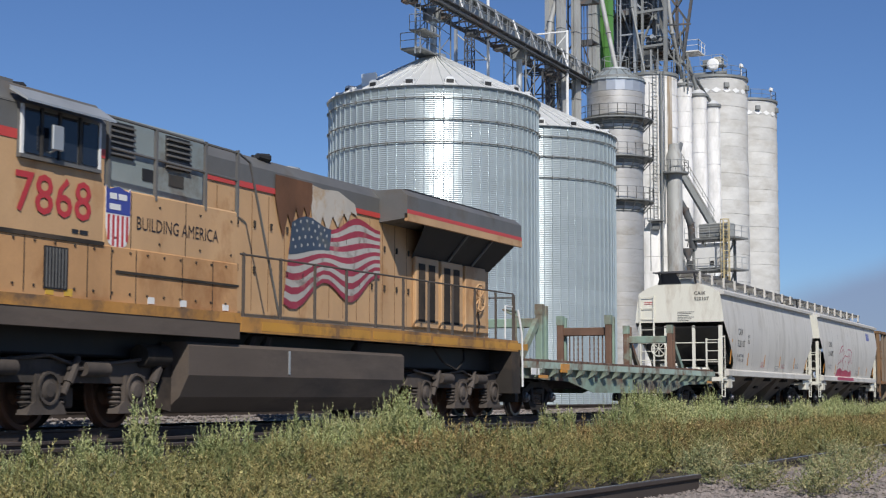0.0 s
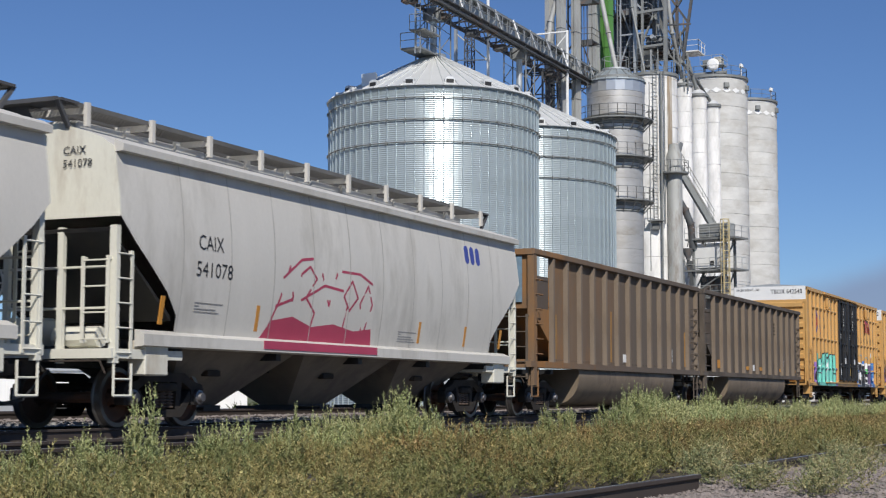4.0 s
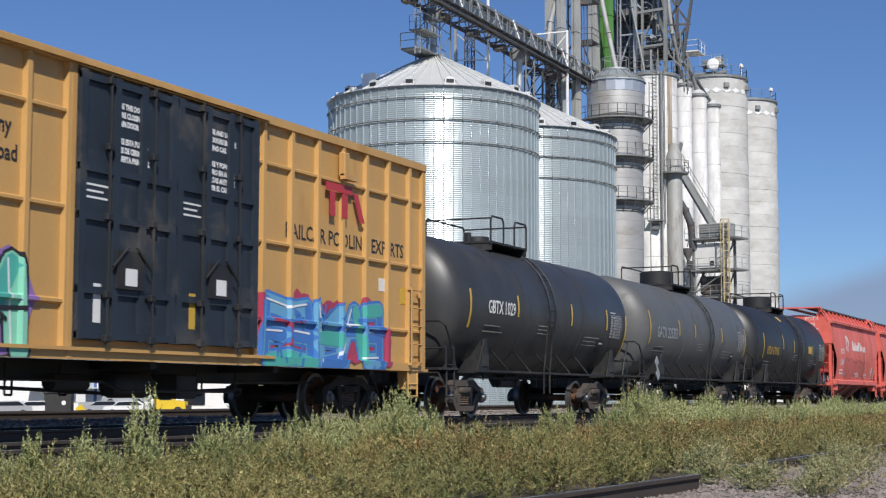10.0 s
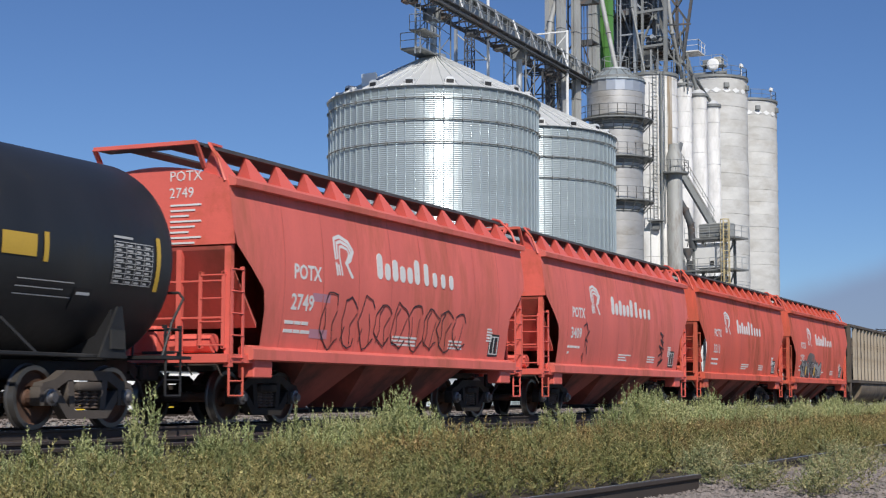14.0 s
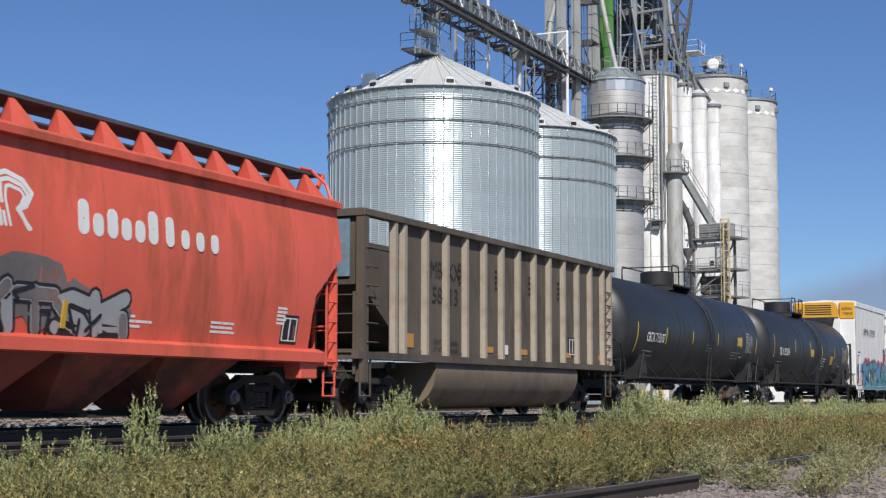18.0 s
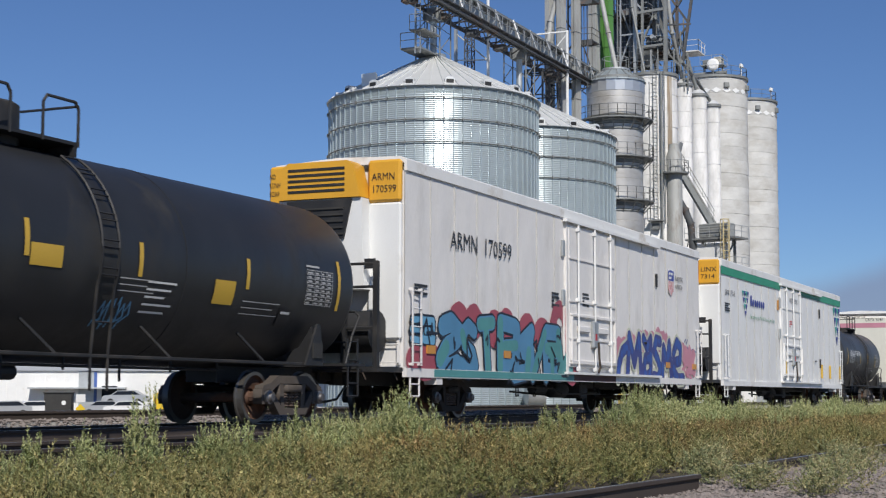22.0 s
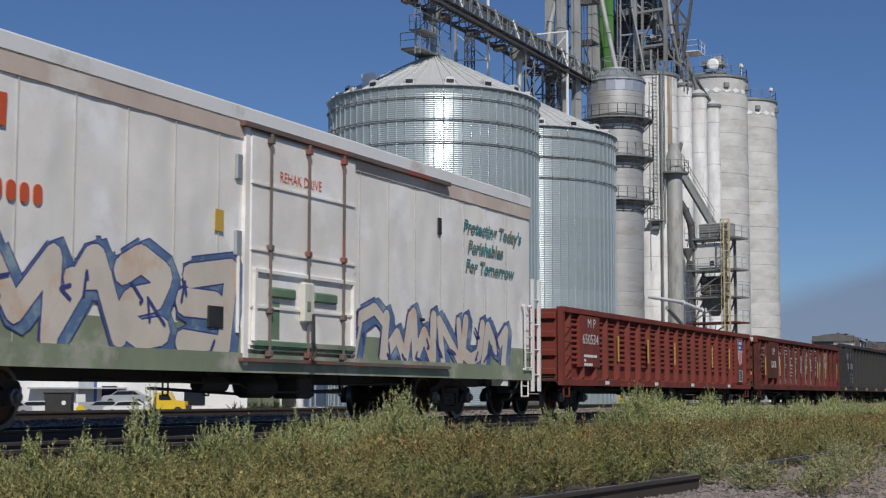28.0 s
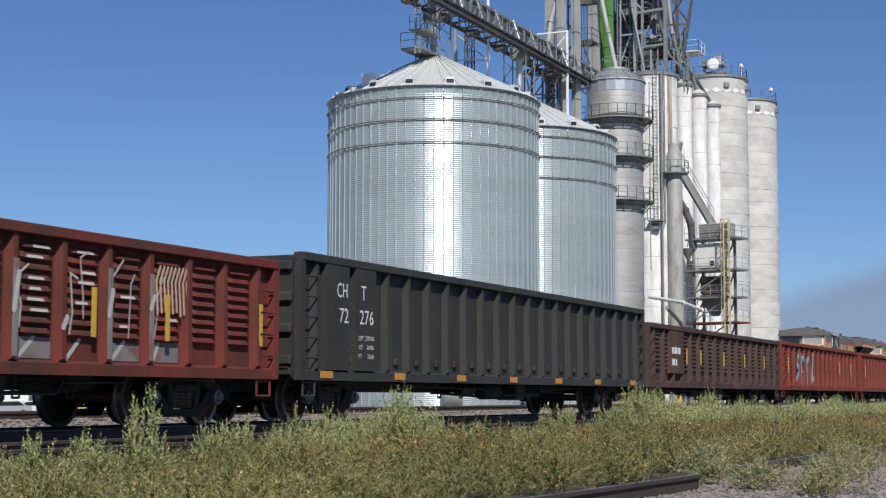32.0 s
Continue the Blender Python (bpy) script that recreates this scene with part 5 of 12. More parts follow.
def locomotive(x_mid, y_track, label, detail=True):
    """A long road diesel: wide cab, cabinet, hood with walkway, and a wide radiator at the rear."""
    c = thing("locomotive", pose(x_mid, y_track, RAIL_Z), label, "locomotive")
    o = -x_mid if detail else -23.0
    L = lambda v: v - 23.0
    if detail:
        loco_truck(c, 0, x_mid, [L(15.33), L(17.36), L(19.39)])
        loco_truck(c, 0, x_mid, [L(29.6), L(31.5), L(33.3)])
    else:
        for xx in ([L(15.33), L(17.36), L(19.39)], [L(29.6), L(31.5), L(33.3)]):
            for a in xx:
                w = part("wheelset", WHEELSET_BIG, None, c)
                w.matrix_basis = pose(a, 0, 0.52)
    part("frame", Form().bevelled(L(11.6), L(34.4), -1.0, 1.0, 1.05, 1.55, 0.03), M_BLACK, c)
    # yellow side sill and walkway deck
    part("walkway_deck", Form().box(L(21.74), L(33.9), -1.56, 1.56, 1.70, 1.78), M_LGREY, c)
    part("side_sill", Form().box(L(21.74), L(33.9), -1.59, -1.50, 1.52, 1.77).box(L(21.74), L(33.9), 1.50, 1.59, 1.52, 1.77), M_SILLY, c, "worn yellow-orange side sill")
    part("sill_skirt", Form().box(L(11.8), L(21.72), -1.58, -1.45, 1.40, 1.66), M_TANKBR, c)
    part("sill_stripe", Form().box(L(11.8), L(21.72), -1.592, -1.53, 1.66, 1.82), M_SILLY, c)
    for k in range(9):
        x = 22.4 + k * 1.36
        part("sill_tape", Form().box(L(x), L(x + 1.22), -1.596, -1.59, 1.56, 1.71), M_SILLT, c)
    # lower cabinet, full width below and beside the cab
    part("cabinet", Form().bevelled(L(11.9), L(21.72), -1.54, 1.54, 1.66, 2.64, 0.03), M_YELLOWD, c, "rust-stained lower cabinet")
    part("equipment_cabinet", Form().bevelled(L(18.12), L(21.72), -1.52, 1.52, 2.60, 3.48, 0.03), M_YELLOW, c, "yellow equipment cabinet with lettering")
    for x in (18.9, 20.1, 20.95):
        part("panel_seam", Form().box(L(x) - 0.008, L(x) + 0.008, -1.545, -1.535, 1.7, 2.6), M_UNDER, c)
    for x in (18.78, 20.2):
        part("panel_seam", Form().box(L(x) - 0.006, L(x) + 0.006, -1.525, -1.515, 2.3, 3.45), M_UNDER, c)
    part("cabinet_ledge", Form().box(L(11.9), L(18.1), -1.56, -1.52, 2.60, 2.66).box(L(18.4), L(21.7), -1.56, -1.52, 2.24, 2.28), M_UNDER, c)
    part("air_filter", Form().box(L(16.8), L(17.3), -1.56, -1.53, 1.92, 2.50), M_BLACK, c)
    for k in range(7):
        part("filter_slat", Form().box(L(16.83) + k * 0.068, L(16.85) + k * 0.068, -1.57, -1.55, 1.94, 2.48), M_LGREY, c)
    for x, m in ((16.85, M_YTAPE), (17.25, M_YTAPE), (19.2, M_INKW), (20.05, M_INKW), (21.25, M_INKW)):
        part("placard", Form().box(L(x), L(x + 0.17), -1.548, -1.54, 1.84, 1.94), m, c)
    for z in (1.95, 2.55):
        for k in range(22):
            part("bolt", BOLT, None, c).location = (L(12.3) + k * 0.43, -1.545, z)
    for x in (14.0, 16.4, 17.75, 18.3):
        part("panel_seam", Form().box(L(x) - 0.008, L(x) + 0.008, -1.546, -1.535, 1.85, 2.6), M_UNDER, c)
    for x, z in ((18.4, 3.3), (18.4, 2.75), (19.5, 3.3), (20.6, 3.3), (21.5, 3.3), (19.5, 2.75), (20.6, 2.75), (21.5, 2.75)):
        part("bolt", BOLT, None, c).location = (L(x), -1.525, z)
    # cab
    cab = part("cab", Form().prism([(-1.53, 2.62), (-1.53, 4.35), (-1.35, 4.62), (-0.5, 4.78), (0.5, 4.78), (1.35, 4.62), (1.53, 4.35), (1.53, 2.62)], L(14.2), L(18.1)), M_YELLOW, c, "yellow wide-nose cab")
    part("cab_roof", Form().prism([(-1.545, 4.34), (-1.36, 4.64), (-0.5, 4.80), (0.5, 4.80), (1.36, 4.64), (1.545, 4.34), (1.5, 4.3), (-1.5, 4.3)], L(13.95), L(18.12)), M_LGREY, cab)
    part("cab_band", Form().box(L(14.2), L(18.11), -1.538, -1.528, 3.98, 4.36), M_LGREY, cab)
    part("cab_stripe", Form().box(L(14.2), L(18.11), -1.540, -1.53, 3.86, 3.99), M_RED, cab)
    part("nose", Form().bevelled(L(11.9), L(14.2), -1.2, 1.2, 2.6, 3.75, 0.12), M_YELLOW, c)
    part("window_frame", Form().box(L(16.2), L(17.95), -1.56, -1.53, 3.64, 4.36), M_LGREY, cab)
    for a, b in ((16.28, 16.62), (16.68, 17.0), (17.06, 17.42), (17.55, 17.9)):
        part("window_pane", Form().box(L(a), L(b), -1.575, -1.558, 3.70, 4.30), M_GLASS, cab, "dark cab window pane")
    part("awning", Form().prism([(-1.52, 4.56), (-1.82, 4.36), (-1.82, 4.33), (-1.52, 4.50)], L(16.05), L(17.98)), M_GALVD, cab, "silver window awning")
    for x in (16.25, 16.65, 17.03, 17.48, 17.92):
        part("window_post", Form().box(L(x) - 0.025, L(x) + 0.025, -1.59, -1.55, 3.66, 4.34), M_INKW if x in (16.25, 17.92) else M_BLACK, cab)
    part("window_sill", Form().box(L(16.2), L(17.95), -1.60, -1.53, 3.62, 3.67), M_LGREY, cab)
    part("mirror", Form().bevelled(L(16.72), L(16.95), -1.72, -1.68, 3.78, 4.12, 0.01).rod((L(16.83), -1.55, 3.75), (L(16.83), -1.70, 3.80), 0.015), M_GALVD, cab)
    part("antenna_rack", Form().box(L(16.0), L(17.2), -0.6, 0.6, 4.86, 4.92).rod((L(16.2), 0, 4.78), (L(16.2), 0, 5.0), 0.12, 8).rod((L(17.0), -0.4, 4.78), (L(17.0), -0.4, 4.98), 0.08, 8), M_LGREY, cab)
    part("horn", Form().rod((L(17.3), -0.3, 4.92), (L(17.75), -0.3, 4.92), 0.04, 8, 0.09), M_BLACK, cab)
    # grey dynamic brake and blower section above the cabinet
    part("blower_house", Form().bevelled(L(18.14), L(21.2), -1.22, 1.22, 3.45, 4.62, 0.04), M_LGREY2, c, "pale grey blower housing")
    for a, b in ((18.35, 19.2), (20.05, 20.7)):
        g = part("intake", Form().box(L(a), L(b), -1.24, -1.20, 4.0, 4.52), M_BLACK, c)
        for k in range(6):
            part("intake_slat", Form().box(L(a), L(b), -1.28, -1.235, 4.02 + k * 0.085, 4.05 + k * 0.085), M_LGREY, g)
    for a in (19.45, 20.15):
        part("small_grille", Form().box(L(a), L(a + 0.4), -1.235, -1.22, 3.74, 3.92), M_BLACK, c)
    part("service_rail", Form().path([(L(18.2), -1.5, 4.50), (L(21.75), -1.5, 4.46), (L(22.1), -1.5, 4.35), (L(23.2), -1.45, 1.8)], 0.022, 6).path([(L(18.2), -1.5, 4.05), (L(21.7), -1.5, 4.0)], 0.022, 6), M_LGREY, c)
    for x in (18.22, 19.4, 20.75, 21.7):
        part("rail_post", Form().box(L(x) - 0.025, L(x) + 0.025, -1.53, -1.48, 3.40, 4.50), M_LGREY, c)
    # long hood
    hood = part("hood", Form().prism([(-0.92, 1.78), (-0.92, 4.45), (-0.72, 4.66), (0.72, 4.66), (0.92, 4.45), (0.92, 1.78)], L(21.2), L(33.7)), M_YELLOW, c, "yellow long hood with doors")
    part("hood_top", Form().prism([(-0.935, 4.14), (-0.935, 4.46), (-0.73, 4.68), (0.73, 4.68), (0.935, 4.46), (0.935, 4.14)], L(21.2), L(28.9)), M_LGREY, hood)
    part("hood_stripe", Form().box(L(21.3), L(28.9), -0.945, -0.935, 4.06, 4.16), M_RED, hood)
    for k in range(14):
        x = 22.0 + k * 0.56
        part("hood_door_seam", Form().box(L(x) - 0.006, L(x) + 0.006, -0.926, -0.915, 1.95, 4.0), M_SEAMY, hood)
        part("latch", Form().bevelled(L(x) + 0.05, L(x) + 0.10, -0.95, -0.92, 2.6, 2.72, 0.005), M_UNDER, hood)
        part("latch", Form().bevelled(L(x) + 0.05, L(x) + 0.10, -0.95, -0.92, 3.4, 3.52, 0.005), M_UNDER, hood)
    if detail:
        f = Form()
        rnd = random.Random(3)
        x = 23.85
        pts = [(L(23.9), 4.58), (L(25.2), 4.50)]
        z = [4.0, 3.6, 3.3, 3.75, 3.5, 3.9, 3.6, 3.95, 3.7, 4.1]
        out = [(L(23.85), 4.42), (L(25.2), 4.42)] + [(L(25.2 - 1.35 * k / 9), z[9 - k]) for k in range(10)]
        part("scorch_patch", poly(f, out, -0.952), mat("burnt brown primer", (0.13, 0.06, 0.03), 0.8, vary=0.3), hood, "burnt brown bare patch")
        f = Form()
        out = [(L(25.1), 4.40), (L(25.6), 4.36), (L(26.2), 4.40), (L(26.9), 4.22), (L(27.0), 4.0), (L(26.75), 4.05), (L(26.6), 3.85), (L(26.45), 4.0), (L(26.2), 3.70), (L(26.0), 3.9), (L(25.8), 3.55), (L(25.6), 3.85), (L(25.4), 3.45), (L(25.2), 3.75)]
        part("bare_patch", poly(f, out, -0.951), mat("bare peeled primer", (0.50, 0.46, 0.40), 0.7, vary=0.15, stain=(0.40, 0.27, 0.15), stain_amount=0.35, stain_size=2.0), hood, "bare grey peeled patch")
        # waving flag: stripes and canton
        fx0, fx1, n = 24.45, 28.0, 16
        top = lambda t: 3.62 + 0.30 * t + 0.12 * math.sin(t * 11)
        bot = lambda t: 2.22 + 0.42 * t - 0.22 * math.sin(t * 11 + 0.4)
        for k in range(13):
            v, fs = [], []
            for i in range(n + 1):
                t = i / n
                a, b = top(t), bot(t)
                for q in (k / 13, (k + 1) / 13):
                    v.append((L(fx0 + (fx1 - fx0) * t - 0.28 * (1 - t) * q), -0.950, a + (b - a) * q))
            part("flag_stripe", Form().add(v, [(2 * i, 2 * i + 2, 2 * i + 3, 2 * i + 1) for i in range(n)]), FLAG_RED if k % 2 == 0 else FLAG_PALE, hood, "faded painted waving flag stripe")
        v = []
        for i in range(7):
            t = 0.42 * i / 6
            a, b = top(t), bot(t)
            for q in (0, 0.40):
                v.append((L(fx0 + (fx1 - fx0) * t - 0.28 * (1 - t) * q), -0.954, a + (b - a) * q))
        canton = part("flag_canton", Form().add(v, [(2 * i, 2 * i + 2, 2 * i + 3, 2 * i + 1) for i in range(6)]), FLAG_BLUE, hood, "faded dark blue flag canton")
        f = Form()
        for i in range(6):
            for j in range(4):
                t = 0.03 + 0.38 * (i + 0.5 * (j % 2)) / 6
                q = 0.05 + 0.09 * j
                blob(f, L(fx0 + (fx1 - fx0) * t - 0.28 * q), top(t) + (bot(t) - top(t)) * q, 0.036, 0.036, -0.956, 5, 0.2)
        part("flag_star_field", f, FLAG_PALE, canton)
    # rear doors with louvres
    for k, x in enumerate((29.55, 30.85, 32.15)):
        d = part("radiator_door", Form().bevelled(L(x), L(x + 1.15), -1.02, -0.92, 1.92, 3.42, 0.02), M_YELLOW, hood)
        if k < 2:
            for q in (0.12, 0.62):
                part("louvre_panel", Form().box(L(x + q), L(x + q + 0.32), -1.03, -1.015, 2.05, 3.28), M_UNDER, d)
    hw = Form().lathe([(0.30, -1.13), (0.33, -1.11), (0.30, -1.09), (0.27, -1.11), (0.30, -1.13)], 24, "y", (L(32.75), 0, 2.72))
    for k in range(5):
        a = math.pi * k / 5
        hw.rod((L(32.75) - 0.29 * math.cos(a), -1.11, 2.72 - 0.29 * math.sin(a)), (L(32.75) + 0.29 * math.cos(a), -1.11, 2.72 + 0.29 * math.sin(a)), 0.016, 5)
    part("hand_brake_wheel", hw, M_YELLOW, hood)
    part("brake_chain", Form().path([(L(32.75), -1.06, 2.4), (L(32.85), -1.06, 2.1), (L(32.75), -1.06, 1.9)], 0.02, 5), M_UNDER, hood)
    # wide radiator section with sloping grilles beneath
    part("radiator_wing", Form().prism([(-1.56, 4.05), (-1.56, 4.50), (-1.40, 4.64), (1.40, 4.64), (1.56, 4.50), (1.56, 4.05), (0.9, 3.98), (-0.9, 3.98)], L(28.0), L(34.2)), M_LGREY, c, "grey overhanging radiator hood")
    part("radiator_stripe", Form().box(L(28.0), L(34.2), -1.572, -1.56, 4.14, 4.22), M_RED, c)
    part("radiator_edge", Form().box(L(28.0), L(34.21), -1.57, -1.5, 3.99, 4.14), M_YELLOW, c)
    part("radiator_top_grille", Form().box(L(28.6), L(33.6), -1.25, 1.25, 4.64, 4.72), M_BLACK, c)
    sg = Form().add([(L(29.0), -1.5, 4.03), (L(34.0), -1.5, 4.03), (L(33.7), -0.93, 3.38), (L(29.5), -0.93, 3.38)], [(0, 1, 2, 3)])
    sg.add([(L(34.0), -1.5, 4.03), (L(34.0), 1.5, 4.03), (L(33.7), 0.93, 3.38), (L(33.7), -0.93, 3.38)], [(0, 1, 2, 3)])
    part("intake_screen", sg, M_BLACK, c, "dark sloping radiator intake screens")
    part("screen_rib", Form().beam((L(31.2), -1.52, 4.03), (L(31.2), -0.95, 3.36), 0.06, 0.04).beam((L(32.6), -1.52, 4.03), (L(32.5), -0.95, 3.36), 0.06, 0.04), M_LGREY, c)
    part("exhaust_stack", Form().lathe([(0.30, 4.66), (0.30, 4.84), (0.22, 4.86), (0.22, 4.7)], 18, "z", (L(25.8), 0, 0)).box(L(25.2), L(26.4), -0.5, 0.5, 4.66, 4.72), M_GALVD, c)
    part("roof_horn", Form().rod((L(23.7), -0.6, 4.66), (L(23.7), -0.6, 4.76), 0.06, 8).rod((L(24.1), -0.6, 4.66), (L(24.1), -0.6, 4.74), 0.06, 8).rod((L(23.55), -0.75, 4.72), (L(23.9), -0.75, 4.72), 0.05, 8, 0.09), M_BLACK, c)
    # walkway railing
    xs = [21.9 + 1.2 * k for k in range(10)] + [33.75]
    part("hand_rail", Form().path([(L(21.8), -1.52, 2.80), (L(33.75), -1.52, 2.86), (L(33.85), -1.52, 2.80), (L(33.85), -1.52, 1.2)], 0.018, 6), M_RAILBR, c)
    for x in xs:
        part("rail_stanchion", Form().box(L(x) - 0.018, L(x) + 0.018, -1.545, -1.50, 1.55, 2.83), M_RAILBR, c)
    part("step_well", Form().box(L(33.55), L(34.05), -1.58, -0.9, 0.55, 1.72), M_UNDER, c)
    part("grab_rail", Form().path([(L(34.0), -1.55, 2.5), (L(34.12), -1.6, 1.9), (L(34.15), -1.6, 0.7)], 0.025, 6).path([(L(33.2), -1.55, 1.8), (L(33.2), -1.55, 2.55), (L(33.6), -1.55, 2.55)], 0.02, 6), M_INKW, c)
    part("rear_rail", Form().path([(L(34.1), -1.4, 1.78), (L(34.1), -1.4, 2.8), (L(34.1), -0.5, 2.8), (L(34.1), -0.5, 1.78)], 0.022).path([(L(34.1), 1.4, 1.78), (L(34.1), 1.4, 2.8), (L(34.1), 0.5, 2.8), (L(34.1), 0.5, 1.78)], 0.022), M_LGREY, c)
    part("pilot", Form().box(L(34.05), L(34.25), -1.45, 1.45, 0.35, 1.7), M_UNDER, c)
    coupler(c, L(34.2), 1)
    # fuel tank with chamfered belly
    part("fuel_tank", Form().prism([(-1.52, 0.80), (-1.52, 1.26), (-1.45, 1.32), (1.45, 1.32), (1.52, 1.26), (1.52, 0.80), (1.35, 0.46), (1.05, 0.22), (-1.05, 0.22), (-1.35, 0.46)], L(20.35), L(27.95)), M_TANKBR, c, "dusty brown fuel tank")
    part("tank_end", Form().prism([(L(20.35), 1.2), (L(19.95), 0.5), (L(19.95), 0.3), (L(20.35), 0.24)], -1.2, 1.2, "y"), M_UNDER, c)
    for x in (22.4, 22.9, 26.2):
        part("fuel_filler", Form().rod((L(x), -1.35, 1.32), (L(x), -1.42, 1.48), 0.10, 8, 0.06), M_UNDER, c)
    part("fuel_gauge", Form().box(L(23.4), L(23.45), -1.535, -1.52, 0.85, 1.25), M_GALVD, c)
    part("air_reservoir", Form().rod((L(19.5), -1.2, 1.08), (L(20.15), -1.2, 1.08), 0.17, 14), M_UNDER, c)
    part("sand_hose", Form().path([(L(29.8), -1.3, 1.5), (L(30.2), -1.35, 1.2), (L(30.9), -1.35, 1.05), (L(31.3), -1.35, 1.25), (L(31.4), -1.3, 1.5)], 0.025, 6), M_UNDER, c)
    return c


M_SILLY = mat("worn orange sill paint", (0.43, 0.21, 0.05), 0.6, vary=0.2, stain=(0.14, 0.085, 0.05), stain_amount=0.45, stain_size=1.5)
FLAG_RED = mat("faded red flag paint", (0.31, 0.035, 0.06), 0.5, vary=0.2, stain=(0.40, 0.25, 0.20), stain_amount=0.12, stain_size=2.0)
FLAG_PALE = mat("faded white flag paint", (0.44, 0.42, 0.38), 0.5, vary=0.15, stain=(0.18, 0.15, 0.13), stain_amount=0.25, stain_size=2.0)
FLAG_BLUE = mat("faded blue flag paint", (0.045, 0.065, 0.10), 0.5, vary=0.3, stain=(0.12, 0.13, 0.12), stain_amount=0.3, stain_size=2.0)
M_LGREY2 = mat("pale blue-grey paint", (0.24, 0.28, 0.28), 0.5, vary=0.1, stain=DIRT, stain_amount=0.2)
M_TANKBR = mat("dusty brown tank", (0.10, 0.078, 0.062), 0.7, vary=0.2, stain=(0.06, 0.05, 0.045), stain_amount=0.3, stretch=(0.3, 1, 1))

# ---- ground and tracks ----
def rough_sheet(name, x0, x1, y0, y1, nx, ny, z, amp, material, label):
    f = Form()
    v = []
    for i in range(nx + 1):
        for j in range(ny + 1):
            x, y = x0 + (x1 - x0) * i / nx, y0 + (y1 - y0) * j / ny
            v.append((x, y, z + amp * noise.noise((x * 0.6, y * 0.6, 3.1)) + amp * 0.5 * noise.noise((x * 2.3, y * 2.3, 7.7))))
    f.add(v, [(i * (ny + 1) + j, (i + 1) * (ny + 1) + j, (i + 1) * (ny + 1) + j + 1, i * (ny + 1) + j + 1) for i in range(nx) for j in range(ny)], True)
    return tagged(part(name, f, material), label, name, kind="structure")


gy = [-800, 0, 20, 40, 54, 58, 62, 100, 400, 2500]
gx = [-1500, -100, 0, 40, 80, 120, 200, 500, 4000]
gv = [(x, y, 0.0 if y < 56 else (-0.5 if y < 60 else -1.1)) for x in gx for y in gy]
gn = len(gy)
tagged(part("ground", Form().add(gv, [(i * gn + j, (i + 1) * gn + j, (i + 1) * gn + j + 1, i * gn + j + 1) for i in range(len(gx) - 1) for j in range(gn - 1)]), M_GROUND),
       "dry gravel and dirt ground of the rail yard", "ground", kind="structure")


def rail_mesh(x0, x1):
    pr = [(-0.075, 0), (0.075, 0), (0.07, 0.015), (0.012, 0.035), (0.010, 0.125), (0.036, 0.138), (0.036, 0.165), (0.028, 0.172), (-0.028, 0.172), (-0.036, 0.165), (-0.036, 0.138), (-0.010, 0.125), (-0.012, 0.035), (-0.07, 0.015)]
    f = Form().prism(pr, x0, x1)
    me = f.mesh("rail", M_RAIL)
    me.materials.append(M_RAILTOP)
    for p in me.polygons:
        if p.normal.z > 0.9 and p.center.z > 0.15:
            p.material_index = 1
    return me


def track(name, y, x0, x1, label, ties=(8, 60), rail_z=RAIL_Z, stone=None):
    base = thing(name, pose(0, y, 0), label, "track", kind="structure")
    bed = Form().prism([(-2.6, -0.02), (-1.65, rail_z - 0.19), (1.65, rail_z - 0.19), (2.6, -0.02)], x0, x1)
    part("ballast_bed", bed, stone or M_BALLAST, base)
    me = rail_mesh(x0, x1)
    for s in (-1, 1):
        part("rail", me, None, base).location = (0, s * 0.7535, rail_z - 0.172)
    tie = Form().bevelled(-0.115, 0.115, -1.30, 1.30, rail_z - 0.36, rail_z - 0.172, 0.012).mesh("tie", M_TIE)
    x = ties[0]
    while x < ties[1]:
        part("tie", tie, None, base).location.x = x + random.uniform(-0.04, 0.04)
        x += 0.53
    return base


THIRD_Y, THIRD_Z = 21.0, 0.56
track("track_near", 10.0, -40, 900, "empty track of rusty rails on dark ties", (4, 70))
track("track_main", TRACK_Y, -480, 900, "main track of polished rails on ballast", (10, 70))
track("track_third", THIRD_Y, -60, 900, "third track on a pale ballast bank behind the train", (18, 60), THIRD_Z, M_BALLASTL)
track("track_far", 30.5, -60, 900, "far siding track on grey ballast", (30, 60))

# ---- lot, shed and vehicles beyond the tracks ----
M_SHED = mat("white metal cladding", (0.80, 0.80, 0.78), 0.5, vary=0.04, stain=(0.62, 0.60, 0.56), stain_amount=0.1)
LOW = -1.1                                     # the lot lies lower than the yard


def shed(x, y, turn, length, depth, height, label):
    s = thing("metal_shed", pose(x, y, LOW, 0, 0, turn), label, "shed")
    part("wall", Form().box(-length / 2, length / 2, 0, depth, 0, height), M_SHED, s)
    part("roof", Form().prism([(-0.3, height), (depth / 2, height + depth * 0.12), (depth + 0.3, height)], -length / 2 - 0.3, length / 2 + 0.3), M_ROOF0, s)
    n = int(length / 1.0)
    rib = Form().box(-0.04, 0.04, -0.04, 0.0, 0, height).mesh("wall_rib", M_SHED)
    for k in range(n):
        part("wall_rib", rib, None, s).location.x = -length / 2 + (k + 0.5) * length / n
    return s


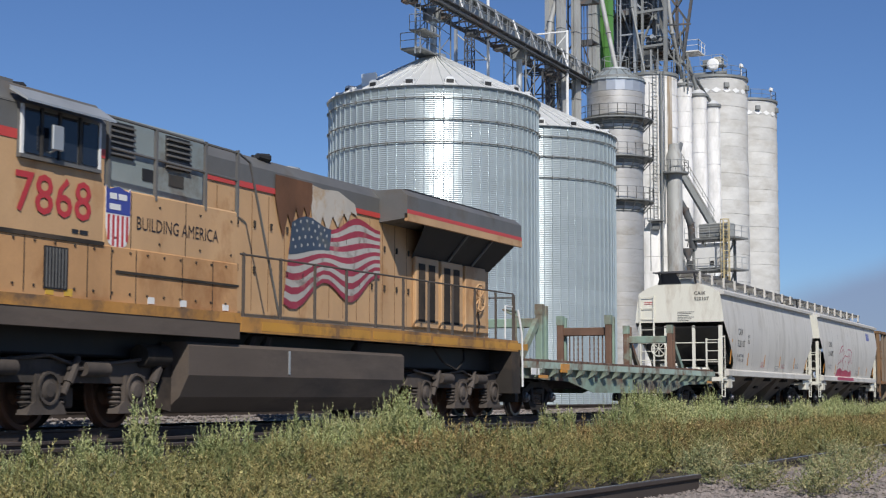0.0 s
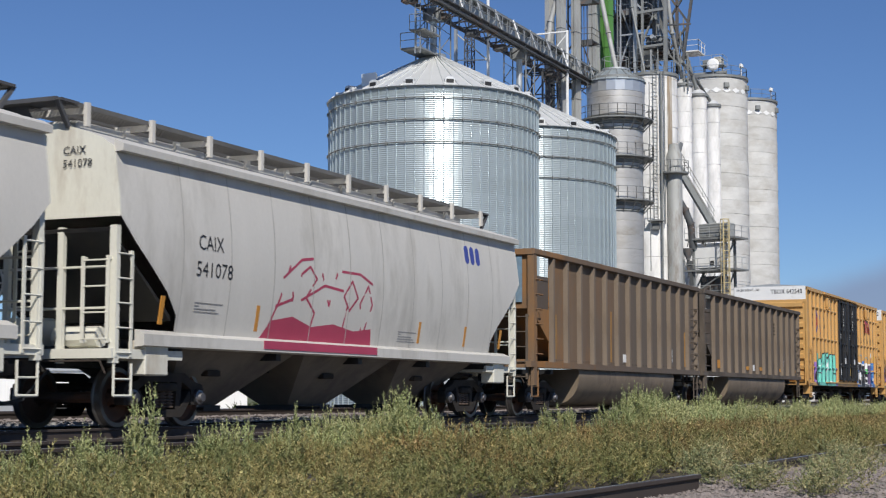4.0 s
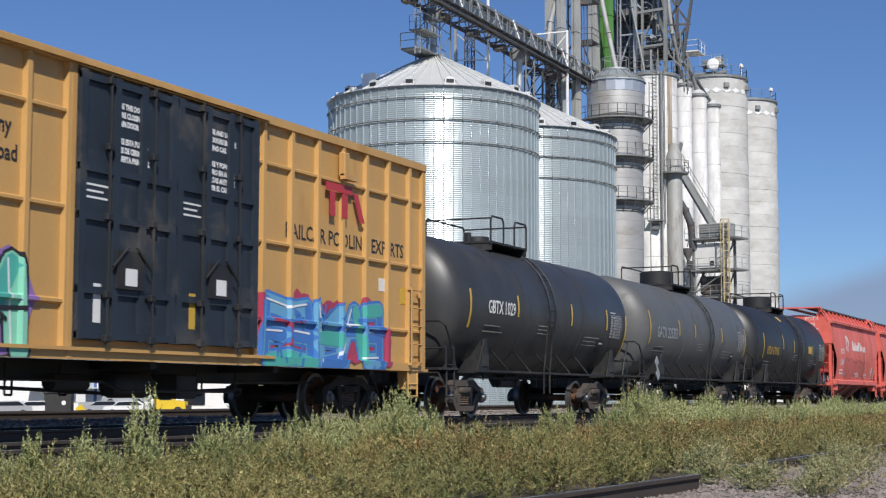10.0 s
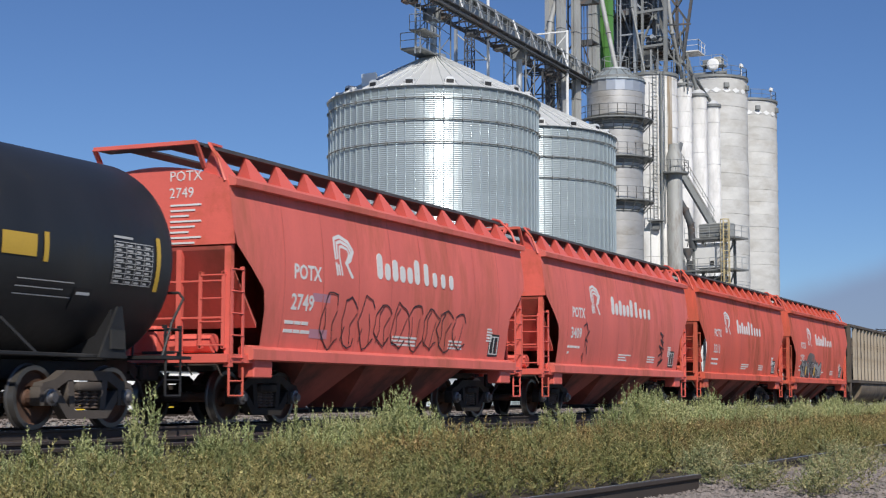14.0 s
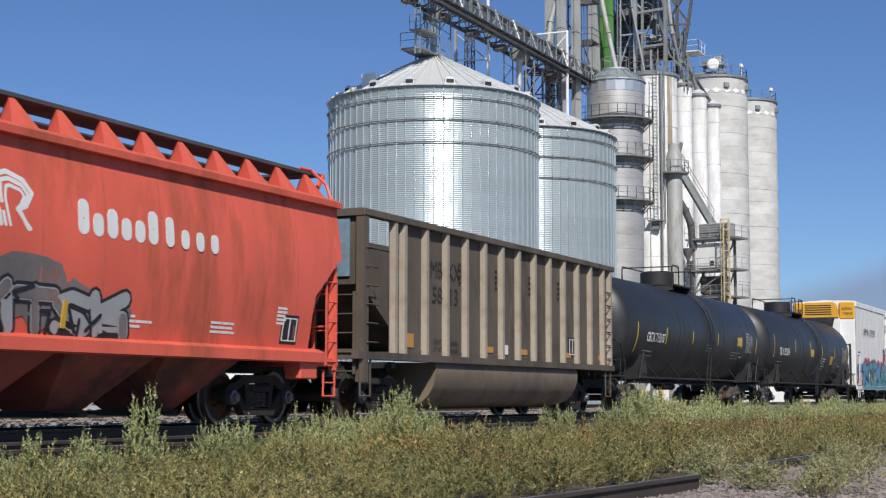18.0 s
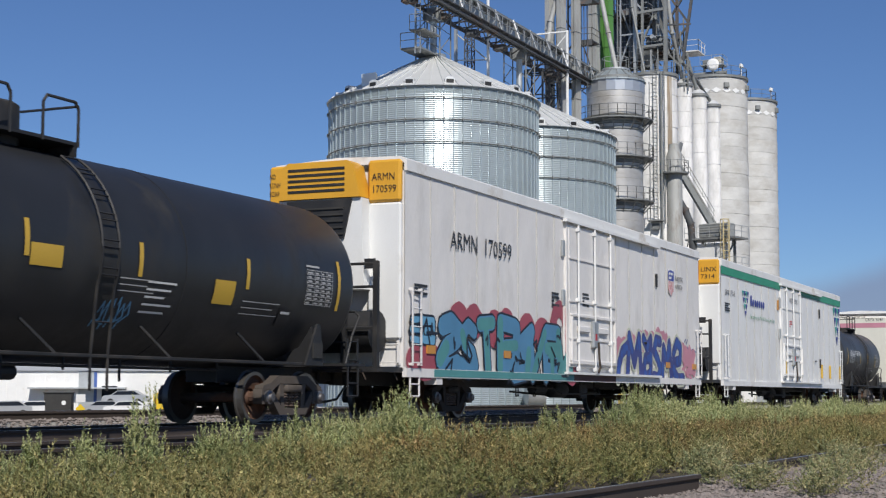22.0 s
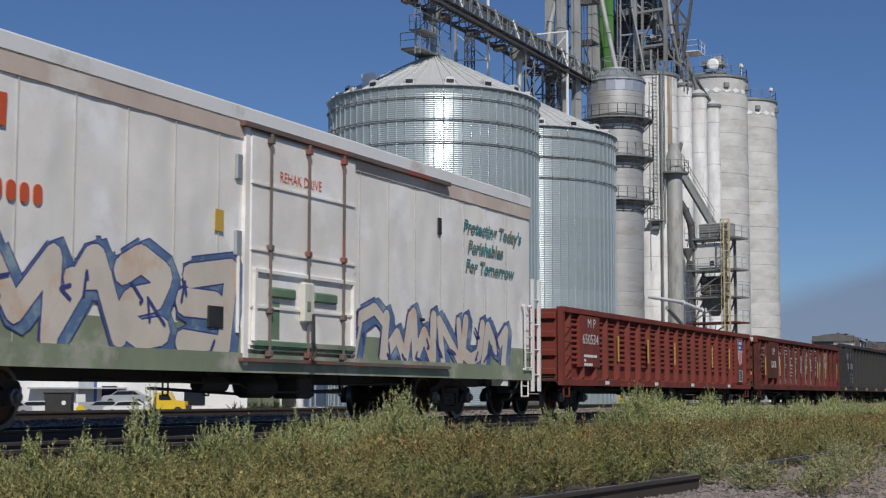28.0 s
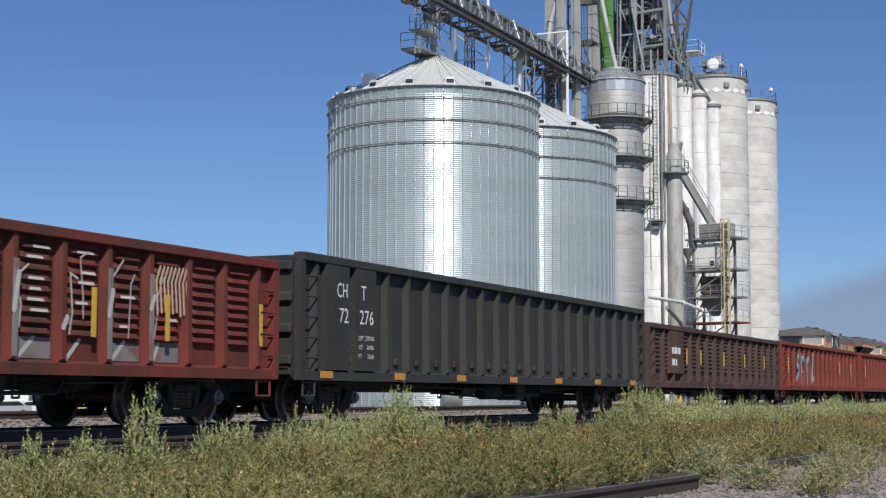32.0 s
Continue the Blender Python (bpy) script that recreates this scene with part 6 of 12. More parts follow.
M_ROOF0 = mat("pale shed roof", (0.60, 0.61, 0.60), 0.5, metal=0.3, vary=0.05)
sh = shed(138, 95, -62, 62, 24, 4.6, "long white metal shed behind the tracks")
dr = part("roller_door", Form().box(-26.0, -21.0, -0.08, 0.05, 0, 2.9), M_BLACK, sh, "dark open roller door")
part("door_frame", Form().box(-26.3, -26.0, -0.12, 0.05, 0, 3.1).box(-21.0, -20.7, -0.12, 0.05, 0, 3.1).box(-26.3, -20.7, -0.12, 0.05, 2.9, 3.1), M_GALVD, sh)
part("window", Form().box(2.0, 4.2, -0.08, 0.05, 1.0, 2.4), M_GLASS, sh)
part("window", Form().box(-12.0, -9.6, -0.08, 0.05, 1.0, 2.2), M_GLASS, sh)
part("canopy", Form().box(-14, -4, -1.6, 0, 2.7, 2.85), M_GALVD, sh)


def parked_car(x, y, turn, paint_, label, name="parked_car"):
    c = thing(name, pose(x, y, LOW, 0, 0, turn), label, "car", "parked cars")
    prof = [(-2.25, 0.35), (-2.3, 0.75), (-2.1, 0.95), (-1.4, 1.02), (-0.75, 1.45), (1.0, 1.50), (1.75, 1.05), (2.25, 0.95), (2.3, 0.4)]
    part("body", Form().prism(prof, -0.88, 0.88, "y"), paint_, c)
    part("side_window", Form().prism([(-1.25, 1.02), (-0.72, 1.38), (0.95, 1.42), (1.55, 1.05)], -0.90, 0.90, "y"), M_GLASS, c)
    for sx in (-1.4, 1.4):
        for sy in (-0.85, 0.85):
            w = part("wheel", Form().lathe([(0, sy - 0.11), (0.2, sy - 0.11), (0.33, sy - 0.09), (0.33, sy + 0.09), (0.2, sy + 0.11), (0, sy + 0.11)], 16, "y", (sx, 0, 0.33)), M_BLACK, c)
    part("bumper", Form().bevelled(-2.36, -2.2, -0.85, 0.85, 0.35, 0.6, 0.04).bevelled(2.2, 2.36, -0.85, 0.85, 0.35, 0.6, 0.04), M_GALVD, c)
    return c


M_CARW = mat("white car paint", (0.78, 0.78, 0.78), 0.25, vary=0.02, bump=0)
M_CARS = mat("silver car paint", (0.50, 0.51, 0.52), 0.3, metal=0.4, vary=0.02, bump=0)
parked_car(118.5, 99.6, -40, M_CARS, "silver parked car on the low lot")
parked_car(121.0, 98.6, -40, M_CARW, "white parked car on the low lot")
parked_car(128.8, 93.1, -60, M_CARW, "white parked car in front of the shed")
parked_car(130.3, 97.0, -60, M_CARS, "grey parked car in front of the shed")
M_TRUCKY = mat("truck yellow paint", (0.75, 0.52, 0.03), 0.4, vary=0.04)
tk = thing("yellow_tow_truck", pose(134.6, 92.3, LOW, 0, 0, -65), "yellow tow truck with a flat bed before the shed", "truck")
part("cab", Form().prism([(-1.0, 0.5), (-1.0, 2.3), (0.3, 2.35), (0.7, 1.55), (1.9, 1.4), (2.0, 0.5)], -1.0, 1.0, "y"), M_TRUCKY, tk)
part("cab_window", Form().prism([(-0.75, 1.55), (-0.75, 2.1), (0.22, 2.12), (0.55, 1.55)], -1.02, 1.02, "y"), M_GLASS, tk)
part("flat_bed", Form().bevelled(-7.4, -1.05, -1.1, 1.1, 0.85, 1.05, 0.02), M_GALVD, tk)
part("bed_frame", Form().box(-7.0, 1.8, -0.5, 0.5, 0.5, 0.85), M_BLACK, tk)
part("headboard", Form().box(-1.3, -1.15, -1.1, 1.1, 1.05, 2.2), M_TRUCKY, tk)
part("bumper", Form().bevelled(2.0, 2.3, -1.0, 1.0, 0.4, 1.0, 0.05), M_GONBLK, tk)
for sx in (-5.6, 1.2):
    for sy in (-0.9, 0.9):
        part("wheel", Form().lathe([(0, sy - 0.12), (0.45, sy - 0.1), (0.45, sy + 0.1), (0, sy + 0.12)], 16, "y", (sx, 0, 0.45)), M_BLACK, tk)
pc = parked_car(134.6 - 4.3 * math.cos(radians(65)), 92.3 + 4.3 * math.sin(radians(65)), -65, M_CARS, "silver car loaded on the tow truck's bed")
pc.matrix_basis = pose(134.6 - 4.3 * math.cos(radians(65)), 92.3 + 4.3 * math.sin(radians(65)), LOW + 1.05, 0, 0, -65)
ki = thing("utility_kiosk", pose(121.8, 96.2, LOW, 0, 0, -62), "dark brown utility kiosk with a white badge", "kiosk")
part("body", Form().bevelled(-1.3, 1.3, 0, 1.5, 0, 2.2, 0.03), M_GONBLK, ki)
part("roof", Form().bevelled(-1.4, 1.4, -0.1, 1.6, 2.2, 2.3, 0.02), M_BLACK, ki)
part("badge", Form().lathe([(0, -0.02), (0.22, -0.02), (0.22, 0.01)], 14, "y", (0.6, 0, 1.3)), M_INKW, ki)
part("wall_panel", Form().box(-9.0, -7.4, -0.10, 0.02, 0, 4.5), M_GALVD, sh)
part("door_post", Form().box(-7.4, -7.1, -0.14, 0.02, 0, 4.5), mat("blue post paint", (0.06, 0.12, 0.35), 0.5), sh)
part("window", Form().box(-6.6, -5.0, -0.08, 0.05, 1.9, 3.0), M_GLASS, sh)
part("window", Form().box(14.0, 15.6, -0.08, 0.05, 0.9, 2.6), M_GLASS, sh)


def sign_post(x, y, z0, h, label):
    s = thing("sign_post", pose(x, y, z0, 0, 0, -35), label, "sign", "signs")
    part("post", Form().rod((0, 0, 0), (0, 0, h), 0.05, 6), M_GALVD, s)
    return s


s = sign_post(105.0, 80.6, LOW, 1.9, "yellow diamond warning sign on a post")
part("plate", Form().prism([(-0.42, 0.9), (0, 0.48), (0.42, 0.9), (0, 1.32)], -0.06, -0.02, "y"), M_TRUCKY, s)
part("notice_board", Form().box(-0.4, 0.4, -0.06, -0.02, 1.45, 2.1), M_INKW, s)
s = sign_post(78.9, 44.0, 0, 5.6, "tall white sign post with upright numerals")
part("plate", Form().box(-0.22, 0.22, -0.08, -0.04, 4.65, 5.6), M_INKW, s)
for k, d in enumerate("174"):
    writing("numeral", d, 0.24, -0.08, 5.32 - 0.30 * k, -0.085, M_INKB, s)
lp = thing("street_lamp", pose(77.6, 43.6, 0, 0, 0, 0), "slim street lamp with a long arm", "street lamp")
part("pole", Form().rod((0, 0, 0), (0, 0, 7.0), 0.09, 8, 0.06), M_GALVD, lp)
part("arm", Form().path([(0, 0, 7.0), (-0.6, 0.4, 7.2), (-1.6, 1.2, 7.25)], 0.04, 6), M_GALVD, lp)
part("lamp_head", Form().bevelled(-2.1, -1.5, 1.05, 1.35, 7.15, 7.3, 0.03), M_GALVD, lp)
bx = thing("switch_cabinet", pose(60.5, 36.4, 0, 0, 0, -20), "green-grey electrical cabinet with a yellow label", "cabinet")
part("body", Form().bevelled(-0.6, 0.6, -0.4, 0.4, 0, 1.55, 0.03), mat("olive cabinet paint", (0.20, 0.22, 0.14), 0.5), bx)
part("label_plate", Form().box(-0.12, 0.15, -0.42, -0.40, 1.0, 1.35), M_TRUCKY, bx)
# white works buildings at the foot of the elevator
for x, y, l, d, hh, t, lab in ((112, 60, 12, 6, 2.9, -75, "low white plant building at the elevator's foot"), (150, 34.2, 9, 5, 3.6, -80, "white loading shed beside the elevator")):
    b = thing("plant_building", pose(x, y, 0, 0, 0, t), lab, "building")
    part("wall", Form().box(-l / 2, l / 2, 0, d, 0, hh), M_SHED, b)
    part("roof", Form().bevelled(-l / 2 - 0.2, l / 2 + 0.2, -0.2, d + 0.2, hh, hh + 0.2, 0.03), M_GALVD, b)
    for k in range(3):
        part("door", Form().box(-l / 2 + 1.0 + k * l / 3.4, -l / 2 + 2.2 + k * l / 3.4, -0.06, 0.05, 0, 2.2), M_GALVD if k % 2 else M_BLACK, b)
for k in range(4):
    bo = thing("bollard", pose(118 + k * 4.4, 38.4 - k * 0.35, 0), "yellow steel bollard by the loading bay", "bollard", "bollards")
    part("post", Form().rod((0, 0, 0), (0, 0, 1.5), 0.22, 12), M_YRAIL, bo)
# machinery at the first bin's foot
for x, y, lab in ((90.5, 40.6, "grey aeration fan housing beside the bin"), (98.0, 37.8, "grey aeration fan housing beside the bin")):
    fn = thing("fan_housing", pose(x, y, 0, 0, 0, 30), lab, "fan", "aeration fans")
    part("drum", Form().lathe([(0, -0.6), (0.9, -0.6), (0.95, -0.5), (0.95, 0.5), (0.9, 0.6), (0, 0.6)], 20, "y", (0, 0, 1.1)), M_GALVD, fn)
    part("duct", Form().prism([(0.3, 0.2), (2.2, 0.1), (2.2, 0.9), (0.3, 2.0)], -0.55, 0.55, "y"), M_GALV, fn)
    part("stand", Form().box(-0.8, 0.8, -0.5, 0.5, 0, 0.3), M_STEELD, fn)

# far smoke haze low over the horizon, painted as a glowing see-through sheet
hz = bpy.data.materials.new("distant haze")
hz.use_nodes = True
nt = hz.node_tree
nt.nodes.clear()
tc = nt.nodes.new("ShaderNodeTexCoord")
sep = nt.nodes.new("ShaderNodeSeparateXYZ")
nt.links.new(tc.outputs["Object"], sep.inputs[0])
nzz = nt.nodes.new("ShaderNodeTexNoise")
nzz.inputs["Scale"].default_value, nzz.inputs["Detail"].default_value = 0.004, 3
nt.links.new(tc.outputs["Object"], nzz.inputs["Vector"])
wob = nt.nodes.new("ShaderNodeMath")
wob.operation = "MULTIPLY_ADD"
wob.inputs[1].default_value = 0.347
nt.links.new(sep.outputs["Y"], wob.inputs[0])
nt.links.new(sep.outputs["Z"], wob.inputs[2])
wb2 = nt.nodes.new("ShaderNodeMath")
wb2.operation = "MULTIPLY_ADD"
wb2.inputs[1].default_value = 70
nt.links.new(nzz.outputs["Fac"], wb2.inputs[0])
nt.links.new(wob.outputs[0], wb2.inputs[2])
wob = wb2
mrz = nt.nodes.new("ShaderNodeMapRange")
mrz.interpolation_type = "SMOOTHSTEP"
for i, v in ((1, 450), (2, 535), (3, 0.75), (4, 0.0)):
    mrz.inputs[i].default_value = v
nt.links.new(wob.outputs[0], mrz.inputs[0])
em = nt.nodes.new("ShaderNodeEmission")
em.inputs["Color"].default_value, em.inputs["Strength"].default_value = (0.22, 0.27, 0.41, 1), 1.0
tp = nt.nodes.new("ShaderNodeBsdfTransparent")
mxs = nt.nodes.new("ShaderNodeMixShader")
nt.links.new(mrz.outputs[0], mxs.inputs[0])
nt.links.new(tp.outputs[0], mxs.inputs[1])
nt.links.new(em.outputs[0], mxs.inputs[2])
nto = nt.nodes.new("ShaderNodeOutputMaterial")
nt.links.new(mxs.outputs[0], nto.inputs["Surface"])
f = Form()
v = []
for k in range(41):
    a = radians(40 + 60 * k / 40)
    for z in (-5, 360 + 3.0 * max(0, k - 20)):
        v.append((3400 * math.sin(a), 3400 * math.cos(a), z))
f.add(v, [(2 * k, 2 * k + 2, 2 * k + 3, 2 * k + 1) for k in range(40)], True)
hzo = tagged(part("backdrop", f, hz), "glowing sheet painted as low grey smoke haze on the horizon", "haze", kind="structure")
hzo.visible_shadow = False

# ---- grain elevator ----
def grain_bin(cx, cy, dia, eave, label, rings, nstiff=72):
    r = dia / 2
    b = thing("grain_bin", pose(cx, cy, 0), label, "grain bin", "grain bins")
    # wall sheets in rings, corrugated, each a little different
    sheet_h = 1.12
    k = 0
    z = 0.0
    while z < eave - 0.3:
        zz = min(eave, z + sheet_h)
        prof, q = [], 8
        for i in range(q * 2 + 1):
            prof.append((r + (0.014 if i % 2 else -0.008), z + (zz - z) * i / (q * 2)))
        part("wall_ring", Form().lathe(prof, 144, smooth=False), M_GALV, b)
        z, k = zz, k + 1
    st = Form().prism([(-0.035, -0.02), (-0.025, 0.06), (0.025, 0.06), (0.035, -0.02)], 0.2, eave, "z").mesh("stiffener", M_GALV)
    for k in range(nstiff):
        a = 2 * math.pi * k / nstiff
        part("stiffener", st, None, b).matrix_basis = Matrix.Rotation(a, 4, "Z") @ pose(0, r + 0.02, 0)
    for z in rings:
        ring = part("wind_ring", Form().lathe([(r + 0.11, z - 0.04), (r + 0.17, z), (r + 0.11, z + 0.05)], 96), M_STEELD, b, "tubular wind ring")
        br = Form().box(-0.04, 0.04, 0.0, 0.19, -0.12, 0.10).mesh("bracket", M_STEELD)
        for k in range(0, nstiff, 2):
            part("bracket", br, None, ring).matrix_basis = Matrix.Rotation(2 * math.pi * k / nstiff, 4, "Z") @ pose(0, r, z)
    rise = r * 0.46
    part("eave", Form().lathe([(r + 0.02, eave - 0.05), (r + 0.22, eave), (r + 0.02, eave + 0.08)], 96), M_GALVD, b)
    part("roof", Form().lathe([(r + 0.2, eave), (0.7, eave + rise)], 48, smooth=False), M_ROOF, b, "conical galvanised steel roof sheets")
    ribm = Form().beam((0, r + 0.15, eave + 0.04), (0, 0.75, eave + rise + 0.04), 0.07, 0.13).mesh("roof_rib", M_ROOF)
    for k in range(48):
        part("roof_rib", ribm, None, b).matrix_basis = Matrix.Rotation(2 * math.pi * k / 48, 4, "Z")
    part("peak_collar", Form().lathe([(0.9, eave + rise - 0.1), (0.9, eave + rise + 0.25), (0.0, eave + rise + 0.3)], 24), M_GALVD, b)
    # hooded roof vents near the eave
    vent = Form().prism([(-0.30, -0.15), (0.30, -0.15), (0.34, 0.28), (0.18, 0.42), (-0.18, 0.42), (-0.34, 0.28)], -0.02, 0.55, "y").mesh("roof_vent", M_ROOF)
    mouth = Form().box(-0.26, 0.26, 0.55, 0.57, -0.05, 0.25).mesh("vent_mouth", M_BLACK)
    for k in range(16):
        v_ = part("roof_vent", vent, None, b)
        v_.matrix_basis = Matrix.Rotation(2 * math.pi * (k + 0.5) / 16, 4, "Z") @ pose(0, r - 0.95, eave + 0.30)
        part("vent_mouth", mouth, None, v_)
    hat = Form().prism([(-0.5, -0.1), (0.5, -0.1), (0.5, 0.75), (-0.5, 0.9)], -0.45, 0.45)
    part("roof_hatch", hat, M_ROOF, b).matrix_basis = pose(-5.9, 2.2, eave + 0.55, 0, 0, 20)
    return b


M_ROOF = mat("weathered galvanised roof", (0.68, 0.69, 0.68), 0.42, metal=0.25, vary=0.05, grain=0.02, bump=0.02)
grain_bin(101.1, 46.8, 15.05, 21.8, "tall corrugated galvanised steel grain bin beside the conveyor", (21.0, 19.5, 17.95))
grain_bin(115.9, 45.9, 15.05, 21.35, "second corrugated galvanised grain bin behind the first", (20.55, 19.0, 17.4))


def silo(cx, cy, dia, top, material, label, name="silo", band=1.55):
    """A shaft poured in lifts, each lift a part with its own joint line."""
    s = thing(name, pose(cx, cy, 0), label, "silo")
    r = dia / 2
    z, k = 0.0, 0
    while z < top - 0.02:
        zz = min(top, z + band)
        rr = r + (0.018 * math.sin(k * 2.3) if name == "silo" else 0)
        lift = Form().lathe([(rr - 0.022, z), (rr, z + 0.02), (rr + 0.012, (z + zz) / 2), (rr, zz - 0.012), (rr - 0.022, zz)], 40)
        part("shaft_lift", lift, material, s)
        z, k = zz, k + 1
    cap = part("roof_slab", Form().lathe([(r, top - 0.05), (r + 0.16, top), (r + 0.16, top + 0.28), (0, top + 0.33)], 40), M_STEELD, s)
    return s, r, top


def guard_rail(name, pts, parent, material, h=1.07, loop=False):
    """Posts, top rail and mid rail along a line of points."""
    f = Form()
    seq = list(pts) + ([pts[0]] if loop else [])
    for a, b in zip(seq, seq[1:]):
        a, b = Vector(a), Vector(b)
        up = Vector((0, 0, h))
        f.rod(a + up, b + up, 0.035, 4, caps=False)
        f.rod(a + up * 0.5, b + up * 0.5, 0.03, 4, caps=False)
        n = max(1, round((b - a).length / 1.5))
        for k in range(n + 1):
            p = a + (b - a) * k / n
            f.rod(p, p + up, 0.03, 4, caps=False)
    return part(name, f, material, parent)


def ring_walk(s, r, z, w, material, a0=0, a1=2 * math.pi, braces=14):
    deck = part("walkway", Form().lathe([(r, z), (r + w, z), (r + w, z - 0.12), (r, z - 0.12), (r, z)], 30, a0=a0, a1=a1, smooth=False), material, s)
    n = 18
    pts = [((r + w) * math.cos(a0 + (a1 - a0) * k / n), (r + w) * math.sin(a0 + (a1 - a0) * k / n), z) for k in range(n + 1)]
    guard_rail("guard_rail", pts, deck, M_STEELD)
    f = Form()
    for k in range(braces):
        a = a0 + (a1 - a0) * (k + 0.5) / braces
        f.rod((r * math.cos(a), r * math.sin(a), z - 1.1), ((r + w) * math.cos(a), (r + w) * math.sin(a), z - 0.1), 0.05, 4)
    f.lathe([(r + 0.02, z - 0.55), (r + 0.16, z - 0.5), (r + 0.16, z - 0.3), (r + 0.02, z - 0.25)], 30)
    f.lathe([(r + 0.02, z - 1.05), (r + 0.12, z - 1.0), (r + 0.12, z - 0.85), (r + 0.02, z - 0.8)], 30)
    part("brace", f, material, deck)


M_COLUMN = mat("dull galvanised column", (0.52, 0.505, 0.48), 0.45, metal=0.45, vary=0.12, size=1.6, stain=(0.33, 0.31, 0.28), stain_amount=0.3, stain_size=0.35, stretch=(0.5, 0.5, 1.5), bump=0.35)
M_BRIGHT = mat("bright white paint", (0.86, 0.86, 0.84), 0.6, vary=0.03)
M_ROOFG = mat("grey weathered roof panels", (0.30, 0.34, 0.36), 0.5, metal=0.3, vary=0.12, grain=0.05, bump=0.03)
M_DRUM = mat("bright galvanised drum", (0.58, 0.60, 0.62), 0.36, metal=0.6, vary=0.08, size=1.2, bump=0.25)
s, r, top = silo(131.9, 43.1, 4.75, 28.9, M_COLUMN, "tall smooth galvanised steel dryer column with ring walkways", "steel_column", 1.25)
part("roof", Form().lathe([(r + 0.36, top - 0.12), (r + 0.34, top - 0.02), (1.15, top + 1.05), (1.15, top + 1.22), (0, top + 1.3)], 16, smooth=False), M_ROOFG, s, "faceted grey conical roof")
seam = Form().beam((0, r + 0.34, top + 0.0), (0, 1.15, top + 1.06), 0.07, 0.09).mesh("roof_seam", M_STEELD)
for k in range(16):
    part("roof_seam", seam, None, s).matrix_basis = Matrix.Rotation(2 * math.pi * k / 16 - math.pi / 2, 4, "Z")
part("roof_collar", Form().lathe([(1.3, top + 1.05), (1.3, top + 1.2)], 20).path([(1.2 * math.cos(k * 0.524), 1.2 * math.sin(k * 0.524), top + 2.2) for k in range(13)], 0.03, 4), M_GALVD, s)
f = Form()
for k in range(10):
    f.rod((1.2 * math.cos(k * 0.628), 1.2 * math.sin(k * 0.628), top + 1.1), (1.2 * math.cos(k * 0.628), 1.2 * math.sin(k * 0.628), top + 2.2), 0.035, 4)
part("roof_rail", f, M_STEELD, s)
part("upper_band", Form().lathe([(r + 0.20, top - 1.15), (r + 0.24, top - 1.1), (r + 0.24, top - 0.12), (r + 0.2, top - 0.05)], 20, smooth=False), M_DRUM, s, "bright galvanised top band")
part("upper_drum", Form().lathe([(r + 0.02, 25.6), (r + 0.20, 25.7), (r + 0.20, top - 1.1), (r + 0.02, top - 1.0)], 40), M_COLUMN, s)
for z in (26.6, 27.3):
    part("drum_seam", Form().lathe([(r + 0.2, z - 0.03), (r + 0.225, z), (r + 0.2, z + 0.03)], 40), M_COLUMN, s)
for z in (25.4, 21.95, 18.1):
    ring_walk(s, r, z, 0.95, M_STEELD, radians(130), radians(385))
part("ladder", Form().path([(1.2, -2.75, 12), (1.2, -2.75, 29)], 0.05, 4).path([(1.7, -2.6, 12), (1.7, -2.6, 29)], 0.05, 4), M_STEELD, s)

M_STREAK = mat("rust-stained whitewash", (0.34, 0.27, 0.19), 0.75, vary=0.25, stain=(0.62, 0.60, 0.56), stain_amount=0.35, stain_size=1.2, stretch=(2, 2, 0.12))
s, r, top = silo(143.0, 43.0, 4.7, 31.3, M_CONCB, "whitewashed concrete silo with rust streaks beside the steel column")
n = 16
guard_rail("guard_rail", [(r * math.cos(2 * math.pi * k / n), r * math.sin(2 * math.pi * k / n), top + 0.3) for k in range(n)], s, M_STEELD, loop=True)
lad = Form()
for y in (-0.75, -1.15):
    lad.rod((-2.4, y, 17.4), (-2.4, y, 32.6), 0.03, 4)
for k in range(44):
    lad.rod((-2.4, -0.75, 17.6 + k * 0.34), (-2.4, -1.15, 17.6 + k * 0.34), 0.025, 4)
for k in range(11):
    lad.lathe([(0.34, 18.6 + k * 1.3), (0.35, 18.62 + k * 1.3), (0.34, 18.64 + k * 1.3)], 10, "z", (-2.65, -0.95, 0))
part("caged_ladder", lad, M_STEELD, s)
part("ladder_landing", Form().box(-3.1, -2.1, -1.6, -0.3, 17.2, 17.35).box(-2.7, -2.3, -1.3, -0.6, 16.5, 17.0).path([(-3.1, -0.3, 17.3), (-3.1, -0.3, 18.4), (-3.1, -1.6, 18.4), (-3.1, -1.6, 17.3)], 0.04, 4), M_STEELD, s)
part("down_pipe", Form().rod((-2.3, -1.5, 3), (-2.3, -1.5, 31.5), 0.10, 8).rod((-2.1, -1.75, 17), (-2.1, -1.75, 32), 0.06, 6), M_STEELD, s)
streak = Form().lathe([(r + 0.035, 22.0), (r + 0.035, 31.2)], 8, a0=radians(232), a1=radians(246))
part("rust_streak", streak, M_STREAK, s, "brown rust stain running down the wall")
part("spout_pipe", Form().lathe([(0.72, 0.5), (0.72, 23.6), (0.5, 24.2), (0.5, 24.6)], 20, "z", (-1.35, -2.45, 0)), M_DUCT, s, "wide dull grey spout pipe")
ring = part("pipe_platform", Form().lathe([(0.72, 21.9), (1.35, 21.9), (1.35, 21.75), (0.72, 21.7)], 14, "z", (-1.35, -2.45, 0), smooth=False), M_STEELD, s)
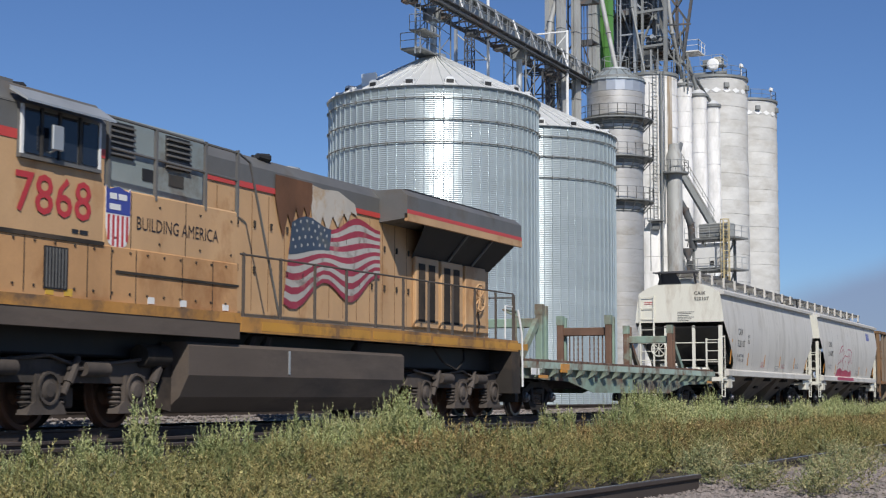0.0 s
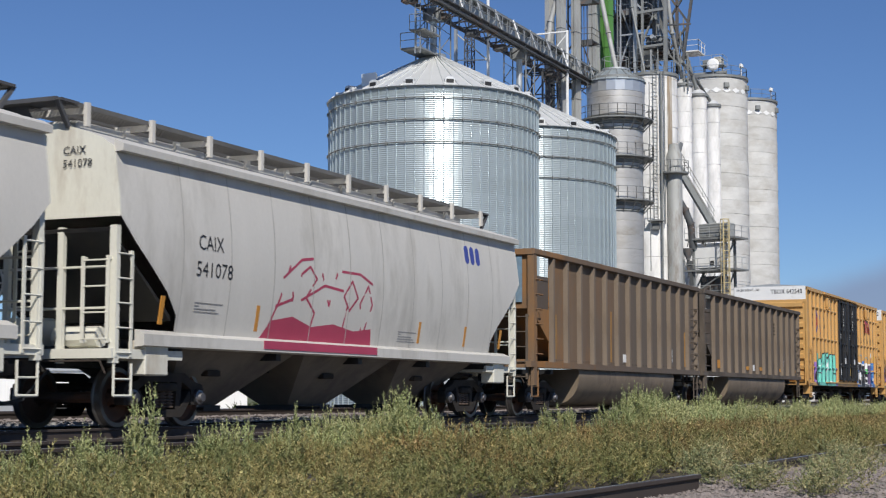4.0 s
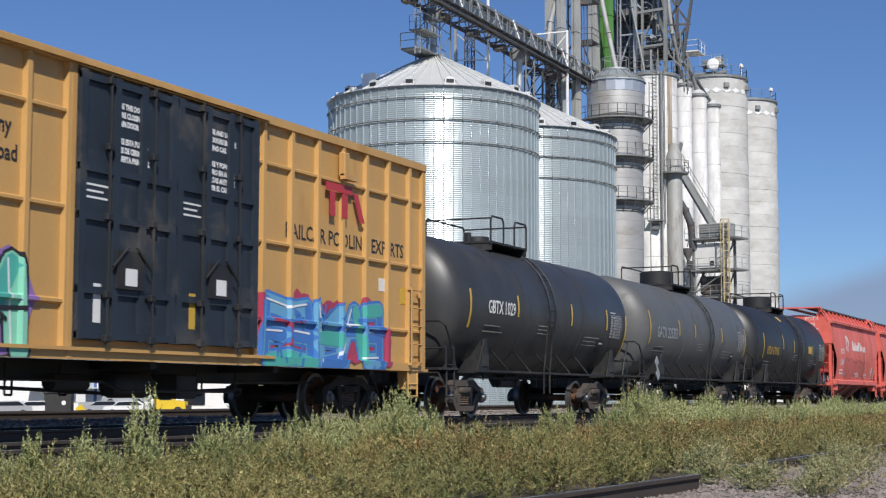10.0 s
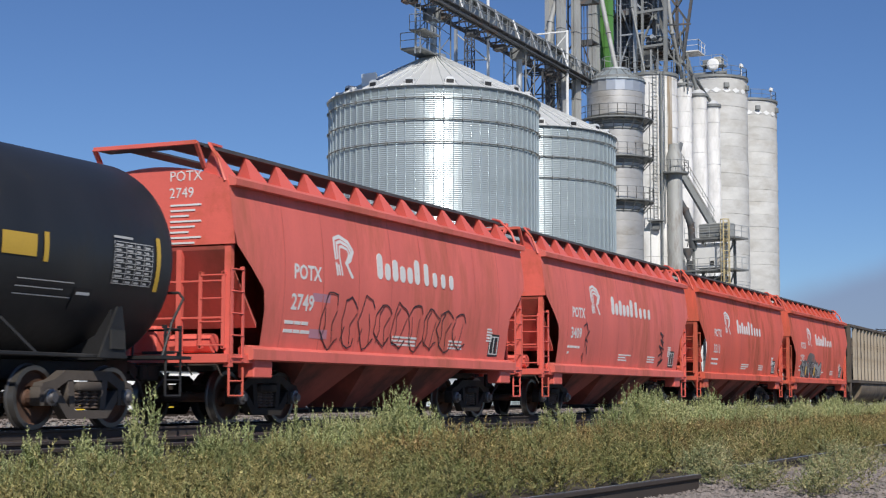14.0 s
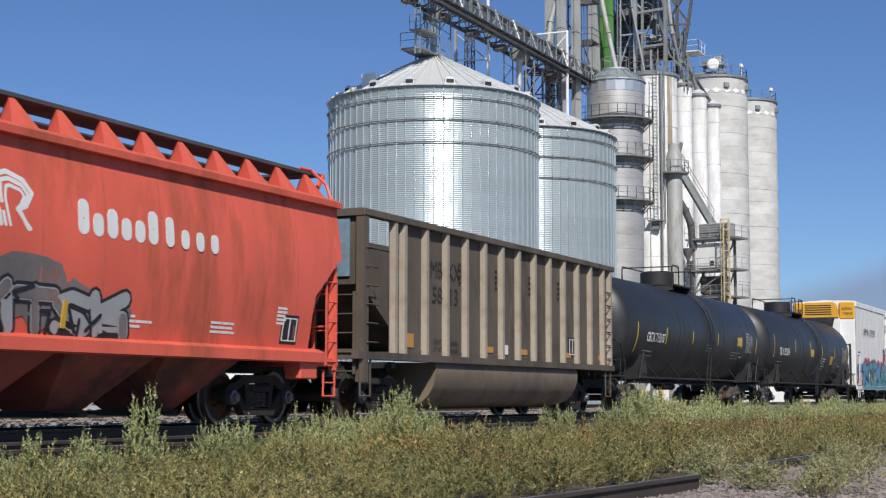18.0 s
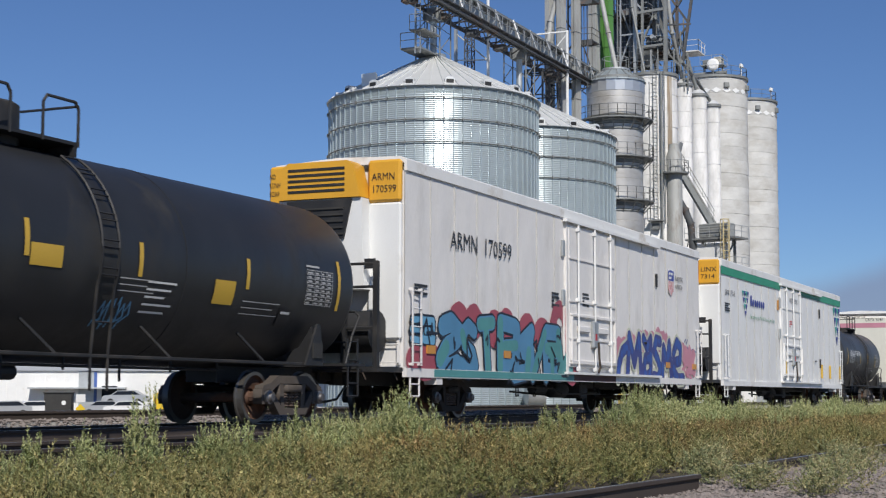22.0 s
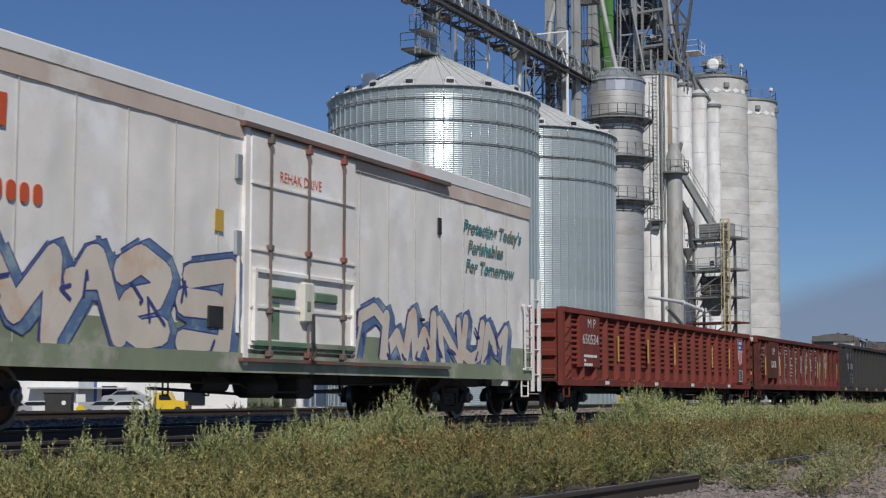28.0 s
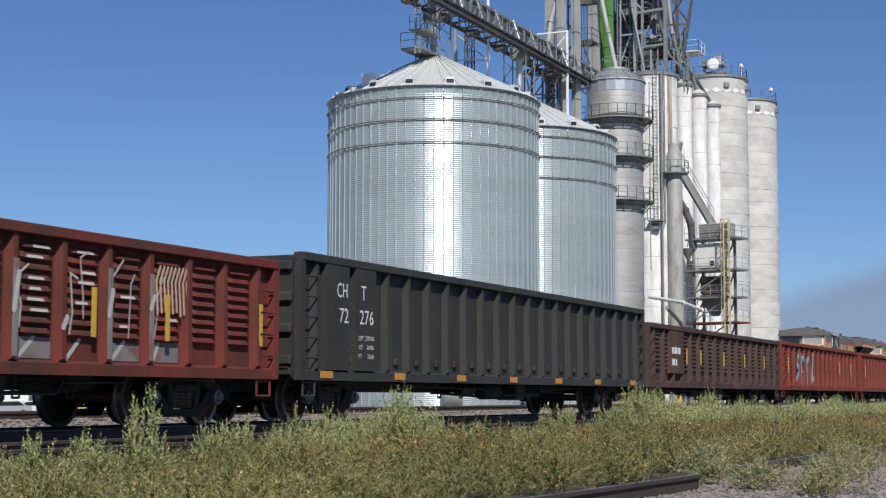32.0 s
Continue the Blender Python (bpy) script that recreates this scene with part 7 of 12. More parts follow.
guard_rail("guard_rail", [(-1.35 + 1.35 * math.cos(k * 0.524), -2.45 + 1.35 * math.sin(k * 0.524), 21.9) for k in range(5, 12)], ring, M_STEELD)

for x, y, d, t in ((151.8, 42.4, 1.62, 32.1), (159.2, 42.9, 1.75, 32.4), (167.7, 43.6, 1.65, 32.8)):
    s, r, top = silo(x, y, d, t, M_CONCB, "slim white painted concrete shaft beside the silos")
    part("cap", Form().lathe([(r + 0.12, top + 0.2), (r * 0.5, top + 0.75), (0, top + 0.8)], 20, smooth=False), M_ROOF, s)

for x in (177.2, 192.7):
    s, r, top = silo(x, 45.8, 7.6, 37.5, M_CONC, "white concrete silo with pour lines and diamond frieze")
    dm = Form().add([(-0.54, -0.02, 0), (0, -0.03, -0.32), (0.54, -0.02, 0), (0, -0.03, 0.32), (0, 0.05, 0)], [(0, 1, 2, 3), (0, 4, 1), (1, 4, 2), (2, 4, 3), (3, 4, 0)]).mesh("diamond", M_BRIGHT)
    nd = 20
    for k in range(nd):
        part("diamond", dm, None, s).matrix_basis = Matrix.Rotation(2 * math.pi * k / nd, 4, "Z") @ pose(0, -r - 0.02, top - 1.55)
    guard_rail("guard_rail", [(r * math.cos(2 * math.pi * k / 16), r * math.sin(2 * math.pi * k / 16), top + 0.3) for k in range(16)], s, M_STEELD, loop=True)
    for a in (20, 65, -30):
        part("vent_hood", Form().bevelled(-0.3, 0.3, -0.35, 0.0, -0.6, 0.0, 0.05), M_STEELD, s).matrix_basis = Matrix.Rotation(radians(a - 25), 4, "Z") @ pose(0, -r, top - 0.7)
    part("antenna", Form().rod((r * 0.2, -r * 0.8, top + 0.3), (r * 0.2, -r * 0.8, top + 2.2), 0.05, 5).lathe([(0.0, 0), (0.25, 0.1), (0.25, 0.5), (0, 0.6)], 8, "z", (r * 0.2, -r * 0.8, top + 1.6)), M_WHITE, s)
dish = thing("dish_antenna", pose(175.5, 45.46, 37.82), "round white dish antenna on the silo roof", "antenna")
part("mast", Form().rod((0, 0, 0), (0, 0, 1.4), 0.08, 6), M_STEELD, dish)
part("reflector", Form().lathe([(0, -0.15), (0.5, -0.12), (0.72, 0.05), (0.72, 0.2), (0, 0.25)], 20, "x", (-0.2, 0, 1.5)), M_BRIGHT, dish)


# ---- headhouse tower: lattice legs, bucket elevators and spouts ----
def lattice(name, x, y, wx, wy, z0, z1, parent, material, step=3.0, bar=0.14):
    """A braced steel tower of four legs: each leg and each brace set by storey."""
    for sx in (-1, 1):
        for sy in (-1, 1):
            part("leg", Form().beam((x + sx * wx / 2, y + sy * wy / 2, z0), (x + sx * wx / 2, y + sy * wy / 2, z1), bar * 1.4, bar * 1.4), material, parent)
    z = z0
    flip = 1
    while z < z1 - 0.1:
        zz = min(z1, z + step)
        for sy in (-1, 1):
            yy = y + sy * wy / 2
            part("girt", Form().beam((x - wx / 2, yy, zz), (x + wx / 2, yy, zz), bar, bar), material, parent)
            part("brace", Form().beam((x - wx / 2 * flip, yy, z), (x + wx / 2 * flip, yy, zz), bar * 0.8, bar * 0.8), material, parent)
        for sx in (-1, 1):
            xx = x + sx * wx / 2
            part("girt", Form().beam((xx, y - wy / 2, zz), (xx, y + wy / 2, zz), bar, bar), material, parent)
            part("brace", Form().beam((xx, y - wy / 2 * flip, z), (xx, y + wy / 2 * flip, zz), bar * 0.8, bar * 0.8), material, parent)
        z, flip = zz, -flip


tower = thing("headhouse_tower", pose(0, 0, 0), "braced steel headhouse tower above the silos", "steel tower")
# grimy steel whose dark tone also carries the shade on inner and under members
M_TDARK = mat("grimy tower steel darkened for shade", (0.10, 0.105, 0.11), 0.6, metal=0.2, vary=0.25, stain=(0.17, 0.11, 0.08), stain_amount=0.3)
# legs: from, to, width
for a, b, w, m in (((145, 46.71, 47), (145, 46.83, 33.2), 0.13, M_GALVD), ((145, 45.26, 47), (145, 45.32, 31.5), 0.32, M_GALVD), ((146, 44.75, 47), (146, 44.94, 31.5), 0.24, M_STEELD),
                   ((146, 42.39, 47), (146, 42.57, 31.5), 0.34, M_STEELD), ((153, 45.56, 48), (153, 45.76, 31), 0.26, M_TDARK), ((153, 43.28, 48), (153, 43.39, 31), 0.28, M_TDARK),
                   ((150, 40.2, 45.5), (150, 41.92, 34.4), 0.26, M_TDARK), ((150, 49.2, 47), (150, 49.2, 31), 0.26, M_TDARK)):
    part("leg", Form().beam(a, b, w, w), m, tower)
# girts and braces
for a, b, w, m in (((146, 45.8, 38.7), (146, 42.27, 38.9), 0.26, M_STEELD), ((145, 46.91, 36.37), (145, 44.47, 36.42), 0.14, M_GALVD), ((146, 45.38, 35.24), (146, 42.72, 35.33), 0.22, M_STEELD), ((146, 42.47, 37.23), (146, 39.97, 37.09), 0.16, M_TDARK)):
    part("girt", Form().beam(a, b, w, w), m, tower)
for a, b, w, m in (((150, 41.59, 41.26), (150, 43.51, 38.44), 0.2, M_TDARK), ((150, 43.47, 41.46), (150, 41.23, 38.1), 0.2, M_TDARK), ((150, 41.41, 37.89), (150, 43.55, 35.43), 0.18, M_TDARK), ((150, 43.52, 37.75), (150, 41.68, 35.26), 0.16, M_TDARK),
                   ((146, 46.48, 40.61), (146, 44.75, 38.99), 0.2, M_GALVD), ((147, 43.96, 38.74), (147, 45.34, 35.56), 0.2, M_STEELD), ((147, 43.96, 38.74), (147, 42.45, 34.49), 0.2, M_STEELD), ((146, 47.15, 33.81), (146, 46.06, 36.67), 0.15, M_GALVD)):
    part("brace", Form().beam(a, b, w, w), m, tower)
for a, b, w, m in (((146, 46.06, 36.67), (146, 47.03, 39.29), 0.15, M_STEELD), ((146, 45.94, 36.66), (146, 45.68, 39.6), 0.12, M_TDARK), ((147, 44.64, 35.15), (147, 45.36, 33.51), 0.14, M_STEELD), ((147, 44.41, 34.9), (147, 43.28, 33.43), 0.14, M_STEELD),
                   ((147, 48.12, 39.52), (147, 47.38, 36.9), 0.14, M_TDARK), ((147, 48.61, 37.72), (147, 47.47, 34.04), 0.12, M_TDARK), ((148, 42.97, 34.97), (148, 41.55, 33.36), 0.16, M_STEELD)):
    part("brace", Form().beam(a, b, w, w), m, tower)
# storey floors with their railings, and dark housings added as backing for the shaded inside
for x0, x1, y0, y1, z in ((146.5, 152.5, 42.6, 45.6, 35.3), (147, 153, 44.6, 49.0, 38.9), (147, 153, 46.0, 49.2, 34.6), (147, 153, 43.2, 49.0, 42.4)):
    fl = part("floor", Form().box(x0, x1, y0, y1, z - 0.14, z), M_TDARK, tower)
    guard_rail("guard_rail", [(x0, y1, z), (x0, y0, z), (x1, y0, z)], fl, M_GALVD)
    for k in range(4):
        part("floor_joist", Form().beam((x0 + (k + 0.5) * (x1 - x0) / 4, y0, z - 0.24), (x0 + (k + 0.5) * (x1 - x0) / 4, y1, z - 0.24), 0.14, 0.2), M_TDARK, tower)
for x0, x1, y0, y1, z0, z1 in ((149.0, 152.0, 47.5, 49.0, 34.7, 38.7), (148.6, 151.0, 46.3, 47.2, 34.7, 37.6), (148.5, 151.0, 44.0, 45.3, 35.4, 37.0), (147.8, 149.4, 43.0, 43.9, 35.4, 36.6), (149.0, 152.0, 46.2, 48.6, 39.0, 42.2), (149.5, 152.0, 44.8, 45.8, 39.0, 41.2)):
    mh = part("machine_housing", Form().bevelled(x0, x1, y0, y1, z0, z1, 0.1), M_TDARK, tower, "grimy machine housing, added as dark backing")
    part("housing_rib", Form().box(x0 - 0.05, x0, y0, y1, (z0 + z1) / 2 - 0.06, (z0 + z1) / 2 + 0.06).box(x0 - 0.05, x0, (y0 + y1) / 2 - 0.06, (y0 + y1) / 2 + 0.06, z0, z1), M_STEELD, mh)
part("drive_motor", Form().lathe([(0, -0.5), (0.2, -0.5), (0.24, -0.4), (0.24, 0.4), (0.16, 0.5), (0.16, 0.6), (0, 0.6)], 14, "x", (146.4, 43.9, 36.2)), M_GALVD, tower, "pale drive motor")
part("drive_motor", Form().lathe([(0, -0.4), (0.18, -0.4), (0.2, -0.3), (0.2, 0.3), (0, 0.4)], 14, "x", (146.2, 43.0, 35.8)), M_STEELD, tower)
part("hopper", Form().add([(146.6, 44.0, 35.1), (148.4, 44.0, 35.1), (148.4, 45.4, 35.1), (146.6, 45.4, 35.1), (147.3, 44.5, 33.5), (147.7, 44.5, 33.5), (147.7, 44.9, 33.5), (147.3, 44.9, 33.5)],
                          [(0, 1, 5, 4), (1, 2, 6, 5), (2, 3, 7, 6), (3, 0, 4, 7), (4, 5, 6, 7), (0, 3, 2, 1)]), M_STEELD, tower)
for x, y, z0, z1, r in ((146.4, 47.6, 31, 45, 0.09), (147.2, 48.3, 31, 45, 0.13), (146.8, 46.4, 33, 45, 0.07), (148.2, 43.9, 36, 46, 0.12), (146.2, 44.1, 31.5, 35, 0.10), (146.2, 43.4, 31.5, 35.2, 0.08), (147.0, 42.0, 31.6, 35.0, 0.09), (148.0, 41.6, 33.0, 37.0, 0.07)):
    part("conduit", Form().rod((x, y, z0), (x, y, z1), r, 6), M_STEELD if r < 0.1 else M_GALVD, tower)
for x, y, z in ((129.5, 45.3, 36.0), (130.0, 45.5, 32.4)):
    pf = part("service_landing", Form().box(x - 1.0, x + 1.2, y - 1.2, y + 0.6, z - 0.1, z).box(x - 1.0, x - 0.9, y - 1.2, y + 0.6, z - 0.5, z - 0.1), M_TDARK, tower)
    guard_rail("guard_rail", [(x - 1.0, y + 0.6, z), (x - 1.0, y - 1.2, z), (x + 1.2, y - 1.2, z)], pf, M_TDARK)
for y, r in ((47.6, 0.06), (47.0, 0.05), (46.5, 0.09), (45.9, 0.05), (45.0, 0.04), (44.7, 0.06)):
    part("conduit", Form().rod((128.9, y, 28), (128.9, y, 45), r, 5), M_TDARK, tower)
for y0, y1, z0, z1 in ((47.4, 46.0, 30.5, 32.5), (46.0, 47.2, 33.0, 35.0), (46.6, 44.8, 35.5, 37.5), (44.6, 45.6, 30.2, 33.0), (47.3, 46.4, 36.0, 38.6)):
    part("brace", Form().beam((129.3, y0, z0), (129.3, y1, z1), 0.1, 0.1), M_TDARK, tower)
# small side landing and stair behind the slim shafts
ld = part("side_landing", Form().box(151, 153.5, 40.6, 42.2, 35.5, 35.62), M_WHITE, tower, "pale painted landing")
guard_rail("guard_rail", [(151, 42.2, 35.62), (151, 40.6, 35.62), (153.5, 40.6, 35.62)], ld, M_WHITE)
part("landing_post", Form().path([(151, 42.1, 31.5), (151, 42.1, 39)], 0.08, 5).path([(151.0, 41.7, 31.5), (151.0, 41.7, 35.5)], 0.08, 5), M_STEELD, tower)
for k in range(7):
    part("stair_tread", Form().box(150.9, 151.6, 41.75, 42.05, 32.2 + k * 0.5, 32.25 + k * 0.5), M_GALVD, tower)


def bucket_leg(x, y, z1, material, label, w=0.62, gap=1.15, z0=0.0):
    """Twin rectangular casings of a bucket elevator, in flanged lengths."""
    leg = thing("bucket_elevator", pose(x, y, 0), label, "bucket elevator", "bucket elevators")
    for s in (-1, 1):
        z = z0
        while z < z1:
            zz = min(z1, z + 3.0)
            f = Form().box(s * gap / 2 - w / 2, s * gap / 2 + w / 2, -0.4, 0.4, z, zz).box(s * gap / 2 - w / 2 - 0.05, s * gap / 2 + w / 2 + 0.05, -0.45, 0.45, zz - 0.08, zz)
            o = part("casing", f, material, leg)
            o.matrix_basis = pose(0, 0, 0, 0, 0, 75)
            z = zz
    return leg


bucket_leg(135.2, 45.05, 44, M_LEG, "green twin-casing bucket elevator leg", 0.50, 0.62)
bucket_leg(134.2, 45.85, 44, M_DUCT, "galvanised twin-casing bucket elevator leg", 0.34, 0.44)
bucket_leg(126.4, 46.76, 44, M_DUCT, "galvanised twin-casing bucket elevator leg", 0.48, 1.25)
bucket_leg(128.2, 45.5, 44, M_DUCT, "slim galvanised bucket elevator leg", 0.2, 0.28, 24.0)
bucket_leg(149.6, 44.2, 46, M_STEELD, "dull steel bucket elevator leg", 0.4, 0.8, 36.0)


def spout(name, pts, r, material, label):
    t = thing(name, pose(0, 0, 0), label, "grain spout", "grain spouts")
    for a, b in zip(pts, pts[1:]):
        sec = part("pipe", Form().rod(a, b, r, 12), material, t)
        d = (Vector(b) - Vector(a)).normalized()
        part("flange", Form().rod(Vector(b) - d * 0.06, Vector(b) + d * 0.06, r + 0.07, 12), material, sec)
    return t


spout("grain_spout", [(133.6, 45.12, 38.15), (133.0, 44.1, 33.8), (132.5, 43.21, 30.2)], 0.21, M_DUCT, "sloping galvanised grain spout")
spout("grain_spout", [(126.5, 46.7, 35.6), (126.1, 47.1, 33.6), (125.8, 47.3, 31.0)], 0.24, M_DUCT, "bent galvanised grain pipe")
spout("grain_spout", [(130.5, 45.9, 45), (130.5, 45.9, 31)], 0.12, M_DUCT, "slim upright galvanised grain pipe")
spout("grain_spout", [(145.0, 45.9, 46), (144.6, 45.5, 39), (143.9, 44.0, 32.0)], 0.13, M_STEELD, "steel grain spout to the silo roof")
spout("grain_spout", [(147.0, 43.0, 44), (148.6, 42.6, 37), (151.8, 42.5, 32.9)], 0.2, M_DUCT, "steel grain spout to the slim shaft")
spout("grain_spout", [(154.0, 44.2, 40), (158.0, 43.6, 36), (159.0, 43.0, 33.2)], 0.2, M_STEELD, "steel grain spout to the slim shaft")
spout("grain_spout", [(149.3, 41.9, 34.2), (164.0, 44.2, 35.0), (167.5, 43.7, 33.4)], 0.18, M_STEELD, "steel grain spout to the slim shaft")
# square spout with a walkway, and the curved one beneath it
sq = thing("loading_spout", pose(0, 0, 0), "square steel loading spout with a side walkway", "grain spout", "grain spouts")
part("duct", Form().beam((144.2, 41.7, 24.2), (146.5, 38.2, 17.3), 0.62, 0.66), M_STEELD, sq)
part("top_plate", Form().beam((144.2, 41.68, 24.58), (146.5, 38.18, 17.68), 0.7, 0.05), M_DUCT, sq)
part("walkway_rail", Form().rod((144.0, 41.2, 25.3), (146.2, 37.9, 18.6), 0.04, 5).rod((144.0, 41.2, 24.8), (146.2, 37.9, 18.1), 0.03, 5).rod((144.9, 39.9, 22.0), (144.9, 39.9, 22.8), 0.03, 4).rod((145.5, 38.9, 20.0), (145.5, 38.9, 20.8), 0.03, 4).rod((146.1, 38.0, 17.7), (146.1, 38.0, 18.8), 0.03, 4), M_DUCT, sq)
part("head_box", Form().prism([(41.0, 23.6), (42.2, 23.8), (42.2, 25.2), (40.6, 25.2)], 143.8, 145.0, "x"), M_DUCT, sq)
spout("grain_spout", [(144, 41.3, 20.6), (144, 40.9, 19.69), (144.5, 40.35, 18.63), (144.8, 39.9, 17.3), (145.2, 39.85, 15.0)], 0.34, M_TDARK, "curved dark loading spout")
spout("air_pipe", [(126.0, 38.6, 9.25), (137.0, 38.6, 9.35), (142.0, 38.2, 8.9)], 0.16, M_WHITE, "white horizontal air pipe")
spout("air_pipe", [(132.0, 38.6, 8.6), (136.5, 38.6, 7.4), (138.5, 38.6, 5.4), (139.5, 38.6, 3.0), (139.5, 38.6, 0.0)], 0.18, M_STEELD, "curved grey air pipe")

M_CREAMGREY = mat("pale grey-cream paint", (0.50, 0.48, 0.42), 0.6, vary=0.1)
# roof equipment and catwalk round the tower's foot
cat_ = thing("roof_catwalk", pose(0, 0, 0), "steel catwalk with equipment behind the silo tops", "catwalk")
dk = part("deck", Form().box(175.5, 177.5, 44.3, 47.0, 39.3, 39.4), M_GALVD, cat_)
guard_rail("guard_rail", [(175.5, 47.0, 39.4), (175.5, 44.3, 39.4), (177.5, 44.3, 39.4)], dk, M_GALVD)
for y in (44.6, 45.8, 46.8):
    part("post", Form().rod((176.5, y, 37.8), (176.5, y, 39.3), 0.1, 6), M_STEELD, cat_)
part("equipment_box", Form().bevelled(175.8, 177.2, 44.6, 45.5, 39.4, 40.3, 0.06), M_CREAMGREY, cat_, "pale slatted equipment cover")
part("equipment_box", Form().bevelled(175.8, 177.2, 45.9, 46.8, 39.4, 40.0, 0.06), M_STEELD, cat_)
part("conveyor_tube", Form().rod((176, 44.0, 38.4), (176, 48.4, 38.4), 0.22, 10), M_STEELD, cat_)

# ---- conveyor bridge over the bins ----
bridge = thing("conveyor_bridge", pose(0, 0, 0), "galvanised truss conveyor bridge over the grain bins", "conveyor")
X0, X1, YB, WB, ZB, ZT = 88.0, 134.0, 46.3, 1.7, 28.7, 30.5
# the darker steel on lower members paints in the bridge's shaded underside
for y in (YB - WB / 2, YB + WB / 2):
    part("chord", Form().beam((X0, y, ZB), (X1, y, ZB), 0.16, 0.22), M_TDARK, bridge)
    part("chord", Form().beam((X0, y, ZT), (X1, y, ZT), 0.18, 0.22), M_STEELD, bridge)
x = X0
k = 0
while x < X1 - 0.1:
    for y in (YB - WB / 2, YB + WB / 2):
        part("truss_post", Form().beam((x, y, ZB), (x, y, ZT), 0.09, 0.09), M_STEELD, bridge)
        part("truss_diagonal", Form().beam((x, y, ZB if k % 2 else ZT), (x + 1.84, y, ZT if k % 2 else ZB), 0.07, 0.07), M_GALVD, bridge)
    part("cross_beam", Form().beam((x, YB - WB / 2, ZB), (x, YB + WB / 2, ZB), 0.1, 0.1), M_TDARK, bridge)
    part("knee_brace", Form().beam((x, YB - WB / 2 - 0.85, ZB + 0.05), (x, YB - WB / 2 + 0.4, ZB - 0.65), 0.08, 0.08).beam((x, YB - WB / 2 + 0.4, ZB - 0.65), (x + 0.9, YB + 0.3, ZB - 0.1), 0.07, 0.07), M_TDARK, bridge)
    if k % 3 == 1:
        part("hanger_box", Form().bevelled(x + 0.2, x + 1.0, YB - 0.5, YB + 0.5, ZB - 0.55, ZB - 0.1, 0.04), M_TDARK, bridge)
    if k % 2 == 0:
        part("cable_tray", Form().box(x, x + 3.68, YB - WB / 2 - 0.75, YB - WB / 2 - 0.5, ZB - 0.22, ZB - 0.1), M_TDARK, bridge)
    part("top_lacing", Form().beam((x, YB - WB / 2, ZT), (x + 1.84, YB + WB / 2, ZT), 0.08, 0.08), M_STEELD, bridge)
    x, k = x + 1.84, k + 1
part("conveyor_trough", Form().bevelled(X0, X1, YB - 0.45, YB + 0.45, ZB + 0.75, ZB + 1.45, 0.05), M_GALVD, bridge, "closed galvanised conveyor trough")
for k in range(12):
    part("side_bracket", Form().beam((X0 + 2 + k * 3.7, YB - WB / 2 - 0.9, ZB + 0.16), (X0 + 2.7 + k * 3.7, YB - WB / 2 - 0.1, ZB + 1.9), 0.1, 0.1), M_WHITE if k % 3 == 0 else M_GALVD, bridge)
walkd = part("walkway", Form().box(X0, X1, YB - WB / 2 - 0.9, YB - WB / 2 - 0.05, ZB + 0.1, ZB + 0.16), M_TDARK, bridge)
guard_rail("guard_rail", [(X0, YB - WB / 2 - 0.9, ZB + 0.16), (X1, YB - WB / 2 - 0.9, ZB + 0.16)], walkd, M_GALVD)
part("top_cover", Form().prism([(YB - 0.6, ZT + 0.15), (YB, ZT + 0.45), (YB + 0.6, ZT + 0.15)], X0, X1), M_GALVD, bridge)
for xs, ys, zt in ((101.0, 46.8, 25.0), (115.6, 45.9, 24.2)):
    part("drop_spout", Form().rod((xs, ys, zt - 0.6), (xs, ys, ZB + 0.7), 0.25, 14), M_GALVD, bridge)
    for sx in (-1, 1):
        for sy in (-1, 1):
            part("bridge_post", Form().beam((xs + sx * 0.95, ys + sy * 0.95, zt - 0.9), (xs + sx * 0.95, ys + sy * 0.95, ZB), 0.08, 0.08), M_STEELD, bridge)
    f = Form()
    for z in (zt + 0.6, zt + 2.1):
        for q in (-1, 1):
            f.beam((xs - 0.95, ys + q * 0.95, z), (xs + 0.95, ys + q * 0.95, z + 1.4), 0.05, 0.05).beam((xs + q * 0.95, ys - 0.95, z), (xs + q * 0.95, ys + 0.95, z + 1.4), 0.05, 0.05)
    part("cross_brace", f, M_STEELD, bridge)
    part("gate_valve", Form().bevelled(xs - 0.6, xs + 0.6, ys - 0.6, ys + 0.6, ZB - 0.7, ZB + 0.2, 0.06), M_STEELD, bridge)
pl = part("service_platform", Form().box(97.6, 101.0, 46.2, 47.8, 25.3, 25.42), M_STEELD, bridge)
guard_rail("guard_rail", [(97.6, 46.2, 25.42), (97.6, 47.8, 25.42)], pl, M_STEELD)
guard_rail("guard_rail", [(97.6, 46.2, 25.42), (100.2, 46.2, 25.42)], pl, M_STEELD)
pl = part("service_platform", Form().box(97.2, 99.8, 45.7, 46.9, 26.5, 26.6), M_STEELD, bridge)
guard_rail("guard_rail", [(99.8, 45.7, 26.6), (97.2, 45.7, 26.6), (97.2, 46.9, 26.6)], pl, M_GALVD)
lad = Form()
for y in (46.2, 46.6):
    lad.rod((97.5, y, 24.9), (97.5, y, 32), 0.04, 4)
for k in range(22):
    lad.rod((97.5, 46.2, 25 + k * 0.32), (97.5, 46.6, 25 + k * 0.32), 0.025, 4)
part("ladder", lad, M_GALVD, bridge)
lt = thing("lattice_mast", pose(0, 0, 0), "slim braced steel mast under the conveyor bridge", "steel mast", "lattice masts")
lattice("mast", 112.3, 48.85, 0.6, 0.6, 22, 29.5, lt, M_TDARK, 0.9, 0.05)
part("side_leg", Form().beam((110, 49.03, 22), (110, 49.03, 29.6), 0.22, 0.22), M_GALVD, lt)
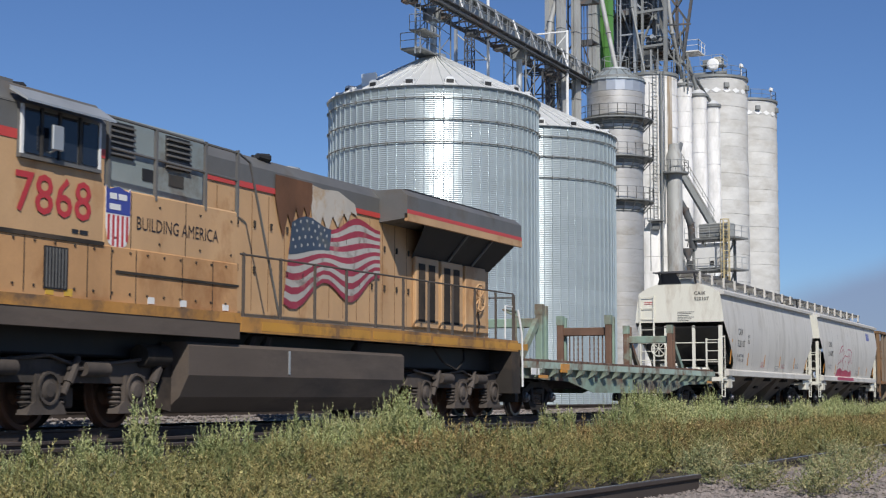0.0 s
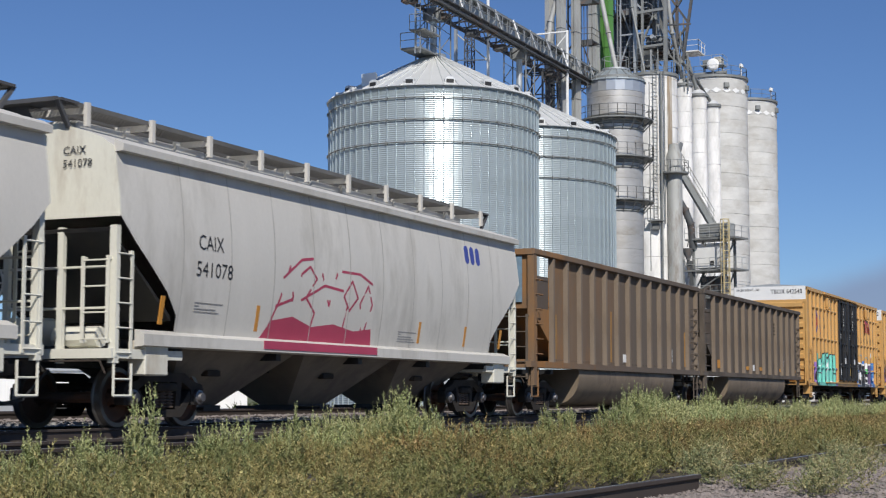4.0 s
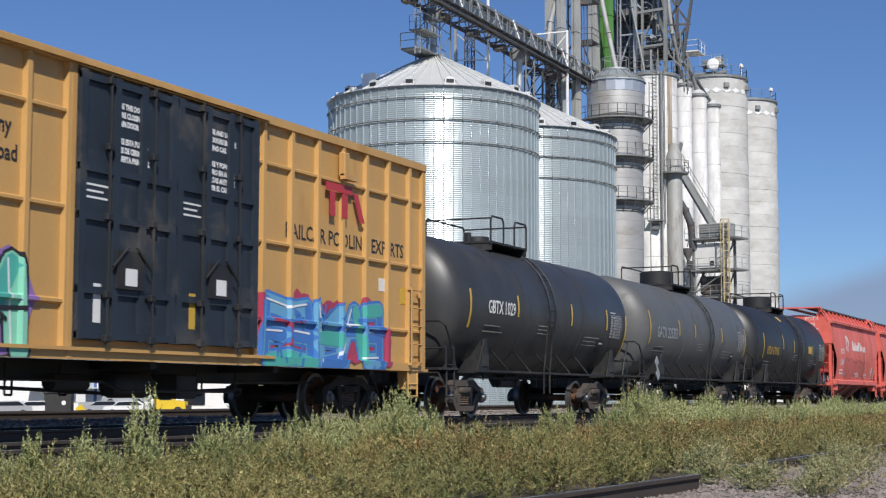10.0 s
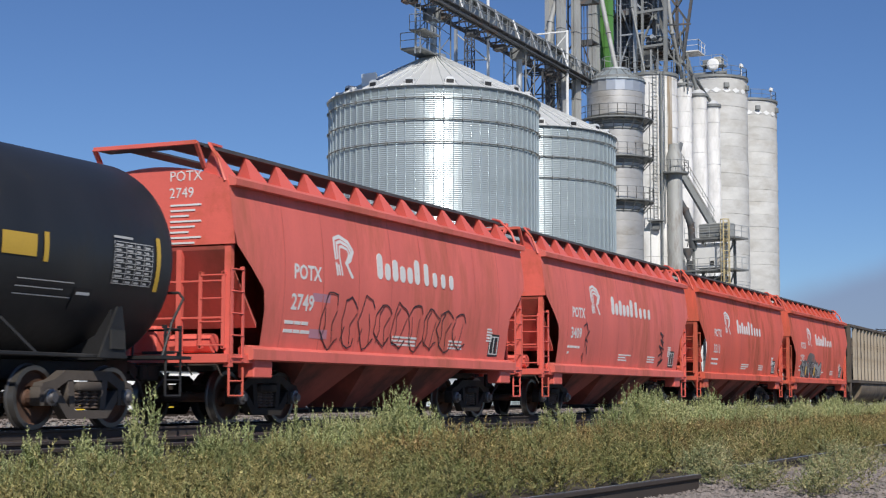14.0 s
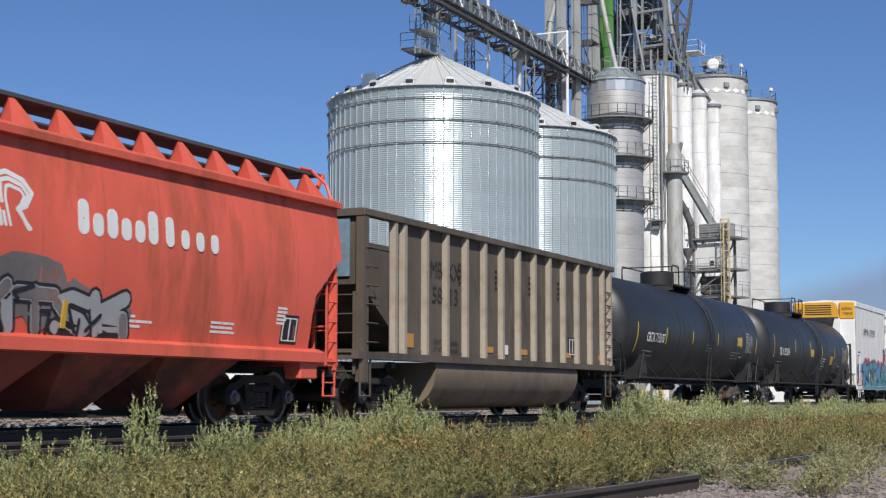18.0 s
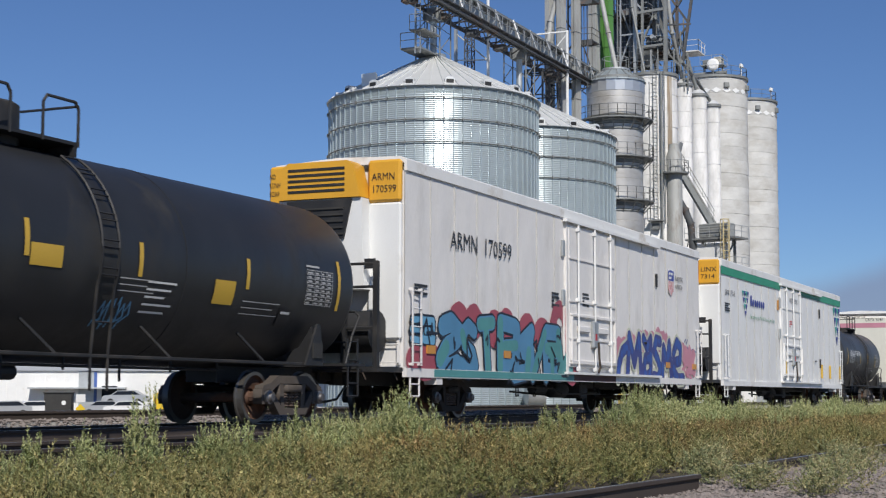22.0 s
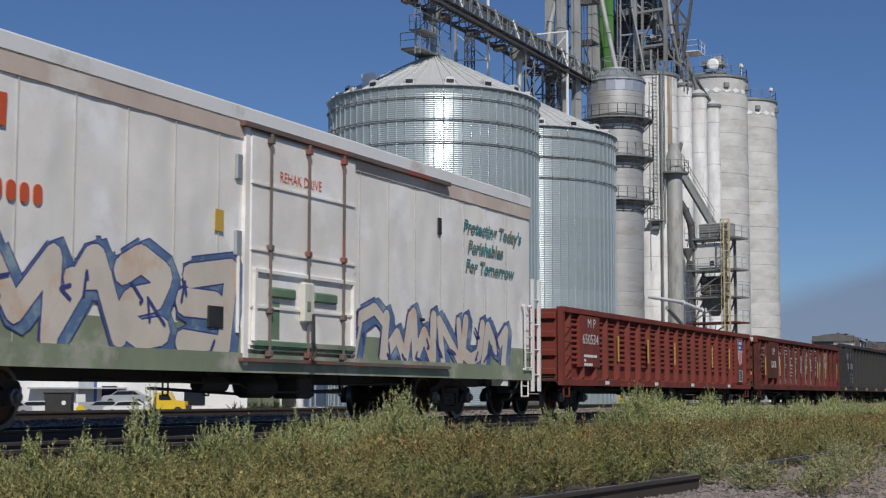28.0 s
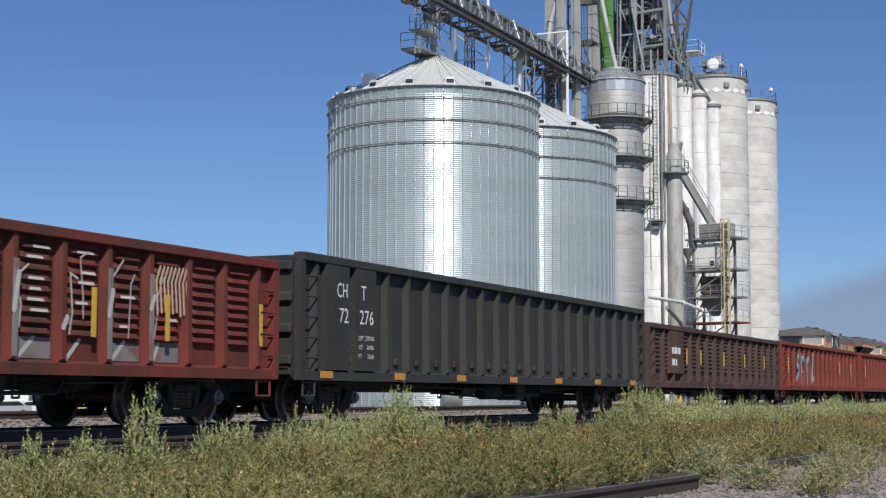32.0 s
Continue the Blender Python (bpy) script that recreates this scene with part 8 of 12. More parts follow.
part("side_brace", Form().beam((110, 48.94, 29.2), (111.6, 47.0, 27.3), 0.08, 0.08).beam((110, 48.94, 27.12), (111.6, 47.0, 27.3), 0.09, 0.09), M_GALVD, lt)
lt = thing("lattice_mast", pose(0, 0, 0), "braced steel trestle under the conveyor bridge", "steel mast", "lattice masts")
lattice("mast", 125.6, 46.6, 1.0, 1.0, 0.4, 28.6, lt, M_TDARK, 1.1, 0.08)
lattice("mast", 123.0, 47.2, 1.6, 1.6, 20.4, 28.6, lt, M_TDARK, 2.0, 0.10)
pole = thing("white_pole", pose(111.6, 46.95, 0), "tall white steel pole behind the grain bin", "pole")
part("shaft", Form().rod((0, 0, 0), (0, 0, 34), 0.12, 10), M_WHITE, pole)
part("collar", Form().rod((0, 0, 29.8), (0, 0, 30.05), 0.24, 10), M_WHITE, pole)
pole = thing("white_pole", pose(124.2, 44.9, 0), "white steel pole with a bracket arm beside the conveyor", "pole")
part("shaft", Form().rod((0, 0, 0), (0, 0, 32.2), 0.13, 8), M_WHITE, pole)
part("arm", Form().rod((-3.6, 1.9, 31.2), (0, 0, 32.1), 0.07, 6), M_WHITE, pole)
part("strut", Form().rod((-0.6, 1.75, 29.6), (0, 0, 31.9), 0.05, 6), M_WHITE, pole)

# ---- bin loading tower with platforms and stairs ----
M_HOUSE = mat("grey cladding", (0.36, 0.37, 0.36), 0.6, metal=0.2, vary=0.08)
M_CREAMY = mat("faded yellow safety paint", (0.60, 0.50, 0.28), 0.6, vary=0.12, stain=(0.36, 0.27, 0.16), stain_amount=0.3)
lo = thing("loading_tower", pose(146.6, 38.6, 0, 0, 0, -14), "steel loading tower with bins, railings and a faded yellow caged ladder", "loading tower")
for x in (-1.65, 0.2):
    for y in (-2.6, 0.8):
        part("leg", Form().beam((x, y, 0), (x, y, 16.0), 0.22, 0.22), M_STEELD, lo)
part("top_house", Form().bevelled(-1.65, -0.3, -2.9, 0.2, 15.98, 17.3, 0.05), M_HOUSE, lo, "grey corrugated top housing")
f = Form()
for k in range(5):
    f.box(-1.68, -1.63, -2.88, 0.18, 16.15 + k * 0.24, 16.2 + k * 0.24)
part("cladding_rib", f, M_STEELD, lo)
part("garner_bin", Form().bevelled(-1.58, -0.5, -2.5, 0.72, 13.05, 15.4, 0.06), M_WHITE, lo, "white square garner bin")
part("scale_bin", Form().bevelled(-1.2, 0.0, -2.2, 0.4, 10.6, 12.3, 0.06), M_TDARK, lo)
part("scale_hopper", Form().add([(-1.4, -2.2, 10.5), (0.0, -2.2, 10.5), (0.0, 0.4, 10.5), (-1.4, 0.4, 10.5), (-0.95, -1.2, 8.5), (-0.45, -1.2, 8.5), (-0.45, -0.5, 8.5), (-0.95, -0.5, 8.5)],
                                [(0, 1, 5, 4), (1, 2, 6, 5), (2, 3, 7, 6), (3, 0, 4, 7), (4, 5, 6, 7), (0, 3, 2, 1)]), M_STEELD, lo)
part("camera_box", Form().bevelled(-1.72, -1.58, -1.35, -1.0, 13.35, 13.7, 0.01), M_BLACK, lo)
part("pressure_gauge", Form().lathe([(0, -1.7), (0.22, -1.7), (0.22, -1.55)], 14, "x", (0, -0.3, 11.9)), M_BLACK, lo)
for z in (15.9, 12.9, 10.3, 7.9):
    p = part("platform", Form().box(-2.1, 0.6, -3.85, 1.5, z - 0.16, z), M_STEELD if z > 8.5 else M_GONBRN, lo)
    guard_rail("guard_rail", [(-2.1, -3.85, z), (0.6, -3.85, z)], p, M_GALVD)
    guard_rail("guard_rail", [(-2.1, -3.85, z), (-2.1, 1.5, z)], p, M_GALVD)
    for k in range(6):
        part("platform_bracket", Form().beam((-2.0, -3.6 + k * 0.95, z - 0.16), (-1.65, -3.3 + k * 0.95, z - 0.7), 0.07, 0.07), M_STEELD, p)
    f = Form()
    for y in (-2.6, 0.8):
        f.beam((-1.65, y, z - 2.2), (0.2, y, z - 0.2), 0.12, 0.12)
    if z < 12.95:
        f.beam((-1.65, -2.6, z - 0.3), (-1.65, 0.8, z - 2.2), 0.12, 0.12)
    part("brace", f, M_STEELD, lo)
lad = Form()
for y in (-3.3, -2.7):
    lad.rod((-2.15, y, 0.2), (-2.15, y, 17.4), 0.05, 5)
for k in range(58):
    lad.rod((-2.15, -3.3, 0.4 + k * 0.3), (-2.15, -2.7, 0.4 + k * 0.3), 0.03, 4)
for k in range(17):
    lad.path([(-2.15, -3.32, 1.5 + k), (-2.55, -3.4, 1.5 + k), (-2.8, -3.0, 1.5 + k), (-2.55, -2.6, 1.5 + k), (-2.15, -2.68, 1.5 + k)], 0.035, 4)
for y in (-3.4, -3.0, -2.6):
    lad.rod((-2.55 if y != -3.0 else -2.8, y, 1.5), (-2.55 if y != -3.0 else -2.8, y, 17.5), 0.035, 4)
part("ladder_cage", lad, M_CREAMY, lo, "faded yellow caged ladder")
part("side_hopper", Form().lathe([(0.5, 15.0), (0.5, 14.7), (0.16, 13.9), (0.16, 12.9)], 12, "z", (-1.9, 1.25, 0)), M_TDARK, lo, "dark funnel under the curved spout")
part("side_chute", Form().beam((-1.9, 1.0, 13.8), (-1.9, 0.75, 8.0), 0.3, 0.3), M_TDARK, lo)
f = Form()
for z in (8.8, 9.8, 10.8, 11.8, 12.8, 13.8):
    f.path([(-2.1, 1.5, z), (-2.6, 1.7, z), (-2.8, 2.1, z), (-2.5, 2.4, z)], 0.04, 4)
part("side_cage", f.rod((-2.1, 1.6, 0.5), (-2.1, 1.6, 15), 0.05, 5).rod((-2.8, 2.1, 8), (-2.8, 2.1, 14.5), 0.04, 4), M_STEELD, lo)

# ---- weeds, stones and the stub rail in the foreground ----
def leaf_material(name, greens, rough=0.6, warm=1.0):
    m = bpy.data.materials.new(name)
    m.use_nodes = True
    nt = m.node_tree
    b = nt.nodes["Principled BSDF"]
    b.inputs["Roughness"].default_value = rough
    b.inputs["Specular IOR Level"].default_value = 0.25
    geo = nt.nodes.new("ShaderNodeNewGeometry")
    cr = nt.nodes.new("ShaderNodeValToRGB")
    while len(cr.color_ramp.elements) < len(greens):
        cr.color_ramp.elements.new(0.5)
    for i, (e, c) in enumerate(zip(cr.color_ramp.elements, greens)):
        e.position, e.color = i / (len(greens) - 1), (*c, 1)
    nt.links.new(geo.outputs["Random Per Island"], cr.inputs[0])
    tex = nt.nodes.new("ShaderNodeTexCoord")
    nz = nt.nodes.new("ShaderNodeTexNoise")
    nz.inputs["Scale"].default_value, nz.inputs["Detail"].default_value = 0.9, 3
    nt.links.new(tex.outputs["Object"], nz.inputs["Vector"])
    mr = nt.nodes.new("ShaderNodeMapRange")
    mr.inputs[1].default_value, mr.inputs[2].default_value = 0.40, 0.62
    nt.links.new(nz.outputs["Fac"], mr.inputs[0])
    mx = nt.nodes.new("ShaderNodeMix")
    mx.data_type, mx.blend_type = "RGBA", "MULTIPLY"
    mx.inputs[0].default_value = 1.0
    tint = nt.nodes.new("ShaderNodeMix")
    tint.data_type = "RGBA"
    tint.inputs[6].default_value, tint.inputs[7].default_value = (0.96, 1.0, 0.94, 1), (1.06, 0.97, 0.93, 1)
    nt.links.new(mr.outputs[0], tint.inputs[0])
    nt.links.new(cr.outputs[0], mx.inputs[6])
    nt.links.new(tint.outputs[2], mx.inputs[7])
    at = nt.nodes.new("ShaderNodeAttribute")
    at.attribute_name = "tone"
    tone = nt.nodes.new("ShaderNodeValToRGB")
    while len(tone.color_ramp.elements) < 4:
        tone.color_ramp.elements.new(0.5)
    for e, (p, c) in zip(tone.color_ramp.elements, ((0.0, (0.42, 0.50, 0.36)), (0.33, (0.80, 0.88, 0.74)), (0.62, (1.06, 0.94, 0.80)), (1.0, (1.60, 1.48, 1.26)))):
        e.position, e.color = p, (*(c[1] + (v - c[1]) * warm for v in c), 1)
    nt.links.new(at.outputs["Fac"], tone.inputs[0])
    mt = nt.nodes.new("ShaderNodeMix")
    mt.data_type, mt.blend_type = "RGBA", "MULTIPLY"
    mt.inputs[0].default_value = 1.0
    nt.links.new(mx.outputs[2], mt.inputs[6])
    nt.links.new(tone.outputs[0], mt.inputs[7])
    mx = mt
    nt.links.new(mx.outputs[2], b.inputs["Base Color"])
    tr = nt.nodes.new("ShaderNodeBsdfTranslucent")
    nt.links.new(mx.outputs[2], tr.inputs["Color"])
    ms = nt.nodes.new("ShaderNodeMixShader")
    ms.inputs[0].default_value = 0.06
    nt.links.new(b.outputs[0], ms.inputs[1])
    nt.links.new(tr.outputs[0], ms.inputs[2])
    nt.links.new(ms.outputs[0], nt.nodes["Material Output"].inputs["Surface"])
    return m


M_WEED = leaf_material("olive weed leaves", [(0.138, 0.131, 0.055), (0.218, 0.209, 0.095), (0.295, 0.28, 0.14), (0.395, 0.372, 0.207)])
M_WEEDG = leaf_material("pale green weed leaves", [(0.21, 0.24, 0.11), (0.33, 0.37, 0.175), (0.43, 0.465, 0.245), (0.55, 0.565, 0.335)], warm=0.5)
M_WEEDB = leaf_material("brown drying weed leaves", [(0.09, 0.07, 0.032), (0.185, 0.148, 0.068), (0.285, 0.235, 0.115), (0.43, 0.36, 0.20)])
M_WEEDY = leaf_material("grey-green weed leaves", [(0.20, 0.20, 0.115), (0.31, 0.31, 0.19), (0.43, 0.425, 0.285)])
M_STRAW = leaf_material("dry straw stems", [(0.30, 0.27, 0.15), (0.38, 0.35, 0.21), (0.24, 0.18, 0.11)])
rng = np.random.default_rng(7)


def unit(v):
    return v / np.maximum(np.linalg.norm(v, axis=-1, keepdims=True), 1e-9)


def plant(height, spread, branches, sprigs, leaves, leaf, sprig, upright, base_u=0.05, thick=0.004):
    """One weed: a stem, rising branches, feathery sprigs on each branch and narrow leaves round each sprig; also a shade for each sprig."""
    tris, shade = [], []
    lean = rng.normal(0, 0.06, 2) * height
    top = np.array([lean[0], lean[1], height])
    shoots = [(top * 0.5, top)]
    for k in range(branches):
        u = base_u + (0.88 - base_u) * (k + rng.random()) / branches
        a = k * 2.4 + rng.normal(0, 0.4)
        ln = height * (0.30 + 0.50 * (1 - u)) * rng.uniform(0.7, 1.1)
        out = spread * (1.15 - u * 0.75) * rng.uniform(0.6, 1.1)
        p0 = top * u * 0.8
        p1 = p0 + np.array([math.cos(a) * out, math.sin(a) * out, max(0.05, ln * (0.35 + 0.65 * upright))])
        p1[2] = min(p1[2], height * rng.uniform(0.72, 1.0))
        shoots.append((p0, p1))
    for p0, p1 in shoots:
        ax = p1 - p0
        d0 = unit(ax)
        sag = np.array([0, 0, 1.0]) * 0.10 * np.linalg.norm(ax)
        sw = unit(np.cross(d0, np.array([0.3, 0.5, 0.2]))) * thick
        mid = p0 + ax * 0.5 - sag * 0.5
        tris.append(np.stack([np.stack([p0 - sw, p0 + sw, mid]), np.stack([mid - sw * 0.7, mid + sw * 0.7, p1])]))
        shade.append(np.full(2, 0.3))
        for q in range(sprigs + 1):
            t0 = 1.0 if q == sprigs else 0.25 + 0.68 * (q + rng.random() * 0.7) / sprigs
            s0 = p0 + ax * t0 - sag * (t0 * (1 - t0) * 2)
            g = unit(d0 * (0.5 + 0.6 * upright) + rng.normal(0, 0.5, 3) * (1.0 if q < sprigs else 0.3) + np.array([0, 0, 0.4]))
            sl = sprig * rng.uniform(0.65, 1.3)
            t = (np.arange(leaves) + rng.random(leaves)) / leaves
            pts = s0 + g * sl * t[:, None] - g * sl * 0.3
            rad = rng.normal(0, 1, (leaves, 3))
            rad = unit(rad - g * (rad @ g)[:, None])
            d = unit(rad * 0.85 + g * 0.8)
            side = unit(np.cross(d, rad + rng.normal(0, 0.3, (leaves, 3))))
            ll = leaf * rng.uniform(0.75, 1.2, (leaves, 1)) * (1.1 - 0.5 * t[:, None])
            w = ll * 0.42
            tris.append(np.stack([pts - side * w * 0.5, pts + side * w * 0.5, pts + d * ll], 1))
            shade.append(np.full(leaves, rng.random()))
    return np.concatenate(tris), np.concatenate(shade)


def leafy_mesh(name, v, tone, material):
    """A mesh of loose triangles that carry a tone each."""
    v = v.reshape(-1, 3).astype(np.float32)
    n = len(v) // 3
    me = bpy.data.meshes.new(name)
    me.vertices.add(3 * n)
    me.vertices.foreach_set("co", v.ravel())
    me.loops.add(3 * n)
    me.loops.foreach_set("vertex_index", np.arange(3 * n, dtype=np.int32))
    me.polygons.add(n)
    me.polygons.foreach_set("loop_start", np.arange(0, 3 * n, 3, dtype=np.int32))
    at = me.attributes.new("tone", "FLOAT", "FACE")
    at.data.foreach_set("value", np.clip(tone, 0, 1).astype(np.float32))
    me.update(calc_edges=True)
    me.materials.append(material)
    return me


def sow(name, templates, spots, material, label):
    """One mesh of many weeds: (x, y, scale, which) spots; each weed has a tone of its own."""
    out, tone = [], []
    for x, y, s, k in spots:
        a = rng.uniform(0, 2 * math.pi)
        c, sn = math.cos(a), math.sin(a)
        rot = np.array([[c, -sn, 0], [sn, c, 0], [0, 0, 1]])
        zs = np.array([1, 1, rng.uniform(0.85, 1.15)])
        v, shade = templates[k]
        out.append((v * s * zs) @ rot.T + np.array([x, y, 0.0]))
        patch = 0.45 + 0.9 * noise.noise((x * 0.45, y * 0.9, 5.0))
        tone.append(0.5 * patch + 0.15 * rng.random() + 0.55 * shade - 0.08)
    return tagged(new(name, leafy_mesh(name, np.concatenate(out), np.concatenate(tone), material)), label, "weeds", kind="stuff")


def scatter(n, x0, x1, y0, y1, power=1.0, keep=None):
    pts = []
    while len(pts) < n:
        x, y = x0 + (x1 - x0) * rng.random() ** power, rng.uniform(y0, y1)
        if x > 1.08 * y - 1.2 and (keep is None or keep(x, y)):
            pts.append((x, y))
    return pts


M_SOIL = mat("dark soil under the weeds", (0.07, 0.055, 0.035), 0.95, vary=0.3, size=4, bump=0.5)
rough_sheet("weed_soil", 3, 130, 4.55, 8.9, 120, 6, 0.03, 0.03, M_SOIL, "dark soil and dead litter under the weeds")
bushy = [plant(rng.uniform(0.36, 0.54), 0.23, 11, 4, 9, 0.034, 0.095, 0.4) for _ in range(9)]
coarse = [plant(rng.uniform(0.42, 0.54), 0.30, 9, 3, 7, 0.05, 0.14, 0.4) for _ in range(5)]
spiky = [plant(rng.uniform(0.46, 0.62), 0.13, 9, 4, 11, 0.033, 0.11, 0.95, 0.15) for _ in range(7)]
spiky_far = [plant(rng.uniform(0.7, 0.85), 0.22, 9, 3, 9, 0.045, 0.16, 0.95, 0.15) for _ in range(4)]
edge = lambda x, y: y > 4.45 + 0.30 * noise.noise((x * 0.9, 0, 0))
lift = lambda x, y: 0.80 if 16.5 < x < 25.5 and y > 7.4 else (0.85 if x < 12 else 1.0)     # lower growth before the open stretch of rail
near = [(x, y, rng.uniform(0.70, 1.12) * lift(x, y), int(rng.integers(9))) for x, y in scatter(1150, 3.5, 26, 4.35, 8.5, 1.0, edge)]
dry = lambda x, y: x > 11 and 5.0 < y < 7.6 and noise.noise((x * 0.5, y * 0.8, 9.0)) + 0.35 * noise.noise((x * 1.7, y * 2.0, 4.0)) > (0.22 if x < 17 else -0.02 if x < 24 else -0.35)
sow("low_weeds", bushy, [s for s in near if not dry(s[0], s[1])], M_WEED, "thick low olive weeds beside the track")
sow("dry_weeds", bushy, [s for s in near if dry(s[0], s[1])], M_WEEDB, "patches of low browning weeds beside the track")
far = [(x, y, rng.uniform(0.70, 1.0), int(rng.integers(5))) for x, y in scatter(1300, 24, 120, 4.2, 8.0, 1.6, edge)]
sow("low_weeds", coarse, [s for s in far if not dry(s[0], s[1])], M_WEED, "thick low olive weeds farther along the track")
sow("dry_weeds", coarse, [s for s in far if dry(s[0], s[1])], M_WEEDB, "belt of low browning weeds farther along the track")
clump = lambda x, y: noise.noise((x * 1.6, y * 0.6, 2.2)) > -0.12
sp = [(x, y, rng.uniform(0.72, 1.12) * (0.72 if x < 13.5 else 1.0 if x < 17 else 0.66), int(rng.integers(7))) for x, y in scatter(300, 8, 25.5, 7.6, 8.75, 1.0, clump)]
sow("green_weeds", spiky, sp, M_WEEDG, "pale green spiky weeds along the near rail")
sp = [(x, y, rng.uniform(0.66, 1.0), int(rng.integers(4))) for x, y in scatter(900, 25.6, 130, 7.3, 8.9, 1.5, clump)]
sow("green_weeds", spiky_far, sp, M_WEEDG, "tall pale green weeds along the track")
# tufts that spread over the gravel and the stub rail
grey = [plant(rng.uniform(0.20, 0.30), 0.24, 11, 3, 8, 0.032, 0.08, 0.15, 0.0) for _ in range(4)]
sp = [(x, y, rng.uniform(0.5, 1.0), int(rng.integers(4))) for x, y in scatter(46, 18.6, 36, 2.6, 3.8, 1.3)] + [(x, y, rng.uniform(0.3, 0.6), int(rng.integers(4))) for x, y in scatter(12, 13.5, 19, 2.4, 3.9)]
sow("gravel_weeds", grey, sp, M_WEEDY, "sparse grey-green weeds growing through gravel")
sp = [(x, y, rng.uniform(0.6, 0.95), int(rng.integers(9))) for x, y in scatter(120, 22.5, 44, 3.3, 4.8, 1.2)]
sow("gravel_weeds", bushy, sp, M_WEED, "olive weeds crowding over the stub rail")
# single low bushes on the gravel: place, width and height
for x, y, s, h in ((15.75, 4.28, 1.0, 0.46), (16.2, 4.30, 1.15, 0.44), (15.4, 4.05, 0.9, 0.34), (16.9, 4.45, 1.0, 0.42), (14.6, 3.40, 1.0, 0.30), (14.9, 3.55, 0.8, 0.26), (14.3, 2.62, 1.2, 0.40), (14.9, 2.80, 1.3, 0.42), (14.0, 2.75, 0.9, 0.24), (19.0, 3.35, 1.2, 0.38), (20.2, 3.7, 1.2, 0.40)):
    w = thing("low_bush", pose(x, y, 0), "low grey-green bushy weed on the gravel", "weed", "low bushes")
    for q in range(4):
        t, shade = plant(h * rng.uniform(0.8, 1.0), 0.26 * s, 11, 4, 8, 0.032, 0.085, 0.35, 0.0)
        new("stalk", leafy_mesh("stalk", t + np.array([rng.normal(0, 0.10 * s), rng.normal(0, 0.07 * s), 0]), 0.15 + 0.7 * shade, M_WEEDY)).parent = w

# single tall weeds that stand above the rest: place and height
TALL_WEEDS = [(15.65, 7.60, 1.00), (15.95, 7.75, 0.92), (11.27, 7.90, 0.93), (10.88, 8.30, 0.61), (11.33, 8.10, 0.70), (12.55, 8.20, 0.61), (13.85, 8.00, 0.76),
              (14.56, 8.10, 0.68), (22.3, 8.10, 0.72), (26.35, 8.20, 1.08), (27.2, 8.3, 0.98), (31.6, 8.30, 1.08), (33.54, 8.20, 0.85), (10.34, 8.40, 0.56), (28.70, 8.20, 0.85),
              (44.73, 8.20, 0.92), (15.10, 8.00, 0.66), (17.34, 8.00, 0.65), (21.65, 8.20, 0.65), (12.84, 8.20, 0.62), (28.08, 8.40, 1.01), (19.58, 8.40, 0.55)]
for x, y, h in TALL_WEEDS:
    w = thing("tall_weed", pose(x, y, 0), "tall pale green weed above the low growth", "weed", "tall weeds")
    wide = h > 0.80 and x > 13
    for q in range(9 if wide else 3):
        hh = h * rng.uniform(0.62, 0.95) if q else h
        t, shade = plant(hh, 0.17 if wide else 0.10, 14 if wide else 10, 4, 12, 0.034 if x < 20 else 0.042, 0.10 if x < 20 else 0.15, 0.95, 0.12, 0.005)
        t = t + np.array([rng.normal(0, 0.16), rng.normal(0, 0.12), 0]) * (1.0 if wide else 0.35) * (1 if q else 0)
        new("stalk", leafy_mesh("stalk", t, 0.25 + 0.5 * shade, M_WEEDG)).parent = w
# dry bare stems
sp = plant(0.70, 0.30, 8, 3, 6, 0.024, 0.09, 0.5, 0.2, 0.0035)
sow("dry_stems", [sp], [(x, y, rng.uniform(0.5, 0.95), 0) for x, y in scatter(24, 12, 40, 4.4, 8.0)] + [(16.6, 4.0, 1.0, 0), (16.9, 3.9, 1.0, 0), (17.2, 4.2, 0.95, 0), (15.6, 3.2, 0.7, 0), (18.2, 4.0, 0.9, 0)], M_STRAW, "dry straw-coloured weed stems")

M_BUSH = leaf_material("dark green bush leaves", [(0.02, 0.035, 0.012), (0.05, 0.08, 0.025), (0.09, 0.12, 0.04)])
bu = [plant(rng.uniform(0.55, 0.75), 0.42, 14, 4, 8, 0.07, 0.2, 0.3, 0.0) for _ in range(3)]
sow("low_bush", bu, [(47.3 + rng.normal(0, 0.45), 28.3 + rng.normal(0, 0.45), rng.uniform(0.7, 1.0), int(rng.integers(3))) for _ in range(16)], M_BUSH, "dark green bush between the tracks")
sow("low_bush", bu, [(52.5 + rng.normal(0, 1.2), 27.6 + rng.normal(0, 0.4), rng.uniform(0.4, 0.7), int(rng.integers(3))) for _ in range(8)], M_BUSH, "small dark green bushes between the tracks")
M_STONE = mat("pale crushed stone", (0.24, 0.205, 0.185), 0.9, vary=0.25, size=9, bump=0.3)


